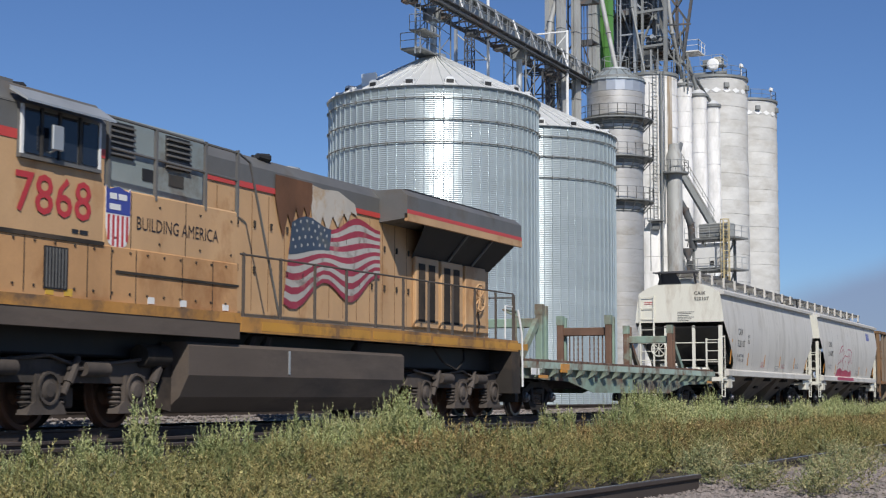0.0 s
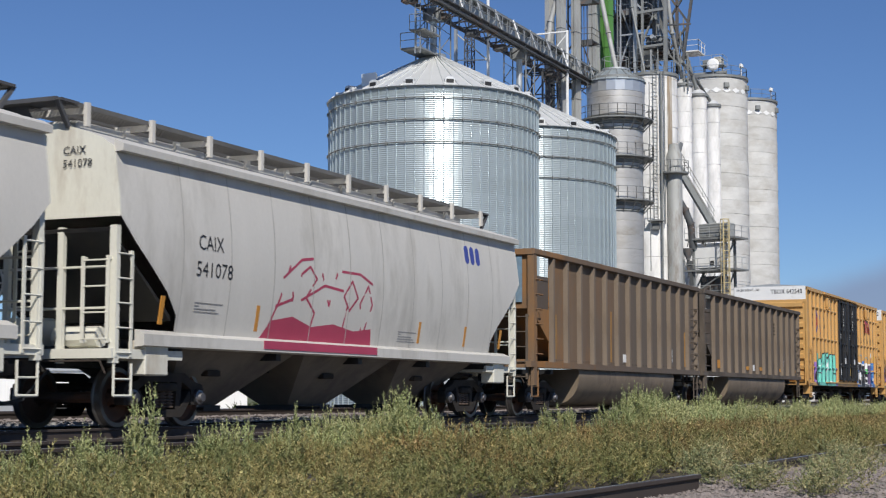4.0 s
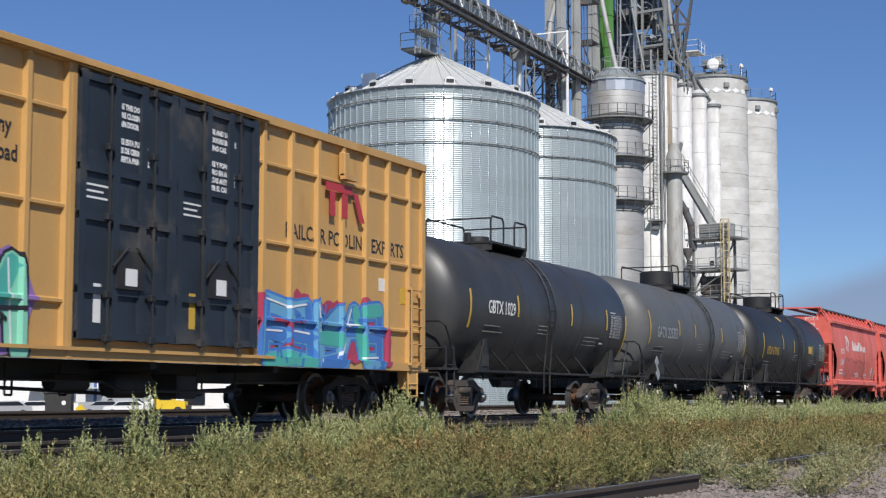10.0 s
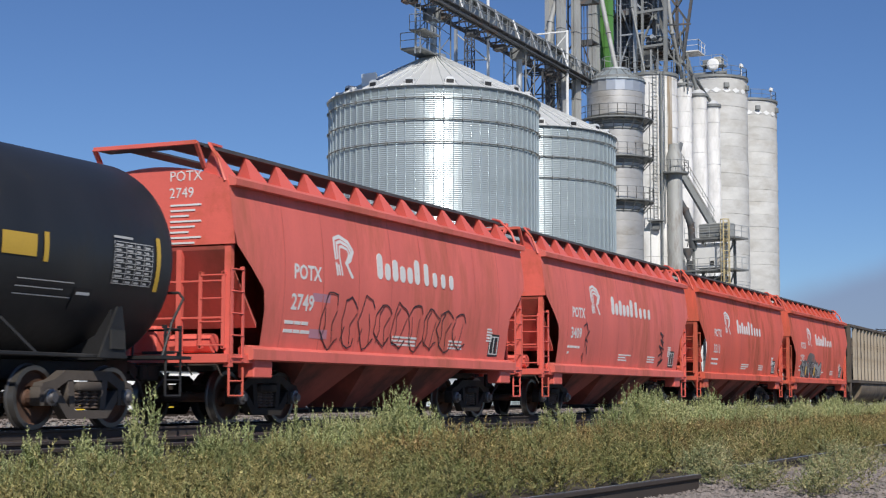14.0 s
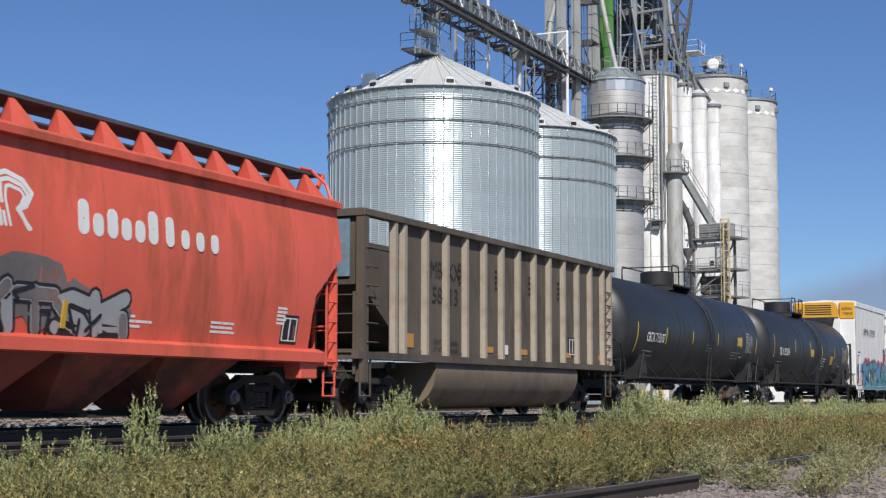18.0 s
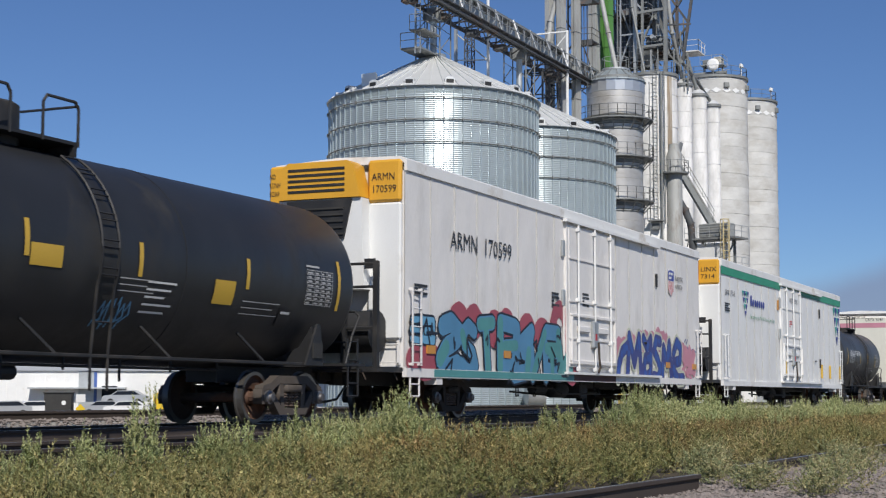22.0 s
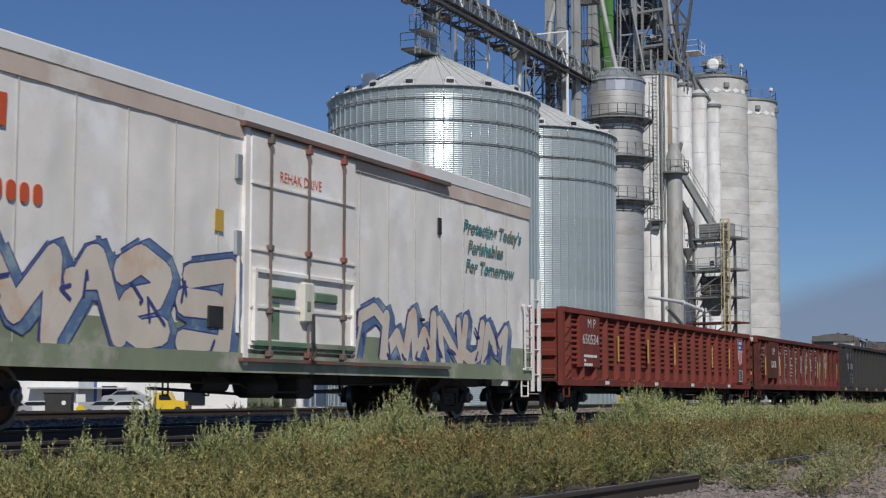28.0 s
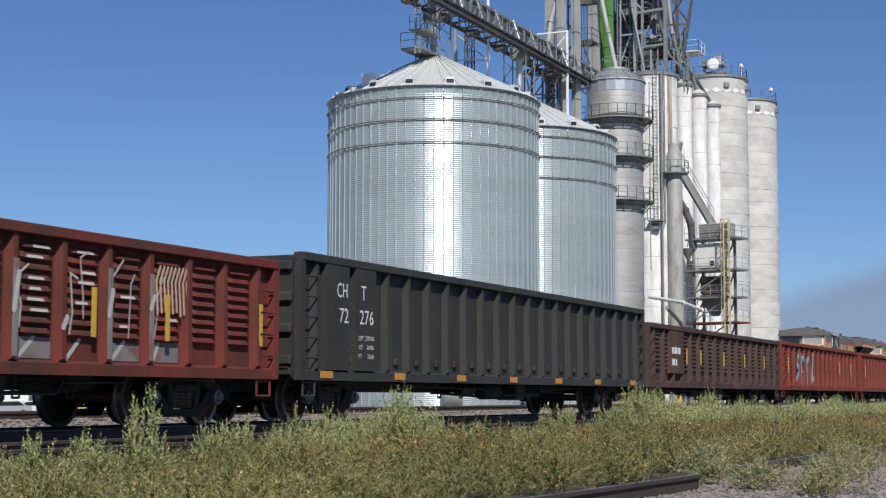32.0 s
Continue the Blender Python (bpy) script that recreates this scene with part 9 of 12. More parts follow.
def stones(name, n, x0, x1, y0, y1, z, size, label, power=1.0, rise=None):
    base = np.array([(0, 0, 1), (1, 0, 0.1), (0.2, 1, 0), (-1, 0.3, 0.1), (-0.3, -1, 0), (0.7, -0.7, 0.2), (0, 0, -0.7)], float)
    fs = np.array([(0, 1, 2), (0, 2, 3), (0, 3, 4), (0, 4, 5), (0, 5, 1), (6, 2, 1), (6, 3, 2), (6, 4, 3), (6, 5, 4), (6, 1, 5)])
    V, F = [], []
    for k in range(n):
        s = size * rng.uniform(0.5, 1.5) * np.array([1, rng.uniform(0.6, 1.0), rng.uniform(0.5, 0.9)])
        p = (base + rng.normal(0, 0.15, base.shape)) * s
        a = rng.uniform(0, 6.28)
        p = p @ np.array([[math.cos(a), -math.sin(a), 0], [math.sin(a), math.cos(a), 0], [0, 0, 1]]).T
        py = rng.uniform(y0, y1)
        up = min(0.37, max(0, rise(py))) if rise else 0
        p += np.array([x0 + (x1 - x0) * rng.random() ** power, py, z + up + s[2] * 0.3])
        F.append(fs + len(V) * 7)
        V.append(p)
    me = bpy.data.meshes.new(name)
    me.from_pydata(np.concatenate(V).tolist(), [], np.concatenate(F).tolist())
    me.materials.append(M_STONE)
    return tagged(new(name, me), label, "stones", kind="stuff")


stones("gravel_stones", 14000, 9, 34, 2.0, 4.3, 0.0, 0.02, "loose pale crushed stones on the ground", 1.2)
stones("ballast_stones", 9000, 14, 64, 18.2, 19.6, 0.03, 0.04, "pale crushed ballast stones on the bank of the third track", 1.0, lambda y: 0.39 * (y - 18.4) / 0.95)
stones("ballast_stones", 6000, 26, 60, 22.0, 29.6, 0.03, 0.06, "grey crushed ballast stones by the far track")
stub = thing("stub_rail", pose(10.64, 4.2, 0, 0, 0, -2.9), "old dark rail lying along the gravel edge", "rail", "stub rails")
part("rail", rail_mesh(-13, 4.0), None, stub).location.z = -0.025
stub = thing("stub_rail", pose(17.0, 4.2, 0, 0, 0, -1.4), "old dark rail half hidden by weeds", "rail", "stub rails")
part("rail", rail_mesh(0, 40), None, stub).location.z = -0.045

# ---- paint, letters and sprayed colour on the cars ----
SHEET = [0.0]


def ribbon(f, pts, w, y, n=8):
    """A flat painted stroke with round joints, on a side plane."""
    for (xa, za), (xb, zb) in zip(pts, pts[1:]):
        dx, dz = xb - xa, zb - za
        L = math.hypot(dx, dz) or 1e-6
        ox, oz = -dz / L * w / 2, dx / L * w / 2
        SHEET[0] = (SHEET[0] + 0.0002) % 0.002
        yy = y - SHEET[0]
        f.add([(xa + ox, yy, za + oz), (xb + ox, yy, zb + oz), (xb - ox, yy, zb - oz), (xa - ox, yy, za - oz)], [(0, 1, 2, 3)])
    for x, z in pts:
        SHEET[0] = (SHEET[0] + 0.0002) % 0.002
        yy = y - SHEET[0]
        f.add([(x + w / 2 * math.cos(2 * math.pi * k / n), yy, z + w / 2 * math.sin(2 * math.pi * k / n)) for k in range(n)], [tuple(range(n))])
    return f


def blob(f, x, z, rx, rz, y, n=16, jag=0.12, rnd=random):
    SHEET[0] = (SHEET[0] + 0.0002) % 0.002
    f.add([(x + rx * (1 + rnd.uniform(-jag, jag)) * math.cos(2 * math.pi * k / n), y - SHEET[0], z + rz * (1 + rnd.uniform(-jag, jag)) * math.sin(2 * math.pi * k / n)) for k in range(n)], [tuple(range(n))])
    return f


def poly(f, pts, y):
    f.add([(x, y, z) for x, z in pts], [tuple(range(len(pts)))])
    return f


GLYPHS = [[[(.9, .85), (.5, 1), (.1, .8), (.3, .55), (.75, .45), (.9, .2), (.5, 0), (.1, .15)]],
          [[(.05, 0), (.45, 1), (.55, 1), (.95, 0)], [(.25, .35), (.75, .35)]],
          [[(.05, 0), (.1, 1), (.5, .4), (.9, 1), (.95, 0)]],
          [[(.1, 0), (.1, 1), (.9, 0), (.9, 1)]],
          [[(.9, .95), (.1, 1), (.1, 0), (.9, .05)], [(.1, .5), (.7, .5)]],
          [[(.1, 0), (.1, 1), (.8, .9), (.8, .55), (.1, .5), (.9, 0)]],
          [[(.1, 1), (.9, 1)], [(.5, 1), (.5, 0)]],
          [[(.1, 1), (.1, .2), (.5, 0), (.9, .2), (.9, 1)]]]


def graffiti(c, x0, x1, z0, z1, y, n, seed, fills, outline, cloud=None, wide=0.22, shine=None, label="sprayed graffiti lettering", shadow=None):
    """Overlapping wild letters: cloud, outline, fill and shine, each colour one layer."""
    rnd = random.Random(seed)
    H, W = z1 - z0, (x1 - x0) / n
    if cloud:
        f = Form()
        for k in range(n * 3):
            blob(f, x0 + (x1 - x0) * (k + 0.5) / (n * 3) + rnd.uniform(-.1, .1), z0 + H * rnd.uniform(0.35, 0.8), W * rnd.uniform(0.35, 0.6), H * rnd.uniform(0.3, 0.5), y - 0.003, jag=0.18, rnd=rnd)
        part("graffiti_cloud", f, cloud, c, label)
    out, body, gl, sh, halo = Form(), [Form() for _ in fills], Form(), Form(), Form()
    for k in range(n):
        sx, ox = W * rnd.uniform(0.85, 1.2), x0 + W * k - W * 0.05
        lean, drop = rnd.uniform(-0.2, 0.2) * W, rnd.uniform(-0.06, 0.06) * H
        for line in GLYPHS[rnd.randrange(len(GLYPHS))]:
            fx, fz = rnd.random() < 0.5, rnd.random() < 0.4
            pts = [(ox + sx * (1 - px if fx else px) + lean * pz + rnd.uniform(-.04, .04) * W, z0 + drop + H * (0.08 + 0.84 * (1 - pz if fz else pz)) + rnd.uniform(-.05, .05) * H) for px, pz in line]
            wv = wide * rnd.uniform(0.85, 1.25)
            if shadow:
                ribbon(halo, [(px + 0.10, pz - 0.02) for px, pz in pts], wv + 0.30, y - 0.001, 5)
                ribbon(sh, [(px + 0.10, pz - 0.02) for px, pz in pts], wv + 0.25, y - 0.0035, 5)
                ribbon(sh, [(px + 0.16, pz - 0.10) for px, pz in pts], wv + 0.06, y - 0.0038)
            ribbon(out, pts, wv + (0.05 if shadow else 0.10), y - 0.006)
            for i, b in enumerate(body):
                m = len(pts)
                cut = pts if i == 0 else pts[(m * i) // (len(body) + 1):(m * i) // (len(body) + 1) + 2]
                if len(cut) > 1:
                    ribbon(b, cut, wv * (1.0 if i == 0 else 0.8), y - 0.009 - 0.003 * i)
            ribbon(gl, [(px - wv * 0.22, pz + wv * 0.2) for px, pz in pts[:2]], 0.035, y - 0.019)
        for q in range(2):
            xa, za = ox + sx * rnd.random(), z0 + H * rnd.random()
            ribbon(out, [(xa, za), (xa + rnd.uniform(-.3, .3), za + rnd.uniform(-.25, .35)), (xa + rnd.uniform(-.3, .4), za + rnd.uniform(-.2, .3))], 0.06, y - 0.021)
    part("graffiti_outline", out, outline, c, label)
    if shadow:
        part("graffiti_halo", halo, outline, c, label)
        part("graffiti_shadow", sh, shadow, c, label)
    for b, m in zip(body, fills):
        part("graffiti_fill", b, m, c, label)
    if shine:
        part("graffiti_shine", gl, shine, c, label)


def bars(c, x0, x1, z, h, y, material, n=1, gap=0.6, seed=1, name="small_lettering"):
    """Lines of writing too small to read: plain bars."""
    rnd = random.Random(seed)
    f = Form()
    for k in range(n):
        zz = z - k * h * (1 + gap)
        x = x0
        while x < x1 - 0.05:
            w = min(x1 - x, rnd.uniform(0.1, 0.35))
            f.box(x, x + w, y - 0.004, y + 0.01, zz, zz + h)
            x += w + h * 0.6
            if rnd.random() < 0.08:
                break
    return part(name, f, material, c)


def word_shape(c, x0, x1, z0, z1, y, material, heights, weight, name="logo_word"):
    """A brand's word drawn as a row of plain rounded blocks in its colour."""
    w = (x1 - x0) / len(heights)
    xh = (z1 - z0) * 0.66
    for k, hh in enumerate(heights):
        xm, rx = x0 + w * (k + 0.5), w * 0.41
        top = z0 + ((z1 - z0) * hh if hh > 0.8 else xh)
        rx *= 0.45 + weight
        r = rx * 0.9
        pts = []
        for cx, cz, a0 in ((xm + rx - r, z0 + r, -90), (xm + rx - r, top - r, 0), (xm - rx + r, top - r, 90), (xm - rx + r, z0 + r, 180)):
            pts += [(cx + r * math.cos(radians(a0 + 30 * i)), cz + r * math.sin(radians(a0 + 30 * i))) for i in range(4)]
        part(name, Form().prism(pts, y - 0.004, y + 0.004, "y"), material, c)


def shield(c, x, z, w, h, y):
    """A striped shield with a blue head."""
    o = [(-.5, .5), (-.42, .44), (-.2, .47), (0, .5), (.2, .47), (.42, .44), (.5, .5), (.5, .2), (.48, -.15), (.36, -.38), (0, -.5), (-.36, -.38), (-.48, -.15), (-.5, .2)]
    s = part("shield", Form().prism([(x + a * w, z + b * h) for a, b in o], y - 0.006, y + 0.004, "y"), M_INKW, c, "red, white and blue striped shield")
    part("shield_head", Form().prism([(x + a * w, z + b * h) for a, b in o[:7] + [(.5, .08), (-.5, .08)]], y - 0.010, y - 0.006, "y"), M_BLUE, s)
    for k in range(5):
        xx = x + (-0.38 + 0.19 * k) * w
        lo = z - h * (0.5 - abs(-0.38 + 0.19 * k) * 0.45)
        part("shield_stripe", Form().box(xx - w * 0.045, xx + w * 0.045, y - 0.009, y - 0.005, lo, z + 0.06 * h), M_INKR, s)
    bars(c, x - w * 0.36, x + w * 0.36, z + h * 0.30, h * 0.09, y - 0.012, M_INKW, 2, 0.8, 3, "shield_lettering")


def paint(name, rgb, rough=0.5):
    return mat(name, rgb, rough, vary=0.10, bump=0)


M_BLUE = paint("deep blue paint", (0.05, 0.07, 0.30))
G_TEAL = paint("teal spray paint", (0.08, 0.42, 0.36))
G_MINT = paint("mint spray paint", (0.25, 0.60, 0.45))
G_BLUE = paint("blue spray paint", (0.06, 0.19, 0.52))
G_SKY = paint("sky blue spray paint", (0.14, 0.36, 0.55))
G_PURPLE = paint("purple spray paint", (0.28, 0.16, 0.42))
G_RED = paint("crimson spray paint", (0.42, 0.05, 0.10))
G_PINK = paint("dusty pink spray paint", (0.55, 0.24, 0.30))
G_BLACK = paint("black spray paint", (0.02, 0.02, 0.025))
G_WHITE = paint("white spray paint", (0.78, 0.78, 0.78))
G_NAVY = paint("navy spray paint", (0.05, 0.06, 0.22))
G_PEACH = paint("peach spray paint", (0.60, 0.42, 0.30))
G_GREY = paint("silver grey spray paint", (0.35, 0.36, 0.36))
G_DULL = mat("weathered grey spray paint", (0.17, 0.155, 0.15), 0.75, vary=0.3, stain=(0.28, 0.09, 0.06), stain_amount=0.3, stain_size=1.6)
G_PALE = mat("pale peach spray paint", (0.68, 0.60, 0.50), 0.6, vary=0.10, stain=(0.62, 0.40, 0.26), stain_amount=0.3, stain_size=0.9)
G_STEEL = mat("steel blue spray paint", (0.10, 0.17, 0.30), 0.6, vary=0.25, stain=(0.30, 0.40, 0.42), stain_amount=0.35, stain_size=2.0)
G_GREEN = paint("green stripe paint", (0.03, 0.28, 0.16))
G_ORANGE = paint("orange red paint", (0.62, 0.10, 0.03))
G_ROSE = paint("dull rose spray paint", (0.36, 0.075, 0.10))
G_DENIM = paint("denim blue spray paint", (0.085, 0.24, 0.40))
G_SEA = paint("sea green spray paint", (0.08, 0.27, 0.27))
G_INK = paint("blue-black spray paint", (0.012, 0.016, 0.03))
G_ROYAL = paint("royal blue spray paint", (0.035, 0.09, 0.33))
G_PALEYEL = paint("pale yellow-white spray paint", (0.55, 0.56, 0.44))
G_LAV = paint("washed pink paint", (0.50, 0.24, 0.30))

# ---- the train, from the locomotive back ----
def tape_marks(c, xs, z0, z1, y, material=None, w=0.10):
    for x in xs:
        part("tape", Form().box(x - w / 2, x + w / 2, y - 0.005, y + 0.01, z0, z1), material or M_YTAPE, c)


def consolidated_stencil(c, x, z, y):
    part("stencil_panel", Form().box(x - 0.28, x + 0.28, y - 0.004, y + 0.01, z - 0.25, z + 0.25), M_INKB, c)
    part("stencil_frame", Form().box(x - 0.24, x + 0.24, y - 0.007, y, z + 0.18, z + 0.20).box(x - 0.24, x + 0.24, y - 0.007, y, z - 0.20, z - 0.18).box(x - 0.24, x - 0.21, y - 0.007, y, z - 0.2, z + 0.2)
         .box(x + 0.21, x + 0.24, y - 0.007, y, z - 0.2, z + 0.2).box(x - 0.02, x + 0.01, y - 0.007, y, z - 0.2, z + 0.2), M_INKW, c)


# flat car with bolster racks and hanging chains
c, h = flat_car(34.6, 52.0, "faded green flat car with timber deck and steel racks")
M_RUSTY = mat("rusty timber post", (0.15, 0.085, 0.055), 0.85, vary=0.3, stain=(0.27, 0.40, 0.32), stain_amount=0.2)


def rack(x, zt, near, far, width, beam, post=0.22, brace=0):
    """Two posts at each side, a cross beam and, at the ends, sloping braces."""
    for y in (-width, width):
        part("rack_post", Form().bevelled(x - post / 2, x + post / 2, y - 0.09, y + 0.09, 1.38, zt, 0.02), near, c)
        part("rack_post", Form().bevelled(x + post / 2 + 0.10, x + post * 1.5 + 0.10, y - 0.10, y + 0.08, 1.38, zt - 0.02, 0.02), far, c)
        part("post_cap", Form().box(x - post / 2 - 0.01, x + post / 2 + 0.01, y - 0.10, y + 0.10, zt - 0.26, zt + 0.01), M_GREEN, c)
        if brace:
            part("rack_brace", Form().beam((x + brace * 0.2, y, zt - 0.42), (x + brace * 1.35, y, 1.39), 0.12, 0.18), M_GREEN, c)
    part("rack_beam", Form().bevelled(x + 0.02, x + 0.18, -width, width, zt - 0.58, zt - 0.34, 0.02), beam, c)


rack(-6.32, 2.80, M_GREEN, M_GREEN, 0.95, M_GREEN, 0.18, -1)
rack(-0.21, 2.82, M_RUSTY, M_GREEN, 0.74, M_RUSTY, 0.16, 0)
rack(6.07, 2.80, M_RUSTY, M_RUSTY, 0.74, M_GREEN, 0.14, 1)
for k in range(8):
    y = -0.52 + k * 0.13 + (0.10 if k > 3 else 0)
    f = Form()
    for i in range(13):
        f.box(-0.10 - (0.018 if i % 2 else 0.010), -0.10 + (0.018 if i % 2 else 0.010), y - (0.010 if i % 2 else 0.018), y + (0.010 if i % 2 else 0.018), 1.38 + i * 0.072, 1.46 + i * 0.072)
    part("chain", f, M_RUSTY, c, "hanging rusty chain")
part("hand_rail", Form().path([(-h + 0.05, -1.4, 1.3), (-h + 0.05, -1.4, 2.3), (-h + 0.05, -0.9, 2.55), (-h + 0.9, -0.9, 2.55), (-h + 0.9, -0.9, 1.35)], 0.025), M_GREEN, c)
part("tape", Form().box(-h + 2.3, -h + 2.9, -1.56, -1.53, 1.08, 1.30), M_ORANGE, c)
tape_marks(c, (-h + 0.9, h - 1.0), 0.92, 1.0, -1.61, M_ORANGE, 0.6)
bars(c, -h + 0.25, -h + 0.95, 1.0, 0.16, -1.55, M_INKW, 1, 0.5, 2)
f = Form()
rnd = random.Random(5)
for k in range(11):
    x = 0.2 + k * 0.45
    ribbon(f, [(x, 0.66), (x + 0.1, 0.92), (x + 0.2, 0.7), (x + 0.35, 0.9)], 0.03, -1.425)
part("graffiti_tag", f, G_BLACK, c)

def follow_side(c, zs, ze, bulge=0.15, y0=-1.605):
    """Lays flat paint marks onto a hopper's bulging side."""
    for o in c.children:
        if o.name.split(".")[0] in ("small_lettering", "tape", "graffiti_tag", "graffiti_bar", "logo_word", "logo_swirl", "stencil_panel", "stencil_frame", "paint_patch", "graffiti_cloud", "graffiti_outline", "graffiti_fill"):
            for v in o.data.vertices:
                u = min(1.0, max(0.0, (v.co.z - zs) / (ze - zs)))
                v.co.y += -1.45 - bulge * math.sin(math.pi * u) - 0.001 - y0
        elif o.name.split(".")[0] in ("car_number", "load_limit", "reporting_mark"):
            for v in o.data.vertices:
                v.co.z += o.location.y + 1.455 + bulge * math.sin(math.pi * (o.location.z + v.co.y - zs) / (ze - zs))


def skin(z, zs, ze, bulge=0.15):
    return -1.456 - bulge * math.sin(math.pi * (z - zs) / (ze - zs))


# two grey covered hoppers
M_STENCIL = mat("faded grey stencil", (0.27, 0.265, 0.26), 0.6, vary=0.15, bump=0)
M_STENCILR = mat("faded red stencil", (0.50, 0.27, 0.25), 0.6, vary=0.15, bump=0)
c, h, zs, ze = hopper(53.1, 68.5, "pale grey covered hopper car with rounded sides", M_HOPGREY, M_CREAM)
y = -1.605
writing("car_number", "CAIX", 0.24, -h + 2.0, 2.68, skin(2.72, zs, ze), M_INKB, c, width=0.72)
writing("car_number", "520107", 0.24, -h + 1.95, 2.26, skin(2.44, zs, ze), M_INKB, c, width=1.05)
writing("end_number", "CAIX\n520107", 0.12, -h - 0.04, 4.02, -0.55, M_INKB, c, "end", 0.52)
writing("load_limit", "LD LMT  224300", 0.10, -h + 2.0, 1.90, skin(1.94, zs, ze), M_INKB, c, width=0.9)
writing("load_limit", "LT  WT   61700", 0.10, -h + 2.0, 1.74, skin(1.78, zs, ze), M_INKB, c, width=0.9)
bars(c, 0.5, 1.3, 1.66, 0.018, y, M_STENCIL, 4, 1.6)
bars(c, 4.2, 4.9, 1.80, 0.018, y, M_STENCIL, 4, 1.6)
bars(c, -1.9, -1.3, 1.76, 0.018, y, M_STENCILR, 5, 1.6)
bars(c, 1.6, 2.3, 1.74, 0.018, y, M_STENCILR, 4, 1.6)
tape_marks(c, (-h + 3.65, -1.35, 1.3, 4.0, h - 1.3), 1.62, 2.06, y, M_ORANGE, 0.11)
tape_marks(c, (-h + 1.15,), 1.62, 2.50, y, M_ORANGE, 0.10)
part("tape", Form().box(-h + 3.5, -h + 3.72, y - 0.004, y + 0.01, 2.42, 2.44).box(-h + 3.5, -h + 3.72, y - 0.004, y + 0.01, 2.70, 2.72).box(-h + 3.5, -h + 3.52, y - 0.004, y + 0.01, 2.42, 2.72).box(-h + 3.70, -h + 3.72, y - 0.004, y + 0.01, 2.42, 2.72), M_INKB, c, "small framed plate mark")
f = Form()
for k in range(7):
    f.box(-h - 0.03, -h - 0.02, -0.55 + 0.1 * (k % 3), 0.05, 3.42 - k * 0.06, 3.435 - k * 0.06)
part("end_lettering", f, M_INKB, c)
part("end_notice", Form().box(-h - 0.03, -h - 0.02, 0.95, 1.25, 3.78, 3.80).box(-h - 0.03, -h - 0.02, 0.92, 1.25, 3.72, 3.74), M_INKR, c)
follow_side(c, zs, ze)
c, h, zs, ze = hopper(70.1, 85.6, "pale grey covered hopper car with red graffiti", M_HOPGREY, M_CREAM)
writing("car_number", "CAIX", 0.24, -h + 2.0, 2.76, skin(2.76, zs, ze), M_INKB, c, width=0.72)
writing("car_number", "541078", 0.24, -h + 1.95, 2.34, skin(2.52, zs, ze), M_INKB, c, width=1.05)
writing("end_number", "CAIX\n541078", 0.12, -h - 0.04, 4.02, -0.55, M_INKB, c, "end", 0.52)
word_shape(c, h - 3.1, h - 2.2, 3.35, 3.75, y, M_BLUE, [1, .99, .97], 0.4)
tape_marks(c, (-h + 1.15, -h + 3.9, h - 5.3, h - 3.0, h - 1.0), 1.55, 1.98, y, M_ORANGE, 0.10)
f = Form()
for line in ([(-3.5, 1.6), (-3.2, 2.1), (-2.9, 2.7), (-2.75, 2.2), (-2.85, 1.7)], [(-3.3, 2.0), (-2.75, 2.15)], [(-2.6, 1.6), (-2.5, 2.6), (-2.2, 2.75), (-1.95, 2.55), (-2.3, 2.2), (-1.95, 1.95), (-2.05, 1.65)], [(-1.7, 1.65), (-1.75, 2.65), (-1.45, 2.1), (-1.2, 2.7), (-1.1, 1.65)],
             [(-0.6, 2.6), (-0.9, 2.3), (-0.65, 2.05), (-0.35, 2.3), (-0.6, 2.6)], [(-0.75, 2.1), (-0.85, 1.65)], [(-0.1, 1.65), (-0.25, 2.2), (0.05, 2.55), (0.25, 2.2), (0.0, 1.65)], [(-2.45, 2.15), (-1.65, 2.45), (-0.95, 2.4)], [(-3.1, 2.5), (-2.5, 2.85), (-2.1, 2.9)], [(-1.0, 2.75), (-0.3, 2.75), (0.2, 2.6)]):
    ribbon(f, line, 0.05, y)
poly(f, [(-3.75, 1.40), (-3.4, 1.75), (-2.7, 1.85), (-2.0, 1.70), (-1.2, 1.78), (-0.4, 1.68), (0.3, 1.75), (0.4, 1.40)], y)
part("graffiti_tag", f, G_RED, c, "red sprayed tag")
part("graffiti_bar", Form().box(-3.75, 0.4, -1.612, -1.60, zs - 0.10, zs + 0.04), G_RED, c, "red sprayed patch on the sill")
for o in [o for o in c.children if o.name.startswith("graffiti_bar")]:
    o.name = "sprayed_patch"
bars(c, 1.5, 2.3, 1.74, 0.018, y, M_STENCIL, 5, 1.6)
bars(c, -h + 2.0, -h + 2.8, 1.92, 0.018, y, M_STENCIL, 4, 1.6)
follow_side(c, zs, ze)

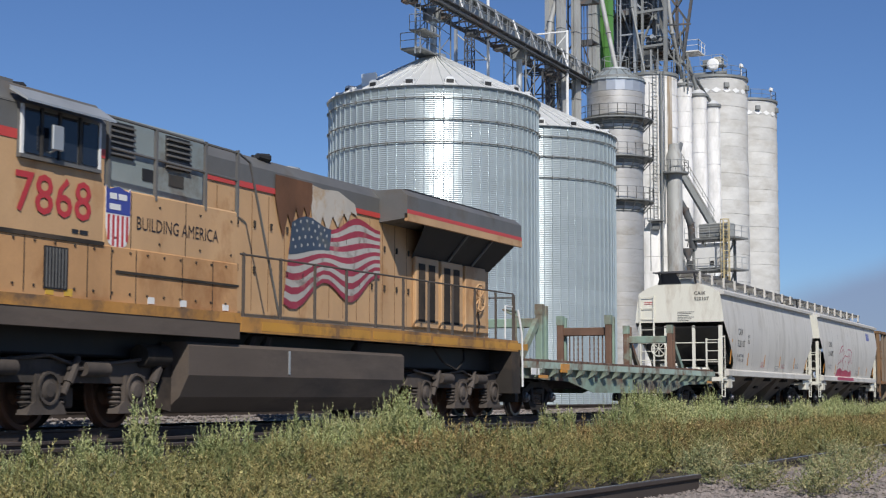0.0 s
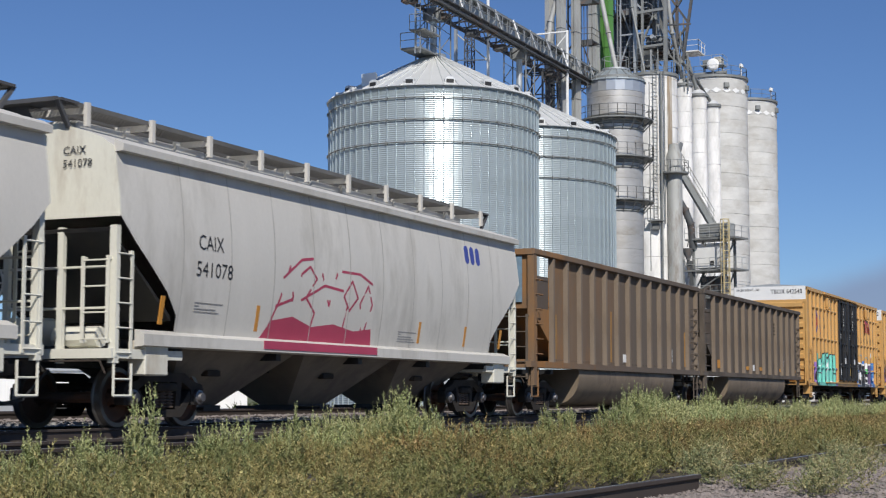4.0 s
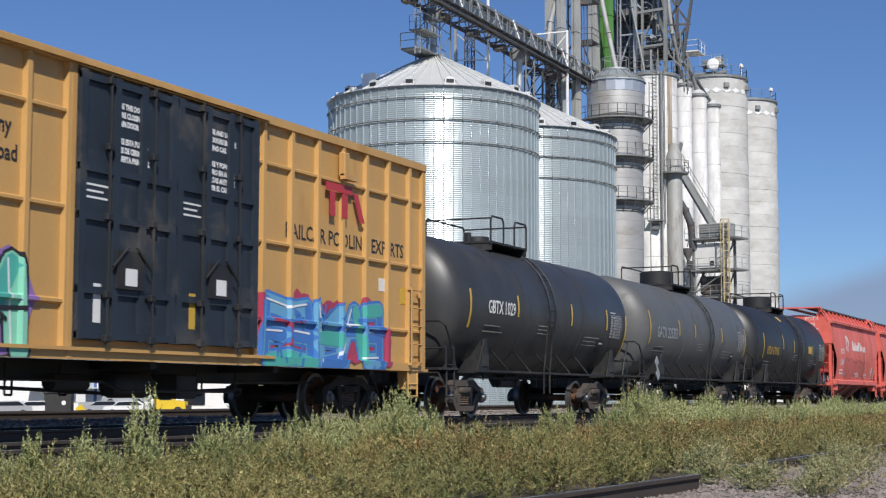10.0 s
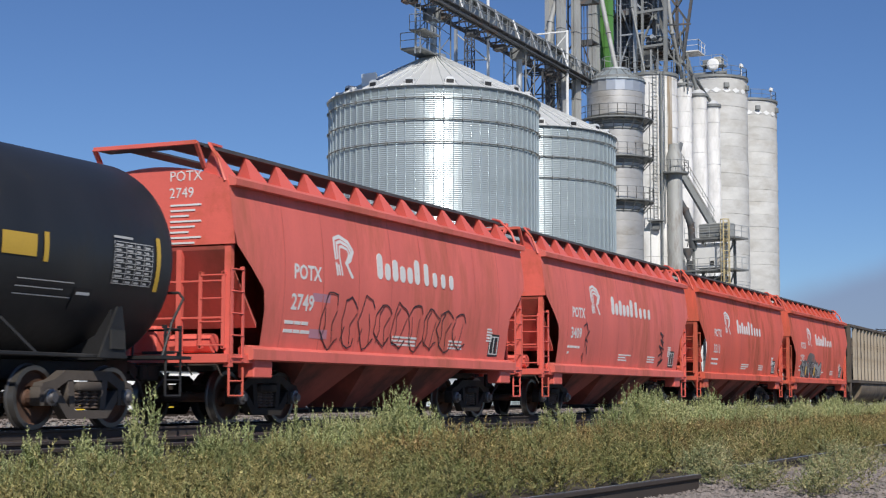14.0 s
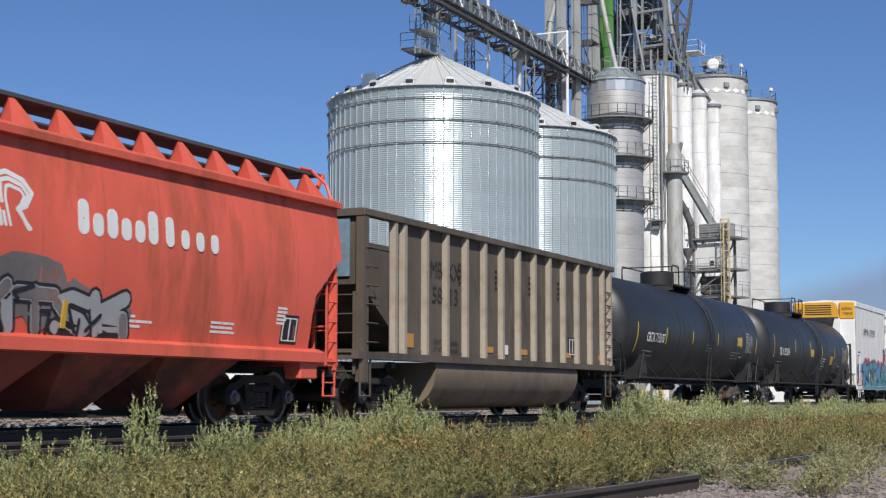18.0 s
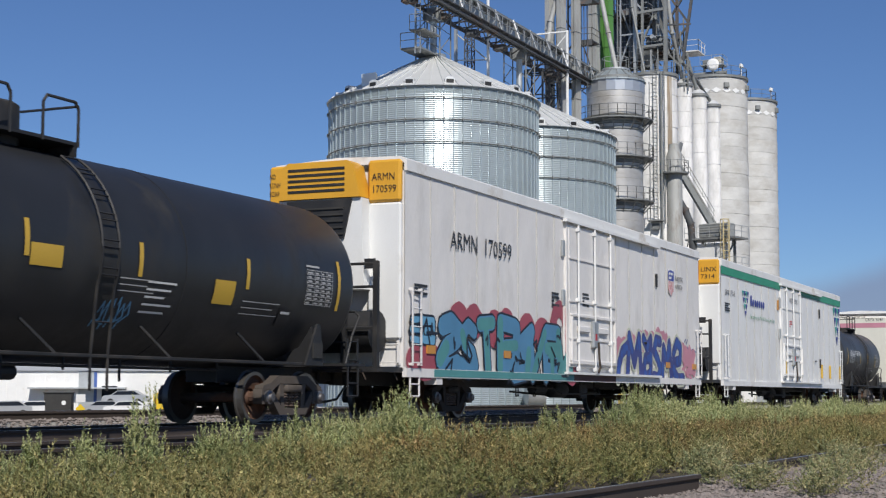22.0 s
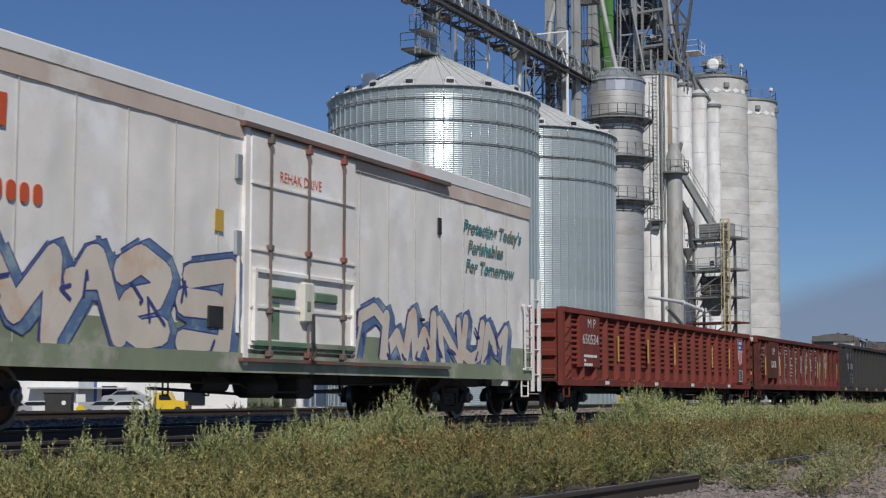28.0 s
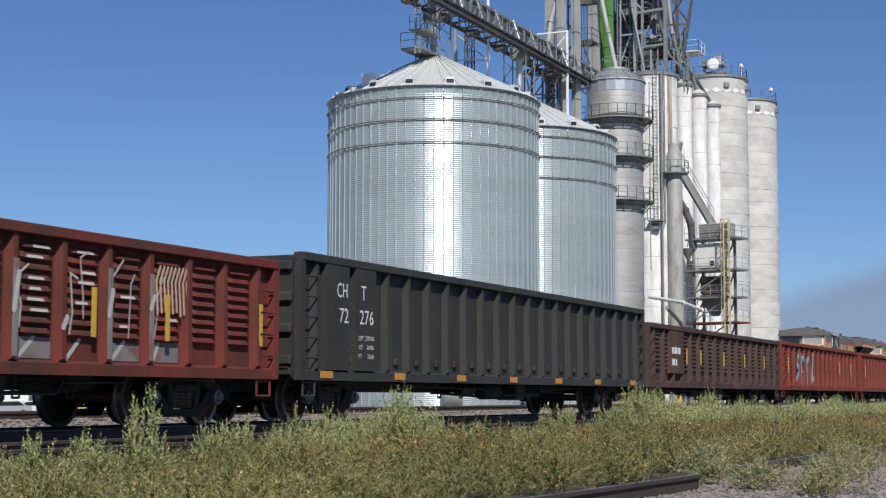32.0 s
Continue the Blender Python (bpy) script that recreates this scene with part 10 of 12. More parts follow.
# coal cars
def coal_marks(c, h, zs, ra, number="", tapes=True):
    y = -1.47
    for k, x in enumerate((-h + ra + 0.75, -h + ra + 4.9, -h + ra + 7.0, h - 3.6, h - 1.0) if tapes else ()):
        part("tape", Form().box(x, x + (0.36 if k else 0.32), y - 0.005, y + 0.01, zs + 0.14, zs + (0.27 if k else 0.42)), M_ORANGE, c)
    consolidated_stencil(c, h - 3.1, zs + 0.42, y)
    part("data_plate", Form().box(-h + ra + 5.9, -h + ra + 6.15, y - 0.005, y + 0.01, zs + 0.12, zs + 0.34), M_INKW, c)
    panel_ = part("end_panel", Form().box(-h + 0.25, -h + 0.28, -1.25, 0.8, 2.75, zt0 - 0.05), mat("pale blue end panel", (0.17, 0.27, 0.36), 0.6, vary=0.2, stain=(0.10, 0.10, 0.10), stain_amount=0.3), c, "faded blue end panel with white lettering")
    f = Form()
    for k in range(7):
        f.box(-h + 0.235, -h + 0.25, 0.0 - 0.08 * (k % 3), 0.7, 3.2 - 0.1 * k, 3.24 - 0.1 * k)
    part("end_lettering", f, M_INKW, panel_)
    writing("end_number", "BKX\n693" if not number else "MBKX\n5813", 0.17, -h + 0.235, 3.60, 0.72, M_INKW, panel_, "end")
    if number:
        writing("car_number", "MB  KX", 0.36, -h + ra + 1.85, 2.95, y - 0.006, M_INKB, c, width=1.5)
        for txt, x, z in (("LD LMT", 3.58, 1.56), ("44600", 4.42, 1.55), ("LT  WT", 3.58, 1.40), ("41400", 4.42, 1.39)):
            writing("load_limit", txt, 0.11, -h + x, z, y - 0.006, M_INKB, c, width=0.42)
        writing("car_number", "58  13", 0.36, -h + ra + 1.95, 2.42, y - 0.006, M_INKB, c, width=1.3)
    rv = Form().bevelled(-0.04, 0.04, y - 0.03, y, -0.03, 0.03, 0.01).mesh("bracket", M_UNDER)
    for k in range(4):
        for xx in (-h + ra + 3.35, -h + ra + 5.4, -h + ra + 7.5, -h + ra + 9.5):
            part("bracket", rv, None, c).location = (xx, 0, 2.93 + k * 0.13)
    bars(c, -h + 4.9, -h + 6.2, 0.95, 0.06, -1.45, M_COAL, 2)


zt0 = 3.92
c, h, zs, zt, ra = coal_car(86.4, 101.6, "rusty orange-brown coal car with ribbed sides", paint=M_COALRUST, rib_paint=M_COALTAN)
coal_marks(c, h, zs, ra, tapes=False)
M_RUSTGOLD = mat("golden rust streak", (0.36, 0.19, 0.05), 0.8, vary=0.3, stain=(0.22, 0.12, 0.05), stain_amount=0.5, stretch=(3, 3, 0.5))
for k, x in enumerate((-h + 2.0, -1.2, h - 1.4)):
    part("rust_patch", Form().box(x - 0.06, x + 0.07, -1.4655, -1.46, zs + 0.1, zs + 1.2 + 0.3 * (k % 2)), M_RUSTGOLD, c)
c, h, zs, zt, ra = coal_car(102.0, 117.6, "weathered brown coal car with tan ribs", rib_paint=M_COALTAN)
coal_marks(c, h, zs, ra)

# boxcars
def box_marks(c, h, mark, seed, drop=0.0, ux=0.22, sx=0.0, ex=0.0):
    """Reporting marks from ux, slogans and emblem shifted by sx, block emblem by ex."""
    y = -1.522
    a, b = mark.split()
    for k, txt in enumerate((a[:2], a[2:])):
        writing("reporting_mark", txt, 0.32, -h + ux + 0.88 * k, 3.62 - drop, y - 0.003, M_INKB, c, width=0.48, bold=0.008)
    for k in range(3):
        writing("car_number", b[2 * k:2 * k + 2], 0.32, -h + ux + 0.88 * k, 3.14 - drop, y - 0.003, M_INKB, c, width=0.48, bold=0.008)
    writing("slogan", "next\nload", 0.22, -h + 2.80 + sx, 3.95, y - 0.003, M_INKB, c, width=0.52, bold=0.008)
    writing("slogan", "any\nroad", 0.22, -h + 5.44 + sx, 3.92, y - 0.003, M_INKB, c, width=0.52, bold=0.008)
    # crossed arrows emblem
    cx, cz = -h + 4.33 + sx, 3.80
    post = -h + 0.96 + 0.855 * round((cx + h - 0.96) / 0.855)

    def arm(name, pts, w, y, material, parent, label=""):
        """A painted stroke on the panel, carried on over the face of the post that it crosses."""
        line = [(cx + px, cz + 0.84 * pz) for px, pz in pts]
        f = ribbon(Form(), line, w, -1.526 - (-1.61 - y) * 0.4, 4)
        for (xa, za), (xb, zb) in zip(line, line[1:]):
            lo, hi = max(min(xa, xb), post - 0.045), min(max(xa, xb), post + 0.045)
            if hi - lo < 0.004:
                continue
            za2, zb2 = (za + (zb - za) * (x - xa) / (xb - xa) for x in (lo, hi))
            d = w / 2 * math.hypot(xb - xa, zb - za) / abs(xb - xa)
            d = min(d, w)
            f.add([(lo, y + 0.002, za2 - d), (hi, y + 0.002, zb2 - d), (hi, y + 0.002, zb2 + d), (lo, y + 0.002, za2 + d)], [(0, 1, 2, 3)])
        return part(name, f, material, parent, label)
    e = arm("emblem", [(-0.56, 0.46), (-0.10, 0.04), (-0.05, 0.0), (-0.10, -0.04), (-0.58, -0.44)], 0.17, -1.61, M_INKR, c, "red and blue crossed arrows emblem")
    arm("emblem_arm", [(0.56, 0.42), (0.18, 0.06), (0.12, 0.0), (0.18, -0.06), (0.56, -0.44)], 0.17, -1.61, M_INKR, e)
    arm("emblem_arm", [(-0.40, 0.60), (0.0, 0.26), (0.12, 0.20), (0.20, 0.08), (0.20, -0.10), (0.10, -0.22), (-0.02, -0.27), (-0.42, -0.58)], 0.14, -1.615, M_BLUE, e)
    arm("emblem_arm", [(0.20, 0.26), (0.52, 0.56)], 0.14, -1.615, M_BLUE, e)
    arm("emblem_arm", [(0.20, -0.28), (0.52, -0.58)], 0.14, -1.615, M_BLUE, e)
    arm("emblem_ring", [(-0.02, 0.14), (0.08, 0.06), (0.08, -0.06), (-0.02, -0.15)], 0.035, -1.62, M_BOX, e)
    # red block emblem on the trailing half, drawn as bars
    x = h - 4.25 + ex
    part("emblem_bar", Form().box(x, x + 1.02, -1.612, -1.606, 4.20, 4.35), M_INKR, c, "faded red block emblem")
    for x0, x1 in ((x + 0.16, x + 0.36), (x + 0.62, x + 0.84)):
        part("emblem_bar", Form().box(x0, x1, -1.612, -1.606, 3.74, 4.19), M_INKR, c)
    part("emblem_bar", Form().prism([(x + 1.06, 4.25), (x + 1.24, 4.25), (x + 1.52, 3.72), (x + 1.32, 3.72)], -1.612, -1.606, "y"), M_INKR, c)
    writing("slogan", "RAILCAR POOLING EXPERTS", 0.26, h - 5.55, 3.22, -1.525, M_INKB, c, width=4.65, bold=0.006)
    for k in range(0 if drop else 4):
        bars(c, -h + 1.1 + 0.9 * k, -h + 1.45 + 0.9 * k, 2.75, 0.03, y, M_INKB, 2, 0.6, k)
    part("caution_plate", Form().box(-h + 1.06, -h + 1.58, y - 0.006, y + 0.01, 2.42 - 1.38 * drop, 2.64 - 1.38 * drop), M_YTAPE, c)
    part("notice_plate", Form().box(h - 1.95, h - 1.55, y - 0.006, y + 0.01, 2.5, 2.75), M_INKW, c)
    part("caution_plate", Form().box(h - 1.0, h - 0.6, y - 0.006, y + 0.01, 2.3, 2.62), M_YTAPE, c)
    for x in (-h + 4.4, h - 3.6):
        part("roof_hatch_gear", Form().bevelled(x - 0.1, x + 0.1, -1.70, -1.56, 4.5, 4.95, 0.02).box(x - 0.1, x + 0.4, -1.72, -1.60, 4.45, 4.55), M_BOX, c)


def press_paint(c, h):
    """Presses sprayed paint into the recessed panels between a boxcar's posts and belt rails."""
    posts = [-h + 0.96 + 0.855 * k for k in range(8)] + [-h + 12.15 + 0.94 * k for k in range(7)]
    d0, d1 = -h + 6.98, -h + 11.95

    def inward(x, z):
        if z < 1.15 or d0 < x < d1 or abs(x) > h - 0.14:
            return 0.0
        a = min(1.0, max(0.0, (min(abs(x - p) for p in posts) - 0.047) / 0.013))
        b = min(1.0, max(0.0, (abs(z - 1.77) - 0.022) / 0.028))
        return min(0.083 * a, 0.02 + 0.063 * b)
    for o in c.children:
        if not o.name.startswith("graffiti") or max(v.co.y for v in o.data.vertices) > -1.56:
            continue
        xs = [v.co.x for v in o.data.vertices]
        cuts = [(x + d, 0) for x in posts for d in (-0.06, -0.047, 0.047, 0.06) if min(xs) < x + d < max(xs)] + [(z, 1) for z in (1.144, 1.152, 1.72, 1.748, 1.792, 1.82)]
        bm = bmesh.new()
        bm.from_mesh(o.data)
        for at, up in cuts:
            bmesh.ops.bisect_plane(bm, geom=bm.verts[:] + bm.edges[:] + bm.faces[:], dist=1e-5, plane_co=(0, 0, at) if up else (at, 0, 0), plane_no=(0, 0, 1) if up else (1, 0, 0))
        bmesh.ops.bisect_plane(bm, geom=bm.verts[:] + bm.edges[:] + bm.faces[:], dist=1e-5, plane_co=(0, 0, 0.984), plane_no=(0, 0, 1), clear_inner=True)
        for v in bm.verts:
            v.co.y += inward(v.co.x, v.co.z)
        bm.to_mesh(o.data)
        bm.free()


G_TURQ = mat("turquoise spray paint", (0.17, 0.56, 0.47), 0.6, vary=0.14, grain=0.04)
c, h = boxcar(119.0, 137.5, "TBOX 642548", "yellow high-cube boxcar with black doors and graffiti", M_DOORBLACK)
box_marks(c, h, "TBOX 642548", 1, 0.98, 1.03, -1.73, 0.25)
q = -h
part("graffiti_cloud", Form().box(q + 1.9, q + 2.72, -1.5235, -1.521, 1.14, 2.40).box(q + 2.7, q + 3.1, -1.5235, -1.521, 1.14, 1.75), G_TURQ, c, "turquoise sprayed ground of the lettering")
f = Form()
for x, z, rx, rz in ((1.75, 1.55, 0.2, 0.5), (3.75, 2.1, 0.28, 0.3), (6.5, 1.5, 0.3, 0.42), (6.35, 1.0, 0.4, 0.25)):
    part("graffiti_cloud", blob(Form(), q + x, z, rx, rz, -1.608, jag=0.2, rnd=random.Random(int(x * 10))), G_PURPLE, c, "violet sprayed edge of the lettering")
f = Form()
for x, z, rx, rz in ((2.4, 1.3, 0.55, 0.45), (3.0, 1.2, 0.7, 0.5), (3.5, 1.75, 0.6, 0.5), (4.3, 1.9, 0.65, 0.58), (4.4, 1.1, 0.8, 0.4), (5.5, 1.75, 0.62, 0.58), (5.4, 1.15, 0.75, 0.4)):
    blob(f, q + x, z, rx, rz, -1.611, jag=0.07)
part("graffiti_cloud", f, G_TURQ, c, "turquoise sprayed ground of the lettering")
graffiti(c, q + 1.95, q + 3.5, 1.0, 1.95, -1.618, 2, 11, [G_TURQ, G_TURQ], G_BLACK, None, 0.34, G_WHITE)
graffiti(c, q + 3.5, q + 6.1, 1.0, 2.38, -1.618, 3, 19, [G_TURQ, G_TURQ], G_BLACK, None, 0.42, G_WHITE)
writing("weight_mark", "LT WT", 0.11, q + 1.12, 1.52, -1.525, M_INKB, c, width=0.42)
part("tape", Form().box(q + 0.94, q + 1.16, -1.53, -1.52, 1.22, 1.68), M_ORANGE, c)
# black and white block lettering between blue and violet blocks
y = -1.612
for x0, x1, z0, z1 in ((12.75, 13.72, 0.92, 2.14), (13.74, 14.62, 0.92, 2.06), (14.64, 15.48, 0.92, 1.9)):
    part("graffiti_block", Form().box(q + x0, q + x1, y - 0.002, y, z0, z1), G_BLACK, c, "black sprayed block")
for x0, x1, z0, z1 in ((12.06, 12.70, 0.92, 2.1), (16.36, 17.2, 0.94, 1.78), (16.45, 17.05, 1.86, 2.24), (13.9, 14.25, 2.08, 2.3)):
    part("graffiti_block", Form().box(q + x0, q + x1, y - 0.003, y, z0, z1), G_BLUE, c, "blue sprayed block")
part("graffiti_block", Form().box(q + 15.50, q + 16.2, y - 0.003, y, 0.92, 2.16), mat("dull violet spray paint", (0.12, 0.08, 0.16), 0.6, vary=0.2), c, "dull violet sprayed block")
part("graffiti_block", Form().box(q + 14.7, q + 15.3, y - 0.004, y, 1.72, 2.2), G_WHITE, c)
part("graffiti_block", Form().box(q + 14.85, q + 15.12, y - 0.007, y, 1.66, 1.9), mat("bright green plate", (0.05, 0.42, 0.08), 0.5), c)
f = Form()
for line in ([(12.72, 0.95), (12.74, 2.17), (13.8, 2.14), (13.8, 1.3)], [(13.0, 1.72), (13.15, 0.95)], [(13.15, 1.5), (13.75, 1.56)], [(13.76, 2.1), (15.3, 2.12)], [(14.1, 2.1), (14.1, 1.72)],
             [(14.3, 1.6), (14.3, 0.95)], [(14.3, 1.3), (14.62, 1.6), (14.7, 1.0)], [(14.85, 1.5), (15.05, 1.28), (14.85, 1.1)], [(15.1, 1.5), (15.45, 1.55)], [(15.1, 1.12), (15.45, 1.15)], [(15.49, 2.14), (15.49, 0.95)],
             [(15.55, 2.12), (16.1, 2.16), (16.2, 1.6)], [(12.9, 1.76), (12.75, 1.4)]):
    ribbon(f, [(q + px, pz) for px, pz in line], 0.075, y - 0.006, 4)
ribbon(f, [(q + 16.28, 2.2), (q + 16.28, 0.95)], 0.16, y - 0.006, 4)
part("graffiti_outline", f, G_WHITE, c, "white sprayed strokes")
f = Form()
rnd = random.Random(5)
for x0, x1, z in ((12.95, 13.9, 2.52), (14.8, 15.8, 2.48), (16.5, 17.0, 2.05), (12.15, 12.6, 1.9), (12.15, 12.6, 1.5), (16.5, 17.1, 1.6), (16.5, 17.1, 1.12)):
    ribbon(f, [(q + x0 + (x1 - x0) * k / 12, z + rnd.uniform(-0.11, 0.11)) for k in range(13)], 0.028, y - 0.009, 3)
part("graffiti_tag", f, G_SKY, c, "pale blue sprayed tag")
part("notice_plate", Form().box(q + 16.5, q + 16.9, y - 0.008, y, 1.3, 1.48), M_INKW, c)
f = Form()
for z in (3.25, 3.05, 2.88):
    ribbon(f, [(q + 17.9 + 0.035 * k, z + rnd.uniform(-0.10, 0.10)) for k in range(11)], 0.03, -1.526, 3)
part("graffiti_tag", f, G_BLACK, c, "black sprayed tag")
writing("excess_height", "EXCESS HEIGHT CAR", 0.10, -h - 0.03, 5.06, 1.45, M_INKB, c, "end", 1.0)
press_paint(c, h)
c, h = boxcar(139.4, 157.9, "TBOX 630402", "yellow high-cube boxcar with green and blue graffiti", M_DOOR)
box_marks(c, h, "TBOX 630402", 2)
graffiti(c, -h + 1.1, -h + 6.1, 0.98, 2.25, -1.615, 5, 13, [G_MINT, G_TEAL, G_RED], G_BLACK, G_PURPLE, 0.32, G_WHITE)
graffiti(c, h - 6.3, h - 1.7, 1.0, 2.1, -1.615, 5, 14, [G_SKY, G_BLUE, G_TEAL], G_BLUE, G_RED, 0.32, G_WHITE)
press_paint(c, h)

# tank cars
M_FINEINK = mat("fine greyed white lettering", (0.44, 0.44, 0.43), 0.6, vary=0.15, bump=0)
M_FAINTINK = mat("faded grey lettering", (0.13, 0.125, 0.11), 0.6, vary=0.2, bump=0)


def tank_marks(c, h, tank, zc, r, number, ink, xn, tapes, panel_x=None, size=0.30, drop=0.0):
    yy = -math.sqrt(max(0.01, r * r - 0.1 ** 2)) - 0.03
    if number:
        ob = writing("car_number", number, size, xn, zc + 0.06 - drop, yy, ink, c, width=size * len(number) * 0.62, bold=0.008)
        for v in ob.data.vertices:          # laid onto the curve of the shell
            v.co.z = yy + math.sqrt(r * r - (v.co.y + 0.06 - drop) ** 2) + 0.014
    for k in range(2):
        bars(c, xn - 0.1, xn + 0.8 + 0.3 * k, zc - 0.24 - drop - 0.13 * k, 0.028, -math.cos(math.asin((0.22 + drop + 0.13 * k) / r)) * r - 0.02, M_FAINTINK, 1, 0.5, k)
    for x, z0, z1 in tapes:
        on_tank("tape", x - 0.05, x + 0.05, zc + z0, zc + z1, zc, r, M_YTAPE, tank)
    if panel_x is not None:
        for k in range(9):
            on_tank("data_line", panel_x, panel_x + 0.95, zc + 0.16 - k * 0.075, zc + 0.171 - k * 0.075, zc, r, M_FINEINK, tank, lift=0.014)
            if k < 8:                          # an entry in each cell
                for x_, wd in ((0.04, 0.18), (0.32, 0.13), (0.54, 0.13), (0.76, 0.12)):
                    on_tank("data_entry", panel_x + x_, panel_x + x_ + wd * (0.7 + 0.3 * ((k * 7 + int(x_ * 50)) % 3) / 2), zc + 0.105 - k * 0.075, zc + 0.135 - k * 0.075, zc, r, M_FINEINK, tank, lift=0.014)
        for x_ in (0.0, 0.28, 0.50, 0.72, 0.93):
            on_tank("data_line", panel_x + x_, panel_x + x_ + 0.011, zc - 0.44, zc + 0.17, zc, r, M_FINEINK, tank, lift=0.016)
        on_tank("data_title", panel_x, panel_x + 0.46, zc + 0.215, zc + 0.25, zc, r, M_FINEINK, tank, lift=0.014)
        for k in range(3):
            on_tank("data_line", panel_x - 2.0, panel_x - 0.8 - 0.2 * (k % 2), zc - 0.50 - k * 0.10, zc - 0.485 - k * 0.10, zc, r, M_FINEINK, tank, lift=0.014)
            on_tank("data_line", panel_x - 5.4, panel_x - 4.5 - 0.2 * (k % 2), zc - 0.35 - k * 0.09, zc - 0.335 - k * 0.09, zc, r, M_FINEINK, tank, lift=0.014)
        on_tank("test_plate", panel_x - 0.75, panel_x - 0.35, zc - 0.85, zc - 0.55, zc, r, M_INKB, tank, lift=0.013)
        on_tank("test_plate_line", panel_x - 0.70, panel_x - 0.40, zc - 0.64, zc - 0.60, zc, r, M_INKW, tank, lift=0.016)


c, h, tank, zc = tank_car(159.2, 172.0, M_TANKB, "black tank car with white lettering", hood=False, mid=-1.3)
tank_marks(c, h, tank, zc, TANK_R, "GBTX 1029", M_INKW, -h + 2.08, [(-h + 1.1, -0.55, 0.3), (-h + 3.9, -0.2, 0.3), (1.2, -0.25, 0.3), (4.0, -0.25, 0.3), (h - 0.75, -0.9, 0.2)], h - 2.1, 0.29, 0.24)
c, h, tank, zc = tank_car(172.9, 186.2, M_TANKG, "dark grey tank car with gold tape")
tank_marks(c, h, tank, zc, TANK_R, "GATX 225353", M_GALVD, -h + 1.45, [(-h + 0.75, -0.5, 0.5), (-h + 3.85, -0.15, 0.35), (-h + 5.7, -0.15, 0.30), (-h + 9.1, -0.2, 0.3), (h - 0.85, -0.6, 0.4)], h - 1.95, 0.32, 0.32)
for z, x in ((1.50, 6.0), (1.15, 6.1)):
    part("hazard_placard", Form().prism([(-h + x - 4.8, z), (-h + x - 4.6, z - 0.2), (-h + x - 4.4, z), (-h + x - 4.6, z + 0.2)], -1.56, -1.545, "y"), M_GALVD, c)
c, h, tank, zc = tank_car(186.9, 201.2, M_TANKC, "black tank car with gold lettering")
tank_marks(c, h, tank, zc, TANK_R, "UTLX 679195", M_YTAPE, -h + 2.05, [(-h + 1.5, -0.55, 0.4), (-h + 4.9, -0.15, 0.4), (-0.2, -0.25, 0.25), (h - 3.6, -0.25, 0.15), (h - 1.0, -0.5, 0.3)], h - 2.1, 0.30, 0.46)
on_tank("sticker", h - 4.5, h - 3.8, zc - 0.2, zc + 0.1, zc, TANK_R, M_YTAPE, tank)
on_tank("sticker", -1.4, -0.9, zc + 1.0, zc + 1.2, zc, TANK_R, M_YTAPE, tank)
writing("end_number", "UTLX 679195", 0.17, -h + 0.35, zc + 0.75, 0.7, M_YTAPE, c, "end", 1.1)

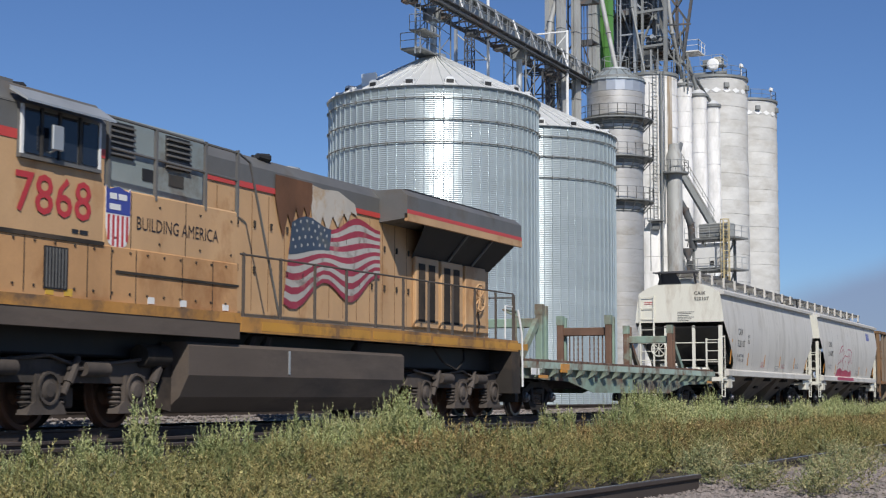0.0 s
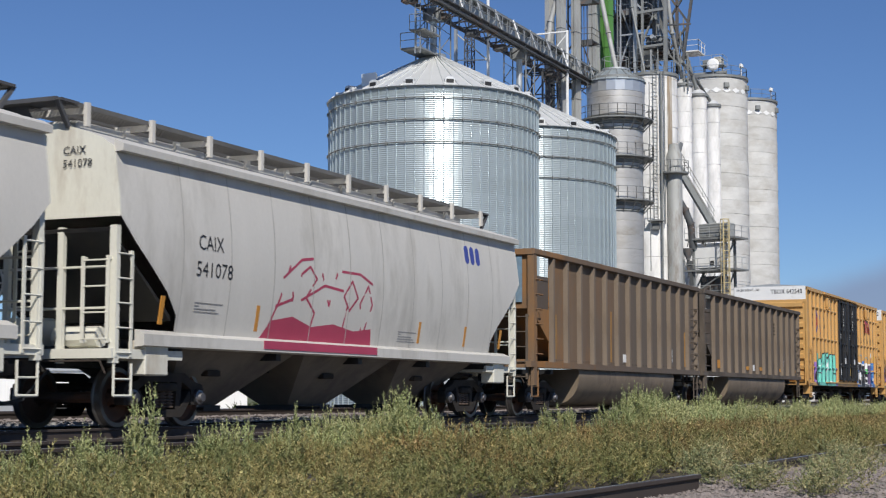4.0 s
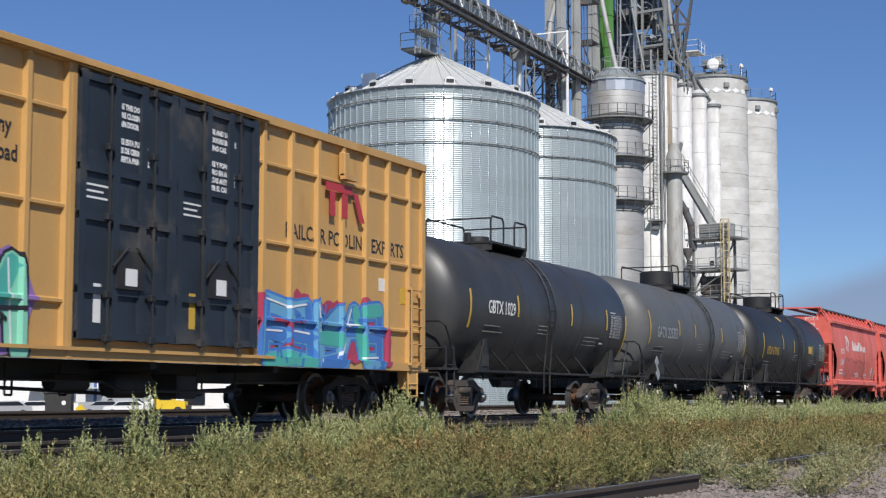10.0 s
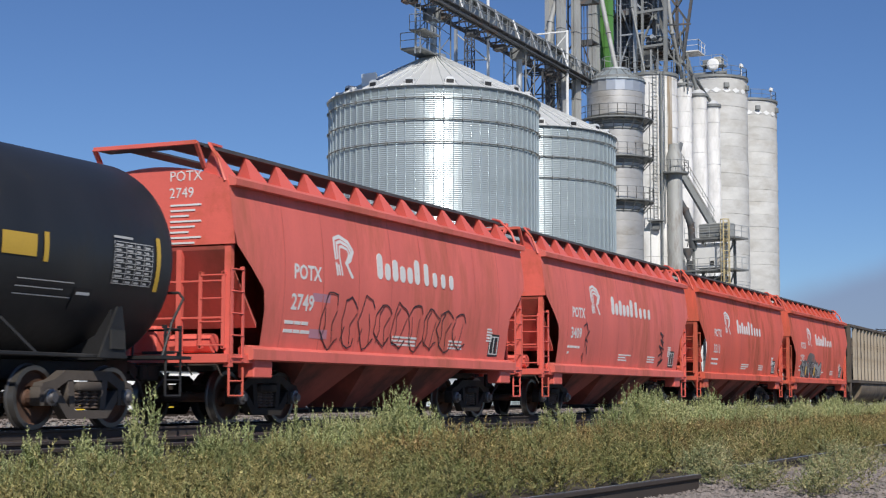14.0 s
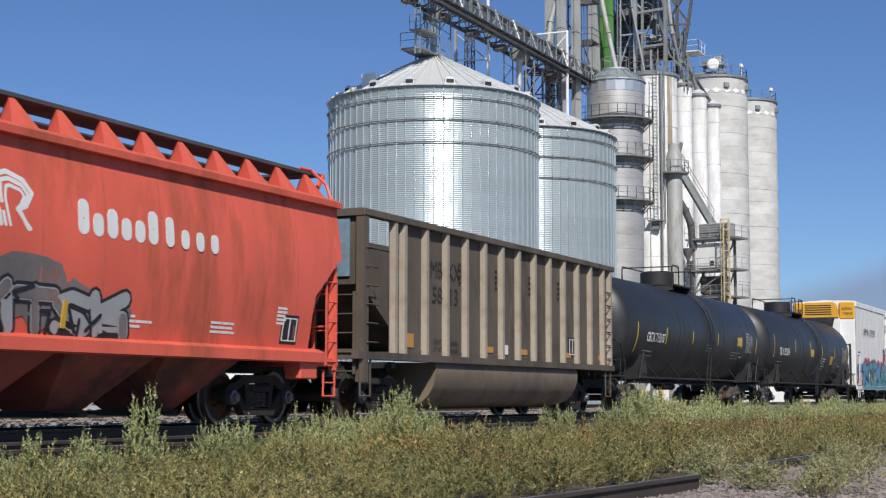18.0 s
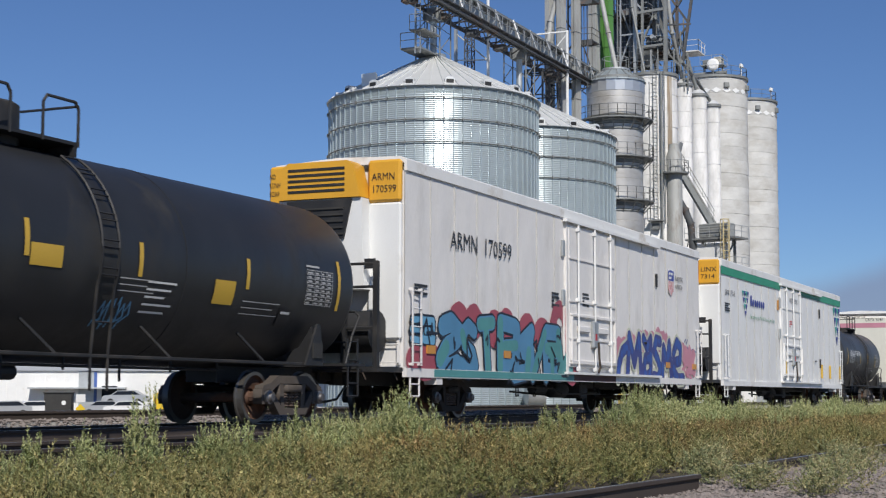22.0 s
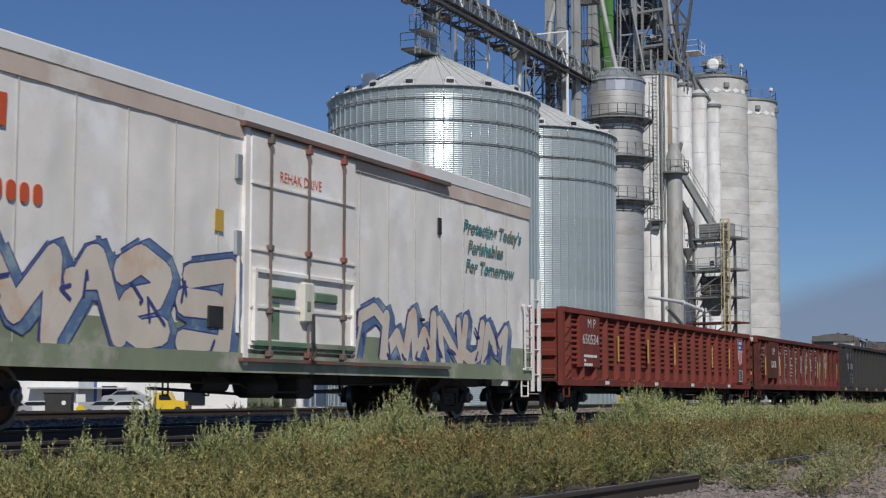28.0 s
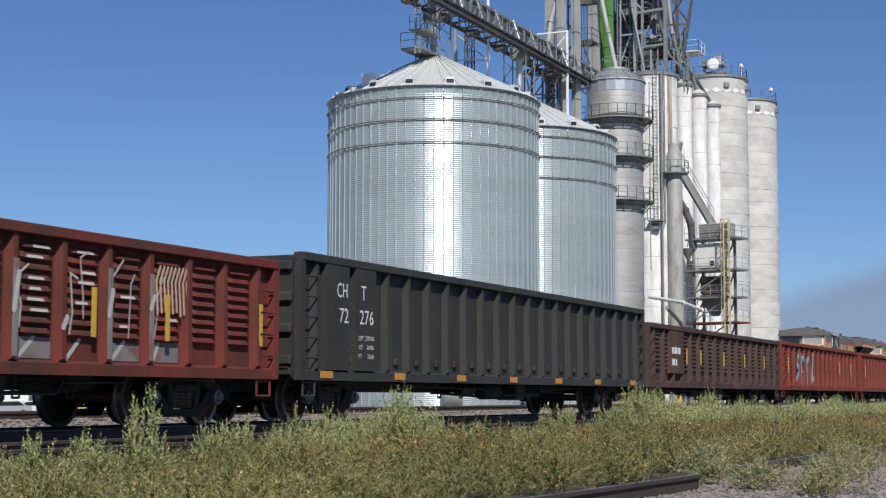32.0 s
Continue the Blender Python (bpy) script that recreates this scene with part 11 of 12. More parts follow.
# red hoppers
for k, (xa, num, lab) in enumerate(((202.3, "2749", "faded red covered hopper car with black graffiti"), (216.5, "3409", "faded red covered hopper car with scrawled tags"),
                                    (230.65, "3211", "faded red covered hopper car with white lettering"), (244.8, "2782", "faded red covered hopper car with mural graffiti"))):
    c, h, zs, ze = hopper(xa, xa + 12.8, lab, M_POTASH if k < 2 else M_POTOR, M_POTBR if k < 2 else M_POTOR, potash=True)
    y = -1.605
    writing("reporting_mark", "POTX", 0.25, -h + 1.90, 2.52, skin(2.6, zs, ze), M_INKW, c, width=0.98, bold=0.01)
    writing("car_number", num, 0.27, -h + 1.85, 1.98, skin(2.15, zs, ze) - 0.004, M_INKW, c, width=0.80, bold=0.01)
    bars(c, -h + 1.7, -h + 2.6, 1.72, 0.06, y, M_INKW, 2, 1.5, k)
    bars(c, -0.5, 0.6, 1.62, 0.04, y, M_INKW, 3, 0.8, k)
    bars(c, 2.2, 2.9, 1.62, 0.04, y, M_INKW, 3, 0.8, k + 3)
    bars(c, 4.2, 4.5, 1.95, 0.04, y, M_INKW, 5, 0.6, k + 5)
    consolidated_stencil(c, h - 1.75, 1.62, y)
    # a swirl of three white arcs beside a word drawn in plain uprights
    for q, w in enumerate((0.07, 0.06, 0.05)):
        r0 = 0.38 - 0.12 * q
        pts = [(-h + 3.50 + 0.09 * q, 2.70), (-h + 3.42 + 0.08 * q, 3.05), (-h + 3.40 + 0.10 * q, 3.34 - 0.07 * q), (-h + 3.62 + 0.03 * q, 3.40 - 0.09 * q), (-h + 3.95 - 0.03 * q, 3.32 - 0.07 * q), (-h + 4.12 - 0.08 * q, 3.16 - 0.03 * q), (-h + 4.0 - 0.06 * q, 2.98), (-h + 3.85 - 0.02 * q, 2.92), (-h + 4.05 + 0.02 * q, 2.68)]
        part("logo_swirl", ribbon(Form(), pts, w, y), M_INKW, c)
    word_shape(c, -h + 5.05, -h + 7.05, 2.72, 3.22, y, M_INKW, [1, .68, .86, .68, .68, 1], 0.42)
    word_shape(c, -h + 7.10, -h + 8.75, 2.72, 3.18, y - 0.008, M_INKW, [1, .68, .68, .68], 0.16)
    f = Form()
    for i in range(8):
        f.box(-h - 0.035, -h - 0.025, -0.95 + 0.12 * (i % 3), -0.35, 3.60 - 0.09 * i, 3.63 - 0.09 * i)
    part("end_lettering", f, M_INKW, c)
    writing("end_number", "POTX\n" + num, 0.17, -h - 0.03, 4.02, -0.32, M_INKW, c, "end")
    rnd = random.Random(40 + k)
    if k == 0:
        f = Form()
        for i in range(9):
            x = -h + 3.0 + 0.72 * i
            wide_, tall = rnd.uniform(0.30, 0.44), rnd.uniform(0.38, 0.54)
            loop = [(x + 0.3 + wide_ * rnd.uniform(0.7, 1.15) * math.cos(0.42 * q + 0.6), 1.86 + tall * rnd.uniform(0.85, 1.12) * math.sin(0.42 * q + 0.6)) for q in range(13)]
            ribbon(f, loop, 0.028, y - 0.015)
            ribbon(f, [(x + 0.02, 1.5), (x + 0.12, 1.75), (x + 0.08, 2.05), (x + 0.25, 2.2)][:rnd.choice((2, 3, 4))], 0.024, y - 0.015)
            ribbon(f, [(x + rnd.uniform(0.2, 0.5), 1.46), (x + rnd.uniform(0.3, 0.5), 1.8), (x + rnd.uniform(0.3, 0.6), 2.02)], 0.022, y - 0.015)
        part("graffiti_tag", f, G_BLACK, c, "black sprayed tag")
        part("paint_patch", Form().box(-h + 2.6, -h + 3.25, y - 0.004, y + 0.02, 1.5, 2.3), G_LAV, c)
    if k == 1:
        f = Form()
        for x in (-h + 2.7, h - 3.2):
            for i in range(5):
                ribbon(f, [(x + rnd.uniform(0, .5), 1.4 + .2 * i), (x + rnd.uniform(0, .7), 1.6 + .2 * i), (x + rnd.uniform(0, .6), 1.5 + .2 * i)], 0.04, y - 0.015)
        part("graffiti_tag", f, G_BLACK, c, "black sprayed tag")
    if k == 3:
        graffiti(c, -h + 2.3, -h + 6.3, 1.30, 1.92, y - 0.006, 5, 21, [G_GREY, G_DULL], G_BLACK, G_DULL, 0.20, None)
        part("graffiti_cloud", blob(blob(Form(), -h + 4.1, 1.95, 0.9, 0.42, y - 0.003, jag=0.1, rnd=rnd), -h + 2.9, 1.75, 0.5, 0.30, y - 0.003, jag=0.1, rnd=rnd), G_DULL, c, "dull grey-green sprayed cloud")
        tape_marks(c, (-h + 3.1, -h + 4.9), 1.40, 1.78, y - 0.03)
    follow_side(c, zs, ze)

c, h, zs, zt, ra = coal_car(258.3, 273.5, "grey-brown coal car with pale ribs", shift=-0.6)
coal_marks(c, h, zs, ra, "5813")

c, h, tank, zc = tank_car(274.4, 291.4, M_TANKC, "black tank car with white lettering and yellow tape")
tank_marks(c, h, tank, zc, TANK_R, "CBTX 715107", M_INKW, -h + 2.26, [(-h + 1.33, -0.75, 0.10), (-h + 4.25, -0.45, 0.05), (-h + 7.25, -0.35, 0.05), (-h + 10.4, -0.3, 0.1), (5.2, -0.3, 0.1), (h - 1.0, -0.5, 0.1)], h - 2.6, 0.27, 0.48)
on_tank("sticker", h - 3.9, h - 3.2, zc - 0.25, zc + 0.05, zc, TANK_R, M_YTAPE, tank)
c, h, tank, zc = tank_car(292.2, 310.4, M_TANKC, "black tank car with yellow tape marks")
tank_marks(c, h, tank, zc, TANK_R, "TILX 292054", M_INKW, -h + 2.24, [(-h + 1.3, -0.5, 0.4), (-h + 5.2, -0.2, 0.3), (-0.8, -0.2, 0.3), (1.77, -0.3, 0.2), (4.76, -0.3, 0.2), (h - 1.2, -0.5, 0.4)], h - 2.4, 0.28, 0.43)
on_tank("sticker", -0.72, -0.04, 2.22, 2.52, zc, TANK_R, M_YTAPE, tank)
on_tank("sticker", 3.8, 4.4, 1.95, 2.33, zc, TANK_R, M_YTAPE, tank)
f = Form()
rnd = random.Random(3)
for i in range(6):
    ribbon(f, [(1.05 + .12 * i, 1.45 + rnd.uniform(0, .15)), (1.12 + .12 * i, 1.85 + rnd.uniform(-.1, .05)), (1.2 + .12 * i, 1.6 + rnd.uniform(-.1, .1)), (1.06 + .12 * i, 1.55)], 0.03, -1.5)
ob = part("graffiti_tag", f, G_SKY, c, "pale blue sprayed tag")
for v in ob.data.vertices:                  # laid onto the curve of the shell
    v.co.y += 1.5 - math.sqrt(TANK_R ** 2 - (v.co.z - zc) ** 2) - 0.014
for k in range(5):
    on_tank("data_line", 2.0, 2.75 - 0.12 * (k % 3), 2.16 - 0.11 * k, 2.19 - 0.11 * k, zc, TANK_R, M_INKW, tank, lift=0.014)


# refrigerated cars
def cooling_unit(c, h, number):
    x = -h
    yel = mat("yellow unit hood", (0.70, 0.36, 0.03), 0.45, vary=0.06)
    # rounded yellow hood between two corner panels, with a dark grille below
    u = part("unit_hood", Form().prism([(-0.80, 4.45), (-0.62, 5.12), (-0.50, 5.20), (0.85, 5.20), (0.98, 5.12), (1.08, 4.45)], x - 0.52, x - 0.02), yel, c, "yellow refrigeration unit hood")
    for ya, yb in ((-1.52, -0.78), (1.05, 1.52)):
        part("corner_panel", Form().bevelled(x - 0.16, x - 0.01, ya, yb, 4.36, 5.22, 0.05), yel, c, "yellow corner panel")
        part("corner_casing", Form().bevelled(x - 0.14, x - 0.01, ya, yb, 1.6, 4.35, 0.04), M_WHITE, c)
    for k in range(5):
        part("hood_louvre", Form().box(x - 0.535, x - 0.51, -0.45, 0.85, 4.58 + k * 0.11, 4.63 + k * 0.11), M_BLACK, u)
    writing("unit_number", number, 0.15, x - 0.17, 4.80, -0.88, M_INKB, u, "end", 0.55)
    writing("end_notice", "NO\nRUNNING\nBOARD", 0.11, x - 0.17, 4.95, 1.50, M_INKB, u, "end", 0.42)
    part("end_casing", Form().prism([(-0.85, 2.6), (-0.80, 4.44), (1.08, 4.44), (1.12, 2.6)], x - 0.45, x - 0.01), M_WHITE, c, "white moulded unit casing")
    writing("end_notice", "EXCESS HEIGHT CAR", 0.11, x - 0.46, 3.42, 0.95, M_INKB, c, "end", 1.25)
    g = part("intake_grille", Form().prism([(-0.42, 3.62), (-0.60, 4.42), (0.90, 4.42), (0.72, 3.62)], x - 0.50, x - 0.44), M_BLACK, c)
    for k in range(5):
        part("grille_slat", Form().box(x - 0.53, x - 0.49, -0.42, 0.72, 3.70 + k * 0.13, 3.74 + k * 0.13), M_GONBLK, g)
    for y in (-1.0, 0.4, 0.9):
        part("port", Form().box(x - 0.47, x - 0.44, y - 0.12, y + 0.12, 3.0, 3.2), M_BLACK, c)
    part("fuel_tank", Form().rod((x - 0.5, -1.2, 1.75), (x - 0.5, 1.2, 1.75), 0.42, 16), M_BLACK, c)
    for y in (-1.42, -0.72, 0.72, 1.42):
        part("end_post", Form().box(x - 1.05, x - 0.95, y - 0.05, y + 0.05, 0.95, 3.1), M_BLACK, c)
    part("end_railing", Form().path([(x - 1.0, -1.42, 2.6), (x - 1.0, 1.42, 2.6)], 0.03).path([(x - 1.0, -1.42, 1.8), (x - 1.0, 1.42, 1.8)], 0.03).path([(x - 1.0, -1.42, 3.05), (x - 1.0, 1.42, 3.05)], 0.03), M_BLACK, c)
    part("end_platform", Form().box(x - 1.1, x, -1.5, 1.5, 0.95, 1.05), M_BLACK, c)


c, h, zb, zt = reefer(312.0, 334.1, "greyed white refrigerated boxcar with blue graffiti", M_REEFERG)
cooling_unit(c, h, "ARMN\n170599")
y = -1.578
writing("reporting_mark", "ARMN", 0.38, -h + 2.15, 3.62, y - 0.003, M_INKB, c, width=1.45)
writing("car_number", "170599", 0.38, -h + 3.95, 3.62, y - 0.003, M_INKB, c, width=1.55)
shield(c, -h + 18.75, 3.98, 0.62, 0.80, y)
writing("slogan", "BUILDING\nAMERICA", 0.15, -h + 19.25, 4.08, y - 0.003, M_INKB, c, width=0.85)
rnd = random.Random(8)
f = Form()
for x, z, rx, rz in ((2.6, 2.05, 0.55, 0.45), (3.4, 2.1, 0.5, 0.4), (4.6, 2.0, 0.45, 0.45), (5.3, 2.1, 0.5, 0.4), (6.6, 2.0, 0.55, 0.45), (7.6, 1.95, 0.6, 0.45), (0.9, 1.2, 0.9, 0.4), (9.7, 1.35, 0.6, 0.6)):
    blob(f, -h + x, z, rx, rz, y - 0.001, 24, 0.04, rnd)
part("graffiti_cloud", f, G_ROSE, c, "dull red sprayed clouds")
arch = [(8.25, 1.6), (8.3, 2.2), (8.55, 2.6), (8.85, 2.68), (9.15, 2.5), (9.35, 2.0), (9.45, 1.5)]
part("graffiti_arch", ribbon(Form(), [(-h + x, z) for x, z in arch], 0.42, y - 0.002), G_ROSE, c, "dull red sprayed arch")
graffiti(c, -h + 1.7, -h + 8.9, 0.95, 2.15, y - 0.004, 7, 37, [G_DENIM, G_SEA], G_INK, None, 0.36, None, "blue sprayed wild lettering")
graffiti(c, -h + 7.9, -h + 9.7, 0.95, 1.75, y - 0.006, 2, 41, [G_SEA], G_INK, None, 0.26, None, "sea-green sprayed lettering")
graffiti(c, -h + 0.2, -h + 1.35, 1.55, 2.05, y, 2, 33, [G_SKY], G_INK, None, 0.14, None)
part("painted_sill", Form().box(-h + 1.3, -h + 9.8, -1.606, -1.60, zb - 0.1, zb + 0.05), G_SEA, c)
# grimy red strip, its colour lowered to include the shadow on the sill
part("painted_sill", Form().box(-h + 9.8, -h + 13.2, -1.606, -1.60, zb - 0.1, zb + 0.05), mat("grimy red sill darkened for shadow", (0.10, 0.042, 0.036), 0.7, vary=0.3), c)


def fat_letters(c, glyphs, z0, z1, y, wide, fill, mottle, outline, seed, label):
    """Fat rounded letters: a pale outline, a fill, and blotches over the fill."""
    rnd = random.Random(seed)
    out, body, spots = Form(), Form(), Form()
    for x0, x1, lines in glyphs:
        for line in lines:
            pts = [(x0 + (x1 - x0) * a, z0 + (z1 - z0) * b) for a, b in line]
            ribbon(out, pts, wide + 0.16, y, 12)
            ribbon(body, pts, wide, y - 0.003, 12)
            for (xa, za), (xb, zb_) in zip(pts, pts[1:]):
                for q in range(3):
                    u = rnd.random()
                    blob(spots, xa + (xb - xa) * u, za + (zb_ - za) * u, wide * rnd.uniform(0.2, 0.4), wide * rnd.uniform(0.2, 0.45), y - 0.006, 9, 0.3, rnd)
    part("graffiti_outline", out, outline, c, label)
    part("graffiti_fill", body, fill, c, label)
    part("graffiti_mottle", spots, mottle, c, label)


f = Form()
for k in range(46):
    u = rnd.random()
    blob(f, -h + 13.4 + 7.9 * u, 1.75 + 0.55 * math.sin(math.pi * min(1, u * 1.15)) + rnd.uniform(-0.3, 0.12), rnd.uniform(0.22, 0.42), rnd.uniform(0.16, 0.30), y - 0.001, 14, 0.16, rnd)
for k in range(12):
    blob(f, -h + 20.0 + 1.3 * rnd.random(), 0.95 + 0.9 * rnd.random(), 0.22, 0.2, y - 0.001, 12, 0.2, rnd)
part("graffiti_cloud", f, G_PINK, c, "dusty pink sprayed cloud")
fat_letters(c, [(-h + 13.35, -h + 14.3, [[(1, .75), (.5, .6), (.2, .3), (.1, 0)]]),
                (-h + 14.3, -h + 15.6, [[(0, 0), (.15, 1), (.5, .35), (.85, 1), (1, 0)]]),
                (-h + 15.75, -h + 16.6, [[(.1, .98), (.5, .75), (.95, .98), (.9, 0)], [(.9, .5), (.3, .5), (.1, .2), (.4, .02), (.9, .12)]]),
                (-h + 16.8, -h + 17.6, [[(.9, .95), (.35, .98), (.1, .7), (.55, .5), (.9, .25), (.6, 0), (.05, .04)]]),
                (-h + 17.65, -h + 18.75, [[(.05, 0), (.2, .8), (.5, .4), (.75, .92), (.95, .0)]]),
                (-h + 18.85, -h + 20.0, [[(.1, .42), (.7, .5), (.75, .85), (.4, .98), (.08, .7), (.1, .2), (.5, 0), (1, .02)]])],
            1.02, 2.18, y - 0.004, 0.36, G_NAVY, G_ROYAL, G_PALEYEL, 5, "navy blue sprayed rounded letters with a pale outline")
part("graffiti_tag", ribbon(ribbon(Form(), [(-h + 20.2, 2.2), (-h + 20.35, 2.3), (-h + 20.45, 2.15), (-h + 20.6, 2.3)], 0.04, y), [(-h + 20.2, 1.95), (-h + 20.5, 2.05), (-h + 20.8, 1.92), (-h + 21.2, 2.0), (-h + 21.6, 1.9)], 0.04, y), G_NAVY, c)
for x in (-h + 1.15, -h + 5.3, h - 3.8, h - 0.8):
    part("tape", Form().box(x - 0.2, x + 0.2, y - 0.03, y, 1.35, 1.52), M_ORANGE, c)
bars(c, -h + 0.4, -h + 1.0, 2.7, 0.05, y, M_INKB, 3)
bars(c, -h + 8.3, -h + 8.8, 3.0, 0.06, y, M_INKB, 4)
bars(c, -h + 10.4, -h + 10.9, 3.1, 0.06, -1.635, M_INKB, 4)
part("vent_cover", Form().bevelled(h - 4.95, h - 4.8, -1.60, -1.56, 3.75, 4.15, 0.01), M_BLACK, c)

c, h, zb, zt = reefer(337.0, 359.3, "white refrigerated boxcar with green stripe", M_REEFER)
cooling_unit(c, h, "LINX\n7314")
part("green_stripe", Form().box(-h, h, y - 0.004, y + 0.01, 4.72, 5.02), G_GREEN, c, "green painted stripe below the eave")
writing("car_number", "LINX 7314", 0.20, -h + 0.45, 4.02, y - 0.003, M_INKB, c, width=1.35)
for k, (n, zz) in enumerate(((4, 4.32), (3, 4.08), (2, 3.84), (1, 3.60))):
    for i in range(n):
        xx = -h + 3.45 + (i - (n - 1) / 2) * 0.26
        part("logo_triangle", Form().prism([(xx - 0.12, zz), (xx + 0.12, zz), (xx, zz - 0.2)], y - 0.005, y + 0.005, "y"), M_BLUE if (i + k) % 2 else G_TEAL, c)
        xx = h - 0.95 + (i - (n - 1) / 2) * 0.42
        z2 = 4.62 - k * 0.45
        part("logo_triangle", Form().prism([(xx - 0.2, z2), (xx + 0.2, z2), (xx, z2 - 0.40)], y - 0.005, y + 0.005, "y"), M_BLUE if (i + k) % 2 else G_TEAL, c)
word_shape(c, -h + 4.15, -h + 6.5, 3.82, 4.22, y, M_BLUE, [1, .8, .66, .66, .66, .66, .66], 0.34)
writing("slogan", "Reimagining the World's Food Supply Chain", 0.15, -h + 4.15, 3.36, y - 0.003, paint("leaf green lettering", (0.16, 0.36, 0.20)), c, width=4.0)
writing("car_name", "RILEY BROOK", 0.20, -h + 10.75, 4.30, -1.64, M_INKB, c, width=1.55)
part("caution_plate", Form().box(-h + 8.75, -h + 9.0, y - 0.01, y + 0.01, 3.9, 4.3), M_ORANGE, c)
for x in (-h + 9.9, h - 4.9, h - 3.0, h - 0.5):
    part("tape", Form().box(x - 0.04, x + 0.04, y - 0.07, y, 1.3, 1.9), M_YTAPE, c)
for z in (1.75, 3.95):
    part("vent_cover", Form().bevelled(h - 5.15, h - 5.0, -1.60, -1.56, z, z + 0.4, 0.01), M_BLACK, c)
bars(c, -h + 0.45, -h + 1.1, 3.7, 0.05, y, M_INKB, 4)
bars(c, -h + 10.7, -h + 11.2, 3.5, 0.06, -1.635, M_INKR, 3)

c, h, tank, zc = tank_car(360.4, 372.3, M_TANKB, "short black tank car with a white tag", 1.45, hood=False)
tank_marks(c, h, tank, zc, 1.45, "VTGX 1704", M_INKW, -h + 3.6, [(-h + 1.5, -0.4, 0.4), (-0.9, -0.3, 0.2), (1.3, -0.3, 0.2), (h - 2.4, -0.4, 0.2)], h - 2.2, 0.24)
f = Form()
for i in range(4):
    ribbon(f, [(-h + 2.0 + .3 * i, zc - 0.3), (-h + 2.1 + .3 * i, zc + 0.3), (-h + 2.3 + .3 * i, zc), (-h + 2.45 + .3 * i, zc + .2)], 0.05, -1.48)
part("graffiti_tag", f, G_WHITE, c)

c, h, zb, zt = reefer(374.1, 396.3, "worn cream refrigerated boxcar with peeling paint", M_CRYO, unit=False)
part("tan_stripe", Form().box(-h, h, y - 0.003, y + 0.01, 4.70, 4.97), mat("faded tan stripe", (0.60, 0.49, 0.41), 0.6, vary=0.1, stain=(0.7, 0.66, 0.6), stain_amount=0.25), c, "faded tan stripe")
part("green_skirt", Form().box(-h, h, -1.606, -1.50, zb - 0.12, zb + 0.20), mat("worn green skirt", (0.24, 0.28, 0.18), 0.6, vary=0.15, stain=(0.5, 0.47, 0.4), stain_amount=0.25), c, "worn green lower skirt")
part("green_band", Form().box(-h, h, -1.5655, -1.55, zb + 0.2, zb + 0.62), mat("worn green skirt", (0.24, 0.28, 0.18)), c, "worn green lower band")
part("end_casing", Form().bevelled(-h - 0.30, -h - 0.01, -1.5, 1.5, 1.25, 4.95, 0.05), M_CREAM, c, "cream end casing")
part("end_stripe", Form().box(-h - 0.305, -h - 0.30, -1.48, 1.48, 4.35, 4.62), G_PINK, c)
writing("end_number", "CRYX 5549", 0.17, -h - 0.31, 4.72, -0.35, M_INKB, c, "end", 0.95)
writing("end_notice", "EXCESS HEIGHT CAR", 0.12, -h - 0.31, 4.88, 0.8, M_INKB, c, "end", 1.15)
part("end_vent", Form().box(-h - 0.34, -h - 0.30, -0.2, 0.45, 1.9, 2.3), M_BLACK, c)
lg = part("logo_block", Form().prism([(-h + 2.05, 4.1), (-h + 2.2, 4.35), (-h + 2.5, 4.42), (-h + 3.4, 4.42), (-h + 3.38, 3.98), (-h + 3.15, 3.98), (-h + 3.1, 3.46), (-h + 2.45, 3.46), (-h + 2.15, 3.62), (-h + 2.05, 3.85)], y - 0.006, y + 0.004, "y"), G_ORANGE, c, "orange rounded emblem with a white snowflake")
f = Form()
for k in range(3):
    a = math.pi * k / 3
    ribbon(f, [(-h + 2.55 - 0.24 * math.cos(a), 3.98 - 0.24 * math.sin(a)), (-h + 2.55 + 0.24 * math.cos(a), 3.98 + 0.24 * math.sin(a))], 0.04, y - 0.010)
part("snowflake", f, M_INKW, lg)
word_shape(c, -h + 1.5, -h + 4.2, 3.02, 3.30, y, G_ORANGE, [.99, 1, .98, .97, .4, .98, 1, .99, .97, 1], 0.4)
writing("car_number", "CRYX\n5549", 0.22, -h + 2.35, 2.62, y - 0.003, G_ORANGE, c, width=0.8)
writing("car_name", "REHAK DRIVE", 0.18, -h + 10.3, 4.12, -1.64, G_ORANGE, c, width=1.45)
writing("slogan", "Protecting Today's\n  Perishables\n For Tomorrow", 0.26, -h + 18.2, 4.05, y - 0.003, mat("faded teal and orange lettering", (0.03, 0.21, 0.22), 0.5, vary=0.3, stain=(0.42, 0.20, 0.06), stain_amount=0.4, stain_size=3.0, bump=0), c, width=3.4, shear=0.25, bold=0.012)
graffiti(c, -h + 1.3, -h + 8.9, 1.15, 2.5, y, 5, 51, [G_PALE], G_NAVY, None, 0.36, None, "pale graffiti lettering with blue shadow", G_STEEL)
graffiti(c, -h + 13.3, -h + 20.5, 1.12, 2.15, y, 6, 52, [G_PALE], G_NAVY, None, 0.25, None, "pale graffiti lettering with blue shadow", G_STEEL)
part("caution_plate", Form().box(-h + 0.95, -h + 1.5, y - 0.006, y, 1.45, 1.75), M_YTAPE, c)
part("caution_plate", Form().box(-h + 8.4, -h + 8.65, y - 0.006, y, 3.1, 3.45), M_YTAPE, c)
part("fuel_fill_box", Form().bevelled(-h + 8.2, -h + 8.65, -1.61, -1.56, 1.55, 1.9, 0.01), M_BLACK, c)
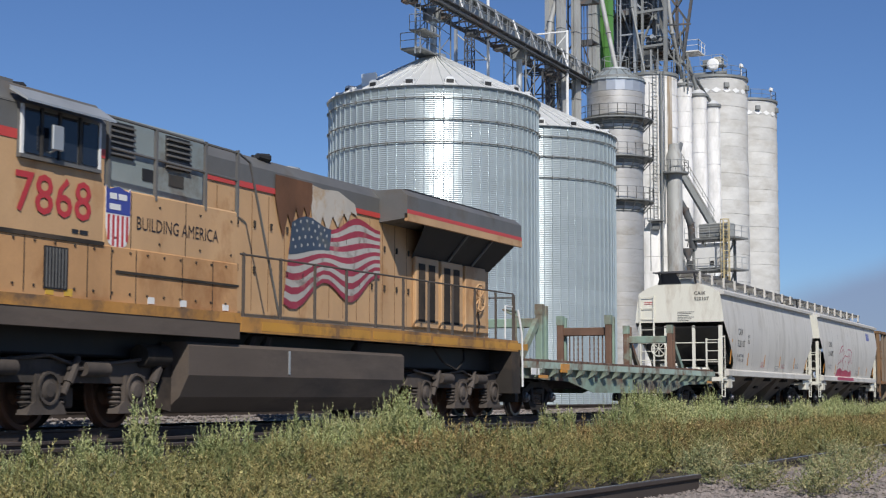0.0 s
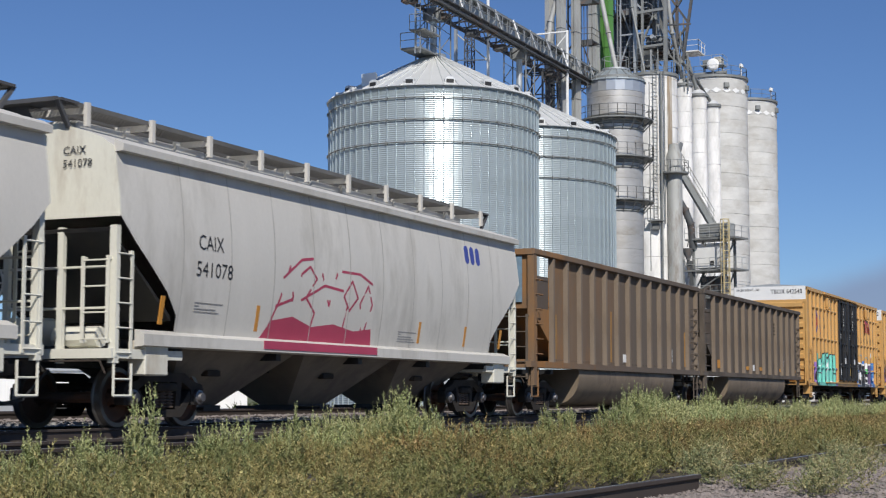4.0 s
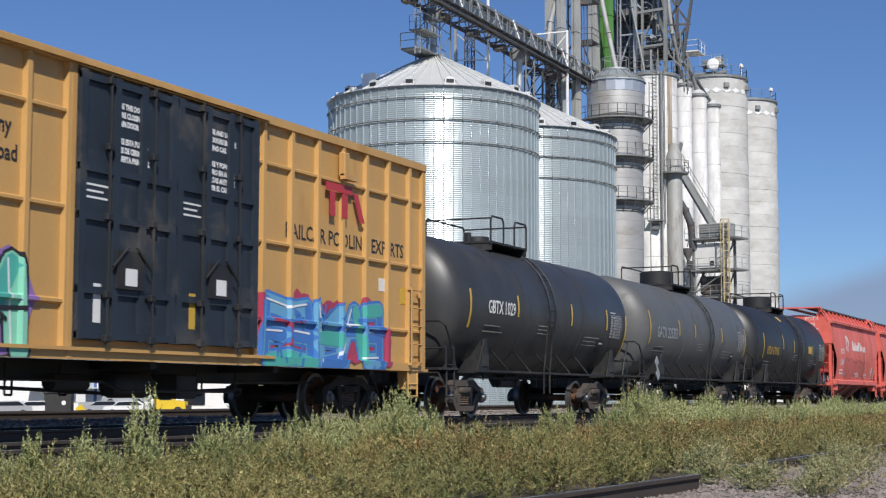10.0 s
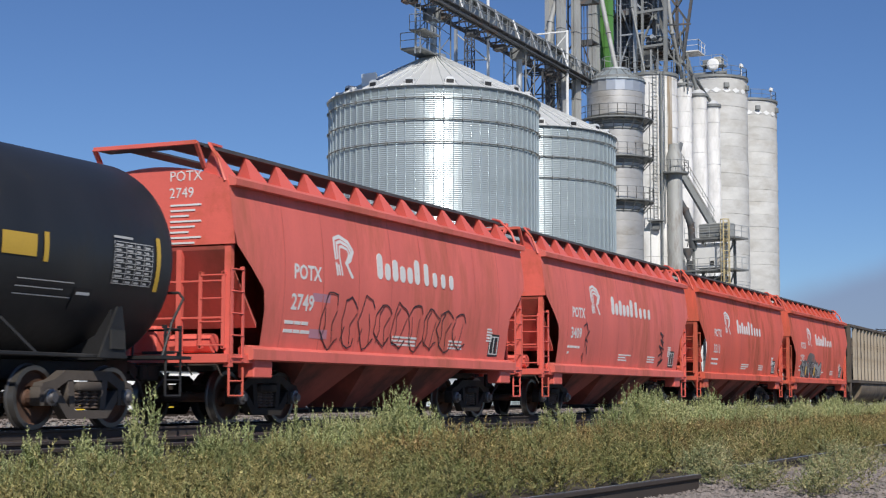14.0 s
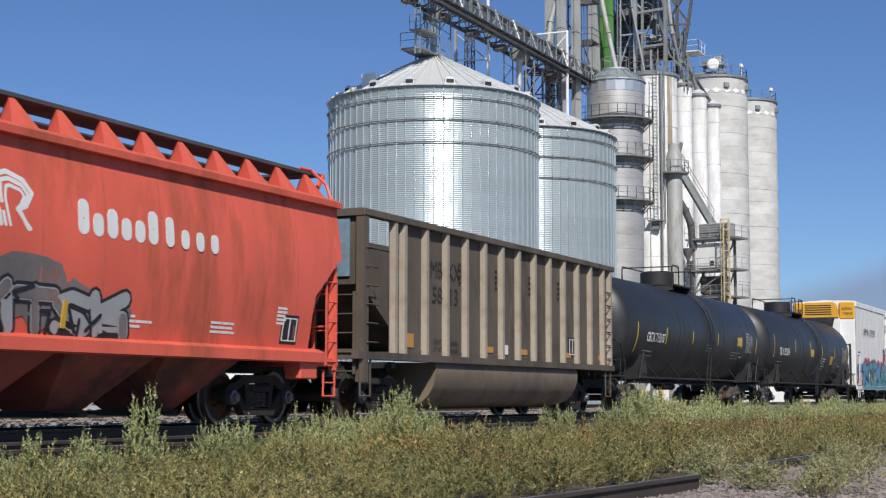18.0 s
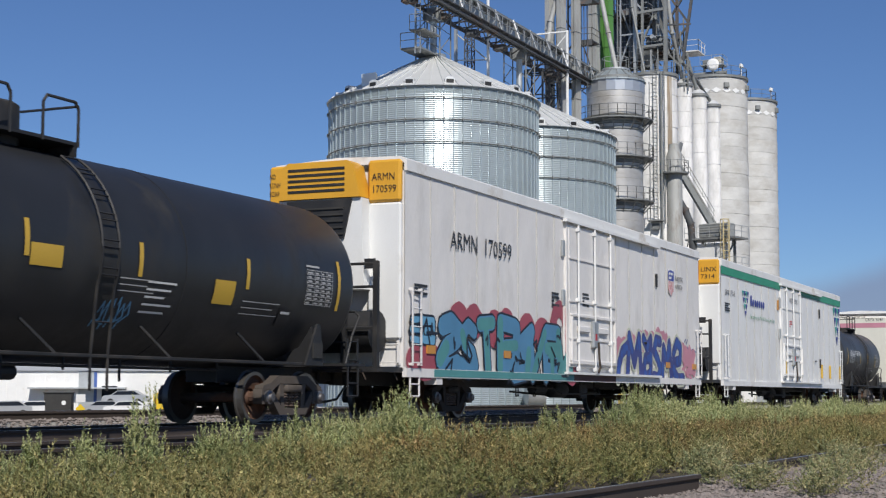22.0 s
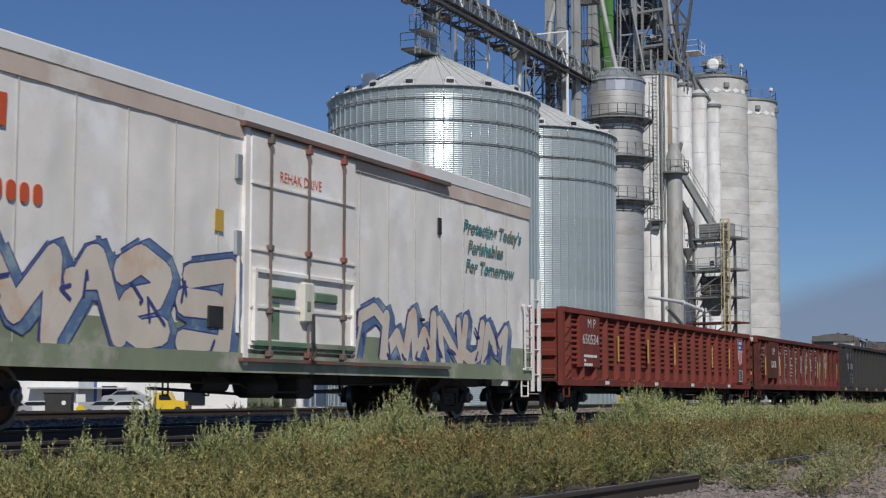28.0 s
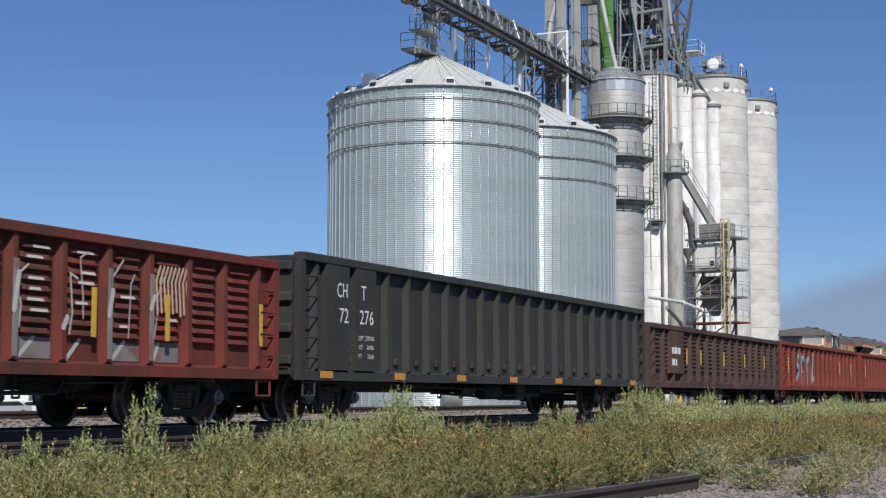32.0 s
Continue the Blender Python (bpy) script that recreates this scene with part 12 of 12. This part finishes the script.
part("vent_cover", Form().bevelled(h - 5.3, h - 5.15, -1.60, -1.56, 3.85, 4.2, 0.01), M_BLACK, c)
f = Form()
for z in (1.0, 1.6, 2.2, 2.8):
    f.rod((h + 0.35, -1.5, z), (h + 0.75, -1.5, z), 0.02, 5)
f.box(h + 0.30, h + 0.36, -1.54, -1.46, 0.6, 3.3).box(h + 0.72, h + 0.78, -1.54, -1.46, 0.6, 3.3)
part("end_ladder", f, M_WHITE, c)

# gondolas
c, h = gondola(398.6, 418.4, "red oxide ribbed gondola car with a shield emblem", M_GONRED, 2.66, 20, louvres=9)
y = -1.45
writing("reporting_mark", "M P", 0.24, -h + 1.75, 2.28, -1.60, M_INKW, c, width=0.62)
writing("car_number", "650534", 0.26, -h + 1.35, 1.85, -1.60, M_INKW, c, width=1.25)
bars(c, -h + 1.5, -h + 2.5, 1.5, 0.07, -1.595, M_INKW, 3)
part("number_board", Form().box(-h + 1.2, -h + 2.75, -1.59, -1.44, 1.25, 2.58), M_GONRED, c)
part("number_board", Form().box(h - 2.0, h - 1.05, -1.59, -1.44, 0.95, 2.58), M_GONRED, c)
shield(c, h - 1.5, 2.05, 0.62, 0.95, -1.592)
consolidated_stencil(c, h - 1.45, 1.22, -1.59)
tape_marks(c, (-h + 4.4, -h + 7.2, -h + 10.0, h - 5.3, h - 3.0), 1.45, 2.15, -1.58)
for x in (-h + 3.3, -2.0, 2.0, h - 3.2):
    part("data_plate", Form().box(x, x + 0.3, -1.575, -1.56, 0.80, 0.90), M_INKW, c)
c, h = gondola(419.7, 436.1, "rusty red gondola car with white paint scrawls", M_GONBRN, 2.68, 16, louvres=9)
writing("reporting_mark", "UP", 0.24, -h + 2.35, 2.12, -1.60, M_INKW, c, width=0.42)
writing("car_number", "32678", 0.24, -h + 2.12, 1.62, -1.60, M_INKW, c, width=0.85, bold=0.006)
part("number_board", Form().box(-h + 1.9, -h + 3.4, -1.59, -1.44, 1.2, 2.6), M_GONBRN, c)
part("end_chord", Form().bevelled(-h - 0.13, -h, -1.58, 1.58, 2.50, 2.77, 0.015), M_GONBRN, c)
writing("end_number", "UP 32678", 0.15, -h - 0.136, 2.56, -0.76, M_INKW, c, "end", 0.68, bold=0.008)
part("end_sticker", Form().box(-h - 0.108, -h - 0.10, -1.36, -1.08, 1.30, 1.43), M_YTAPE, c, "yellow reflective sticker")
rnd = random.Random(9)
G_CHALK = paint("chalky white spray paint", (0.50, 0.47, 0.44))
G_SOOT = mat("washed grey spray paint", (0.21, 0.19, 0.18), 0.8, vary=0.25, stain=(0.17, 0.06, 0.045), stain_amount=0.35, stain_size=1.4)
sp_ = (2 * h - 1.1) / 15
f, g = Form(), Form()
for i in range(3, 13):
    xa = -h + 0.55 + sp_ * i
    if i not in (7, 10):
        part("sprayed_panel", Form().box(xa + 0.13, xa + sp_ - 0.13, -1.446, -1.43, 0.98, 1.22 + 0.1 * rnd.random()), G_SOOT, c, "grey sprayed patch")
        part("sprayed_post", Form().box(xa - 0.05, xa + 0.05, -1.586, -1.57, 1.0, 2.2 + 0.25 * rnd.random()), G_SOOT, c)
    x = xa + 0.16
    for q in range(rnd.choice((1, 2, 2))):
        xx = x + 0.34 * q + rnd.uniform(-.04, .04)
        za = 1.3 + rnd.uniform(0, 0.3)
        ribbon(f, [(xx, za), (xx + rnd.uniform(-.05, .1), za + 0.3), (xx + rnd.uniform(-.1, .1), za + 0.55 + rnd.uniform(0, .3)), (xx + rnd.uniform(0.05, .25), za + 0.75 + rnd.uniform(0, .2))], rnd.choice((0.025, 0.035, 0.06)), -1.519)
    ribbon(g, [(xa + 0.2, 0.98), (xa + 0.3 + rnd.uniform(0, .3), 1.25)], 0.07, -1.450)
    ribbon(g, [(xa - 0.04, 1.4 + rnd.uniform(0, .8)), (xa + 0.04, 1.5 + rnd.uniform(0, .8))], 0.09, -1.588)
for q in range(4):
    xs = [-h + 0.72 + 0.09 * k for k in range(9)]
    ribbon(f, [(x_, 2.28 - 0.22 * q + rnd.uniform(-0.10, 0.10)) for x_ in xs], 0.018, -1.519, 3)
part("graffiti_tag", f, G_CHALK, c, "white sprayed scrawl over the ribs")
f = Form()
for i in range(3, 13):
    xa = -h + 0.55 + sp_ * i + 0.13
    hw = (sp_ - 0.26) / 2
    for k in range(9):
        z = 1.36 + 1.14 * k / 8
        if rnd.random() < (0.75 if i in (4, 5, 6, 8, 9) else 0.4):
            u0 = rnd.uniform(-0.66, 0.1)
            u1 = min(0.66, u0 + rnd.uniform(0.4, 1.2))
            f.add([(xa + hw * (1 + u0), -1.5175, z - 0.044), (xa + hw * (1 + u1), -1.5175, z - 0.044), (xa + hw * (1 + u1 * 0.9), -1.5035, z - 0.002), (xa + hw * (1 + u0 * 0.9), -1.5035, z - 0.002)], [(0, 1, 2, 3)])
tagged(part("graffiti_wash", f, G_CHALK, c), "chalky white overspray on the pressed ribs", kind="stuff")
part("graffiti_tag", g, G_CHALK, c, "white sprayed scrawl over the ribs")
ghost = Form()
for q in range(9):
    ribbon(ghost, [(-h + 13.0 + 0.1 * q, 1.7 + 0.03 * (q % 3)), (-h + 12.95 + 0.1 * q, 2.2), (-h + 13.05 + 0.1 * q, 2.42)], 0.05, -1.53)
part("graffiti_tag", ghost, G_PEACH, c, "faded tan sprayed tag")
tape_marks(c, (-h + 1.3, -h + 3.8, 0.5, h - 5.0, h - 3.2, h - 0.5), 1.3, 2.0, -1.575)
c, h = gondola(437.0, 457.0, "black gondola car with ribbed sides and white number", M_GONBLK, 2.92, 21)
part("number_board", Form().box(-h + 0.75, -h + 1.35, -1.46, -1.44, 1.0, 2.8), M_GONBLK, c)
part("number_board", Form().box(-h + 0.85, -h + 1.72, -1.585, -1.44, 0.95, 2.86), M_GONBLK, c)
part("number_board", Form().box(-h + 1.98, -h + 2.80, -1.585, -1.44, 0.95, 2.86), M_GONBLK, c)
for txt, x, z, w in (("CH", -h + 1.22, 2.28, 0.40), ("T", -h + 2.18, 2.28, 0.2), ("72", -h + 1.32, 1.82, 0.34), ("276", -h + 2.12, 1.82, 0.56)):
    writing("car_number", txt, 0.27, x, z, -1.588, M_INKW, c, width=w)
for k, txt in enumerate(("LMT  209100", "WT    76900", "FT      3564")):
    writing("load_limit", txt, 0.085, -h + 2.08, 1.52 - 0.17 * k, -1.588, M_INKW, c, width=0.62)
for k in range(19):
    part("tie_bracket", Form().bevelled(-h + 1.0 + 0.945 * k, -h + 1.16 + 0.945 * k, -1.50, -1.43, 1.08, 1.22, 0.02), M_GONBLK, c)
for x in (-h + 0.9, -h + 3.9, -h + 6.9, -h + 9.9, -h + 12.9, -h + 15.9, h - 1.0):
    part("tape", Form().box(x - 0.22, x + 0.22, -1.575, -1.56, 0.80, 0.93), M_ORANGE, c)
c, h = gondola(457.6, 475.0, "dark brown rusty gondola car with yellow tape", M_GONDK, 2.58, 17, louvres=9)
tape_marks(c, (-h + 4.0, -3.0, 0.0, 3.0, h - 2.6), 1.5, 2.0, -1.58)
part("number_board", Form().box(-h + 2.1, -h + 3.6, -1.59, -1.44, 1.2, 2.5), M_GONDK, c)
bars(c, -h + 2.3, -h + 3.3, 1.8, 0.2, -1.60, M_INKW, 2, 0.8)
c, h = gondola(475.5, 493.0, "red oxide gondola car with pale graffiti", M_GONRED, 2.62, 17, louvres=9)
graffiti(c, -h + 3.0, -h + 7.0, 1.05, 2.3, -1.519, 4, 61, [G_SKY, G_PEACH], G_GREY, None, 0.14, None)
tape_marks(c, (-h + 1.2, h - 5.0, h - 2.0), 1.5, 2.1, -1.58)
c, h = gondola(494.0, 511.0, "red oxide gondola car", M_GONRED, 2.62, 17, louvres=9)
tape_marks(c, (-h + 1.2, 0, h - 2.0), 1.5, 2.1, -1.58)

# ---- the leading locomotive, and another waiting on the third track ----
loco = locomotive(23.0, TRACK_Y, "yellow and grey diesel locomotive with a painted flag")
tagged(loco, group="freight train")
CARS.append((loco, 23.0))
Lx = lambda v: v - 23.0
writing("road_number", "7868", 0.54, Lx(16.15), 2.92, -1.545, M_INKR, loco, width=1.62, bold=0.006)
shield(loco, Lx(18.45), 3.02, 0.58, 0.95, -1.525)
writing("slogan", "BUILDING AMERICA", 0.20, Lx(18.9), 2.92, -1.527, M_INKB, loco, width=2.2)
bars(loco, Lx(17.4), Lx(17.75), 2.72, 0.06, -1.535, M_INKB)
M_LAMP = bpy.data.materials.new("lit headlight")
M_LAMP.use_nodes = True
M_LAMP.node_tree.nodes["Principled BSDF"].inputs["Emission Color"].default_value = (1, 0.97, 0.9, 1)
M_LAMP.node_tree.nodes["Principled BSDF"].inputs["Emission Strength"].default_value = 6.0
for k, (x, sp) in enumerate(((199.4, 2.74), (223.0, 2.74))):
    far_loco = locomotive(x, THIRD_Y, "yellow and grey diesel locomotive rolling slowly on the third track", False)
    far_loco.matrix_basis = pose(x, THIRD_Y, THIRD_Z)
    FAR.append((far_loco, x, sp))
    part("cab_brow", Form().box(Lx(14.12), Lx(14.2), -1.5, 1.5, 4.28, 4.7), M_LGREY, far_loco)
    # near pane and frame are pale to paint in the sun's reflection
    for ya, yb in ((-1.30, -0.15), (0.15, 1.30)):
        fr = part("window_frame", Form().box(Lx(14.12), Lx(14.2), ya - 0.10, yb + 0.10, 3.66, 4.30), M_INKW if ya < 0 else M_LGREY, far_loco)
        part("windshield", Form().box(Lx(14.09), Lx(14.13), ya, yb, 3.76, 4.22), M_GALVD if ya < 0 else M_GLASS, fr)
    part("headlight_housing", Form().bevelled(Lx(14.05), Lx(14.25), -0.3, 0.3, 4.45, 4.7, 0.02), M_GALVD, far_loco)
    if k == 0:
        for y in (-0.12, 0.12):
            part("headlight", Form().lathe([(0, -0.02), (0.10, -0.01), (0.10, 0.03)], 14, "x", (Lx(14.03), y, 4.58)), M_LAMP, far_loco, "glowing white headlight")

# ---- what moves ----
def motions():
    """The train rolls past at an even pace; its wheels turn while they are near."""
    for thing_, x in CARS:
        walk(thing_, [(t, pose(x - SPEED * t, TRACK_Y, RAIL_Z)) for t in (0.0, 8.0, 16.0, 24.0, CLIP)])
    for far_loco, x, pace in FAR:
        walk(far_loco, [(t, pose(x - pace * t, THIRD_Y, THIRD_Z)) for t in (0.0, 16.0, CLIP)])
    for w, off, x, r in WHEELS:
        turn = SPEED / r
        t0 = max(0.0, (x - 40.0) / SPEED)
        t1 = min(CLIP, (x - 12.0) / SPEED)
        if t1 <= t0 + 0.2:
            continue
        first, last = math.ceil(t0 * FPS), math.floor(t1 * FPS)
        rows = [(k / FPS, pose(off, 0, r, 0, -math.degrees(turn * k / FPS) % 360, 0)) for k in range(first, last + 1)]
        if first > 0:
            rows.insert(0, (0.0, rows[0][1]))
        if last < CLIP * FPS:
            rows.append((CLIP, rows[-1][1]))
        walk(w, rows)


motions()
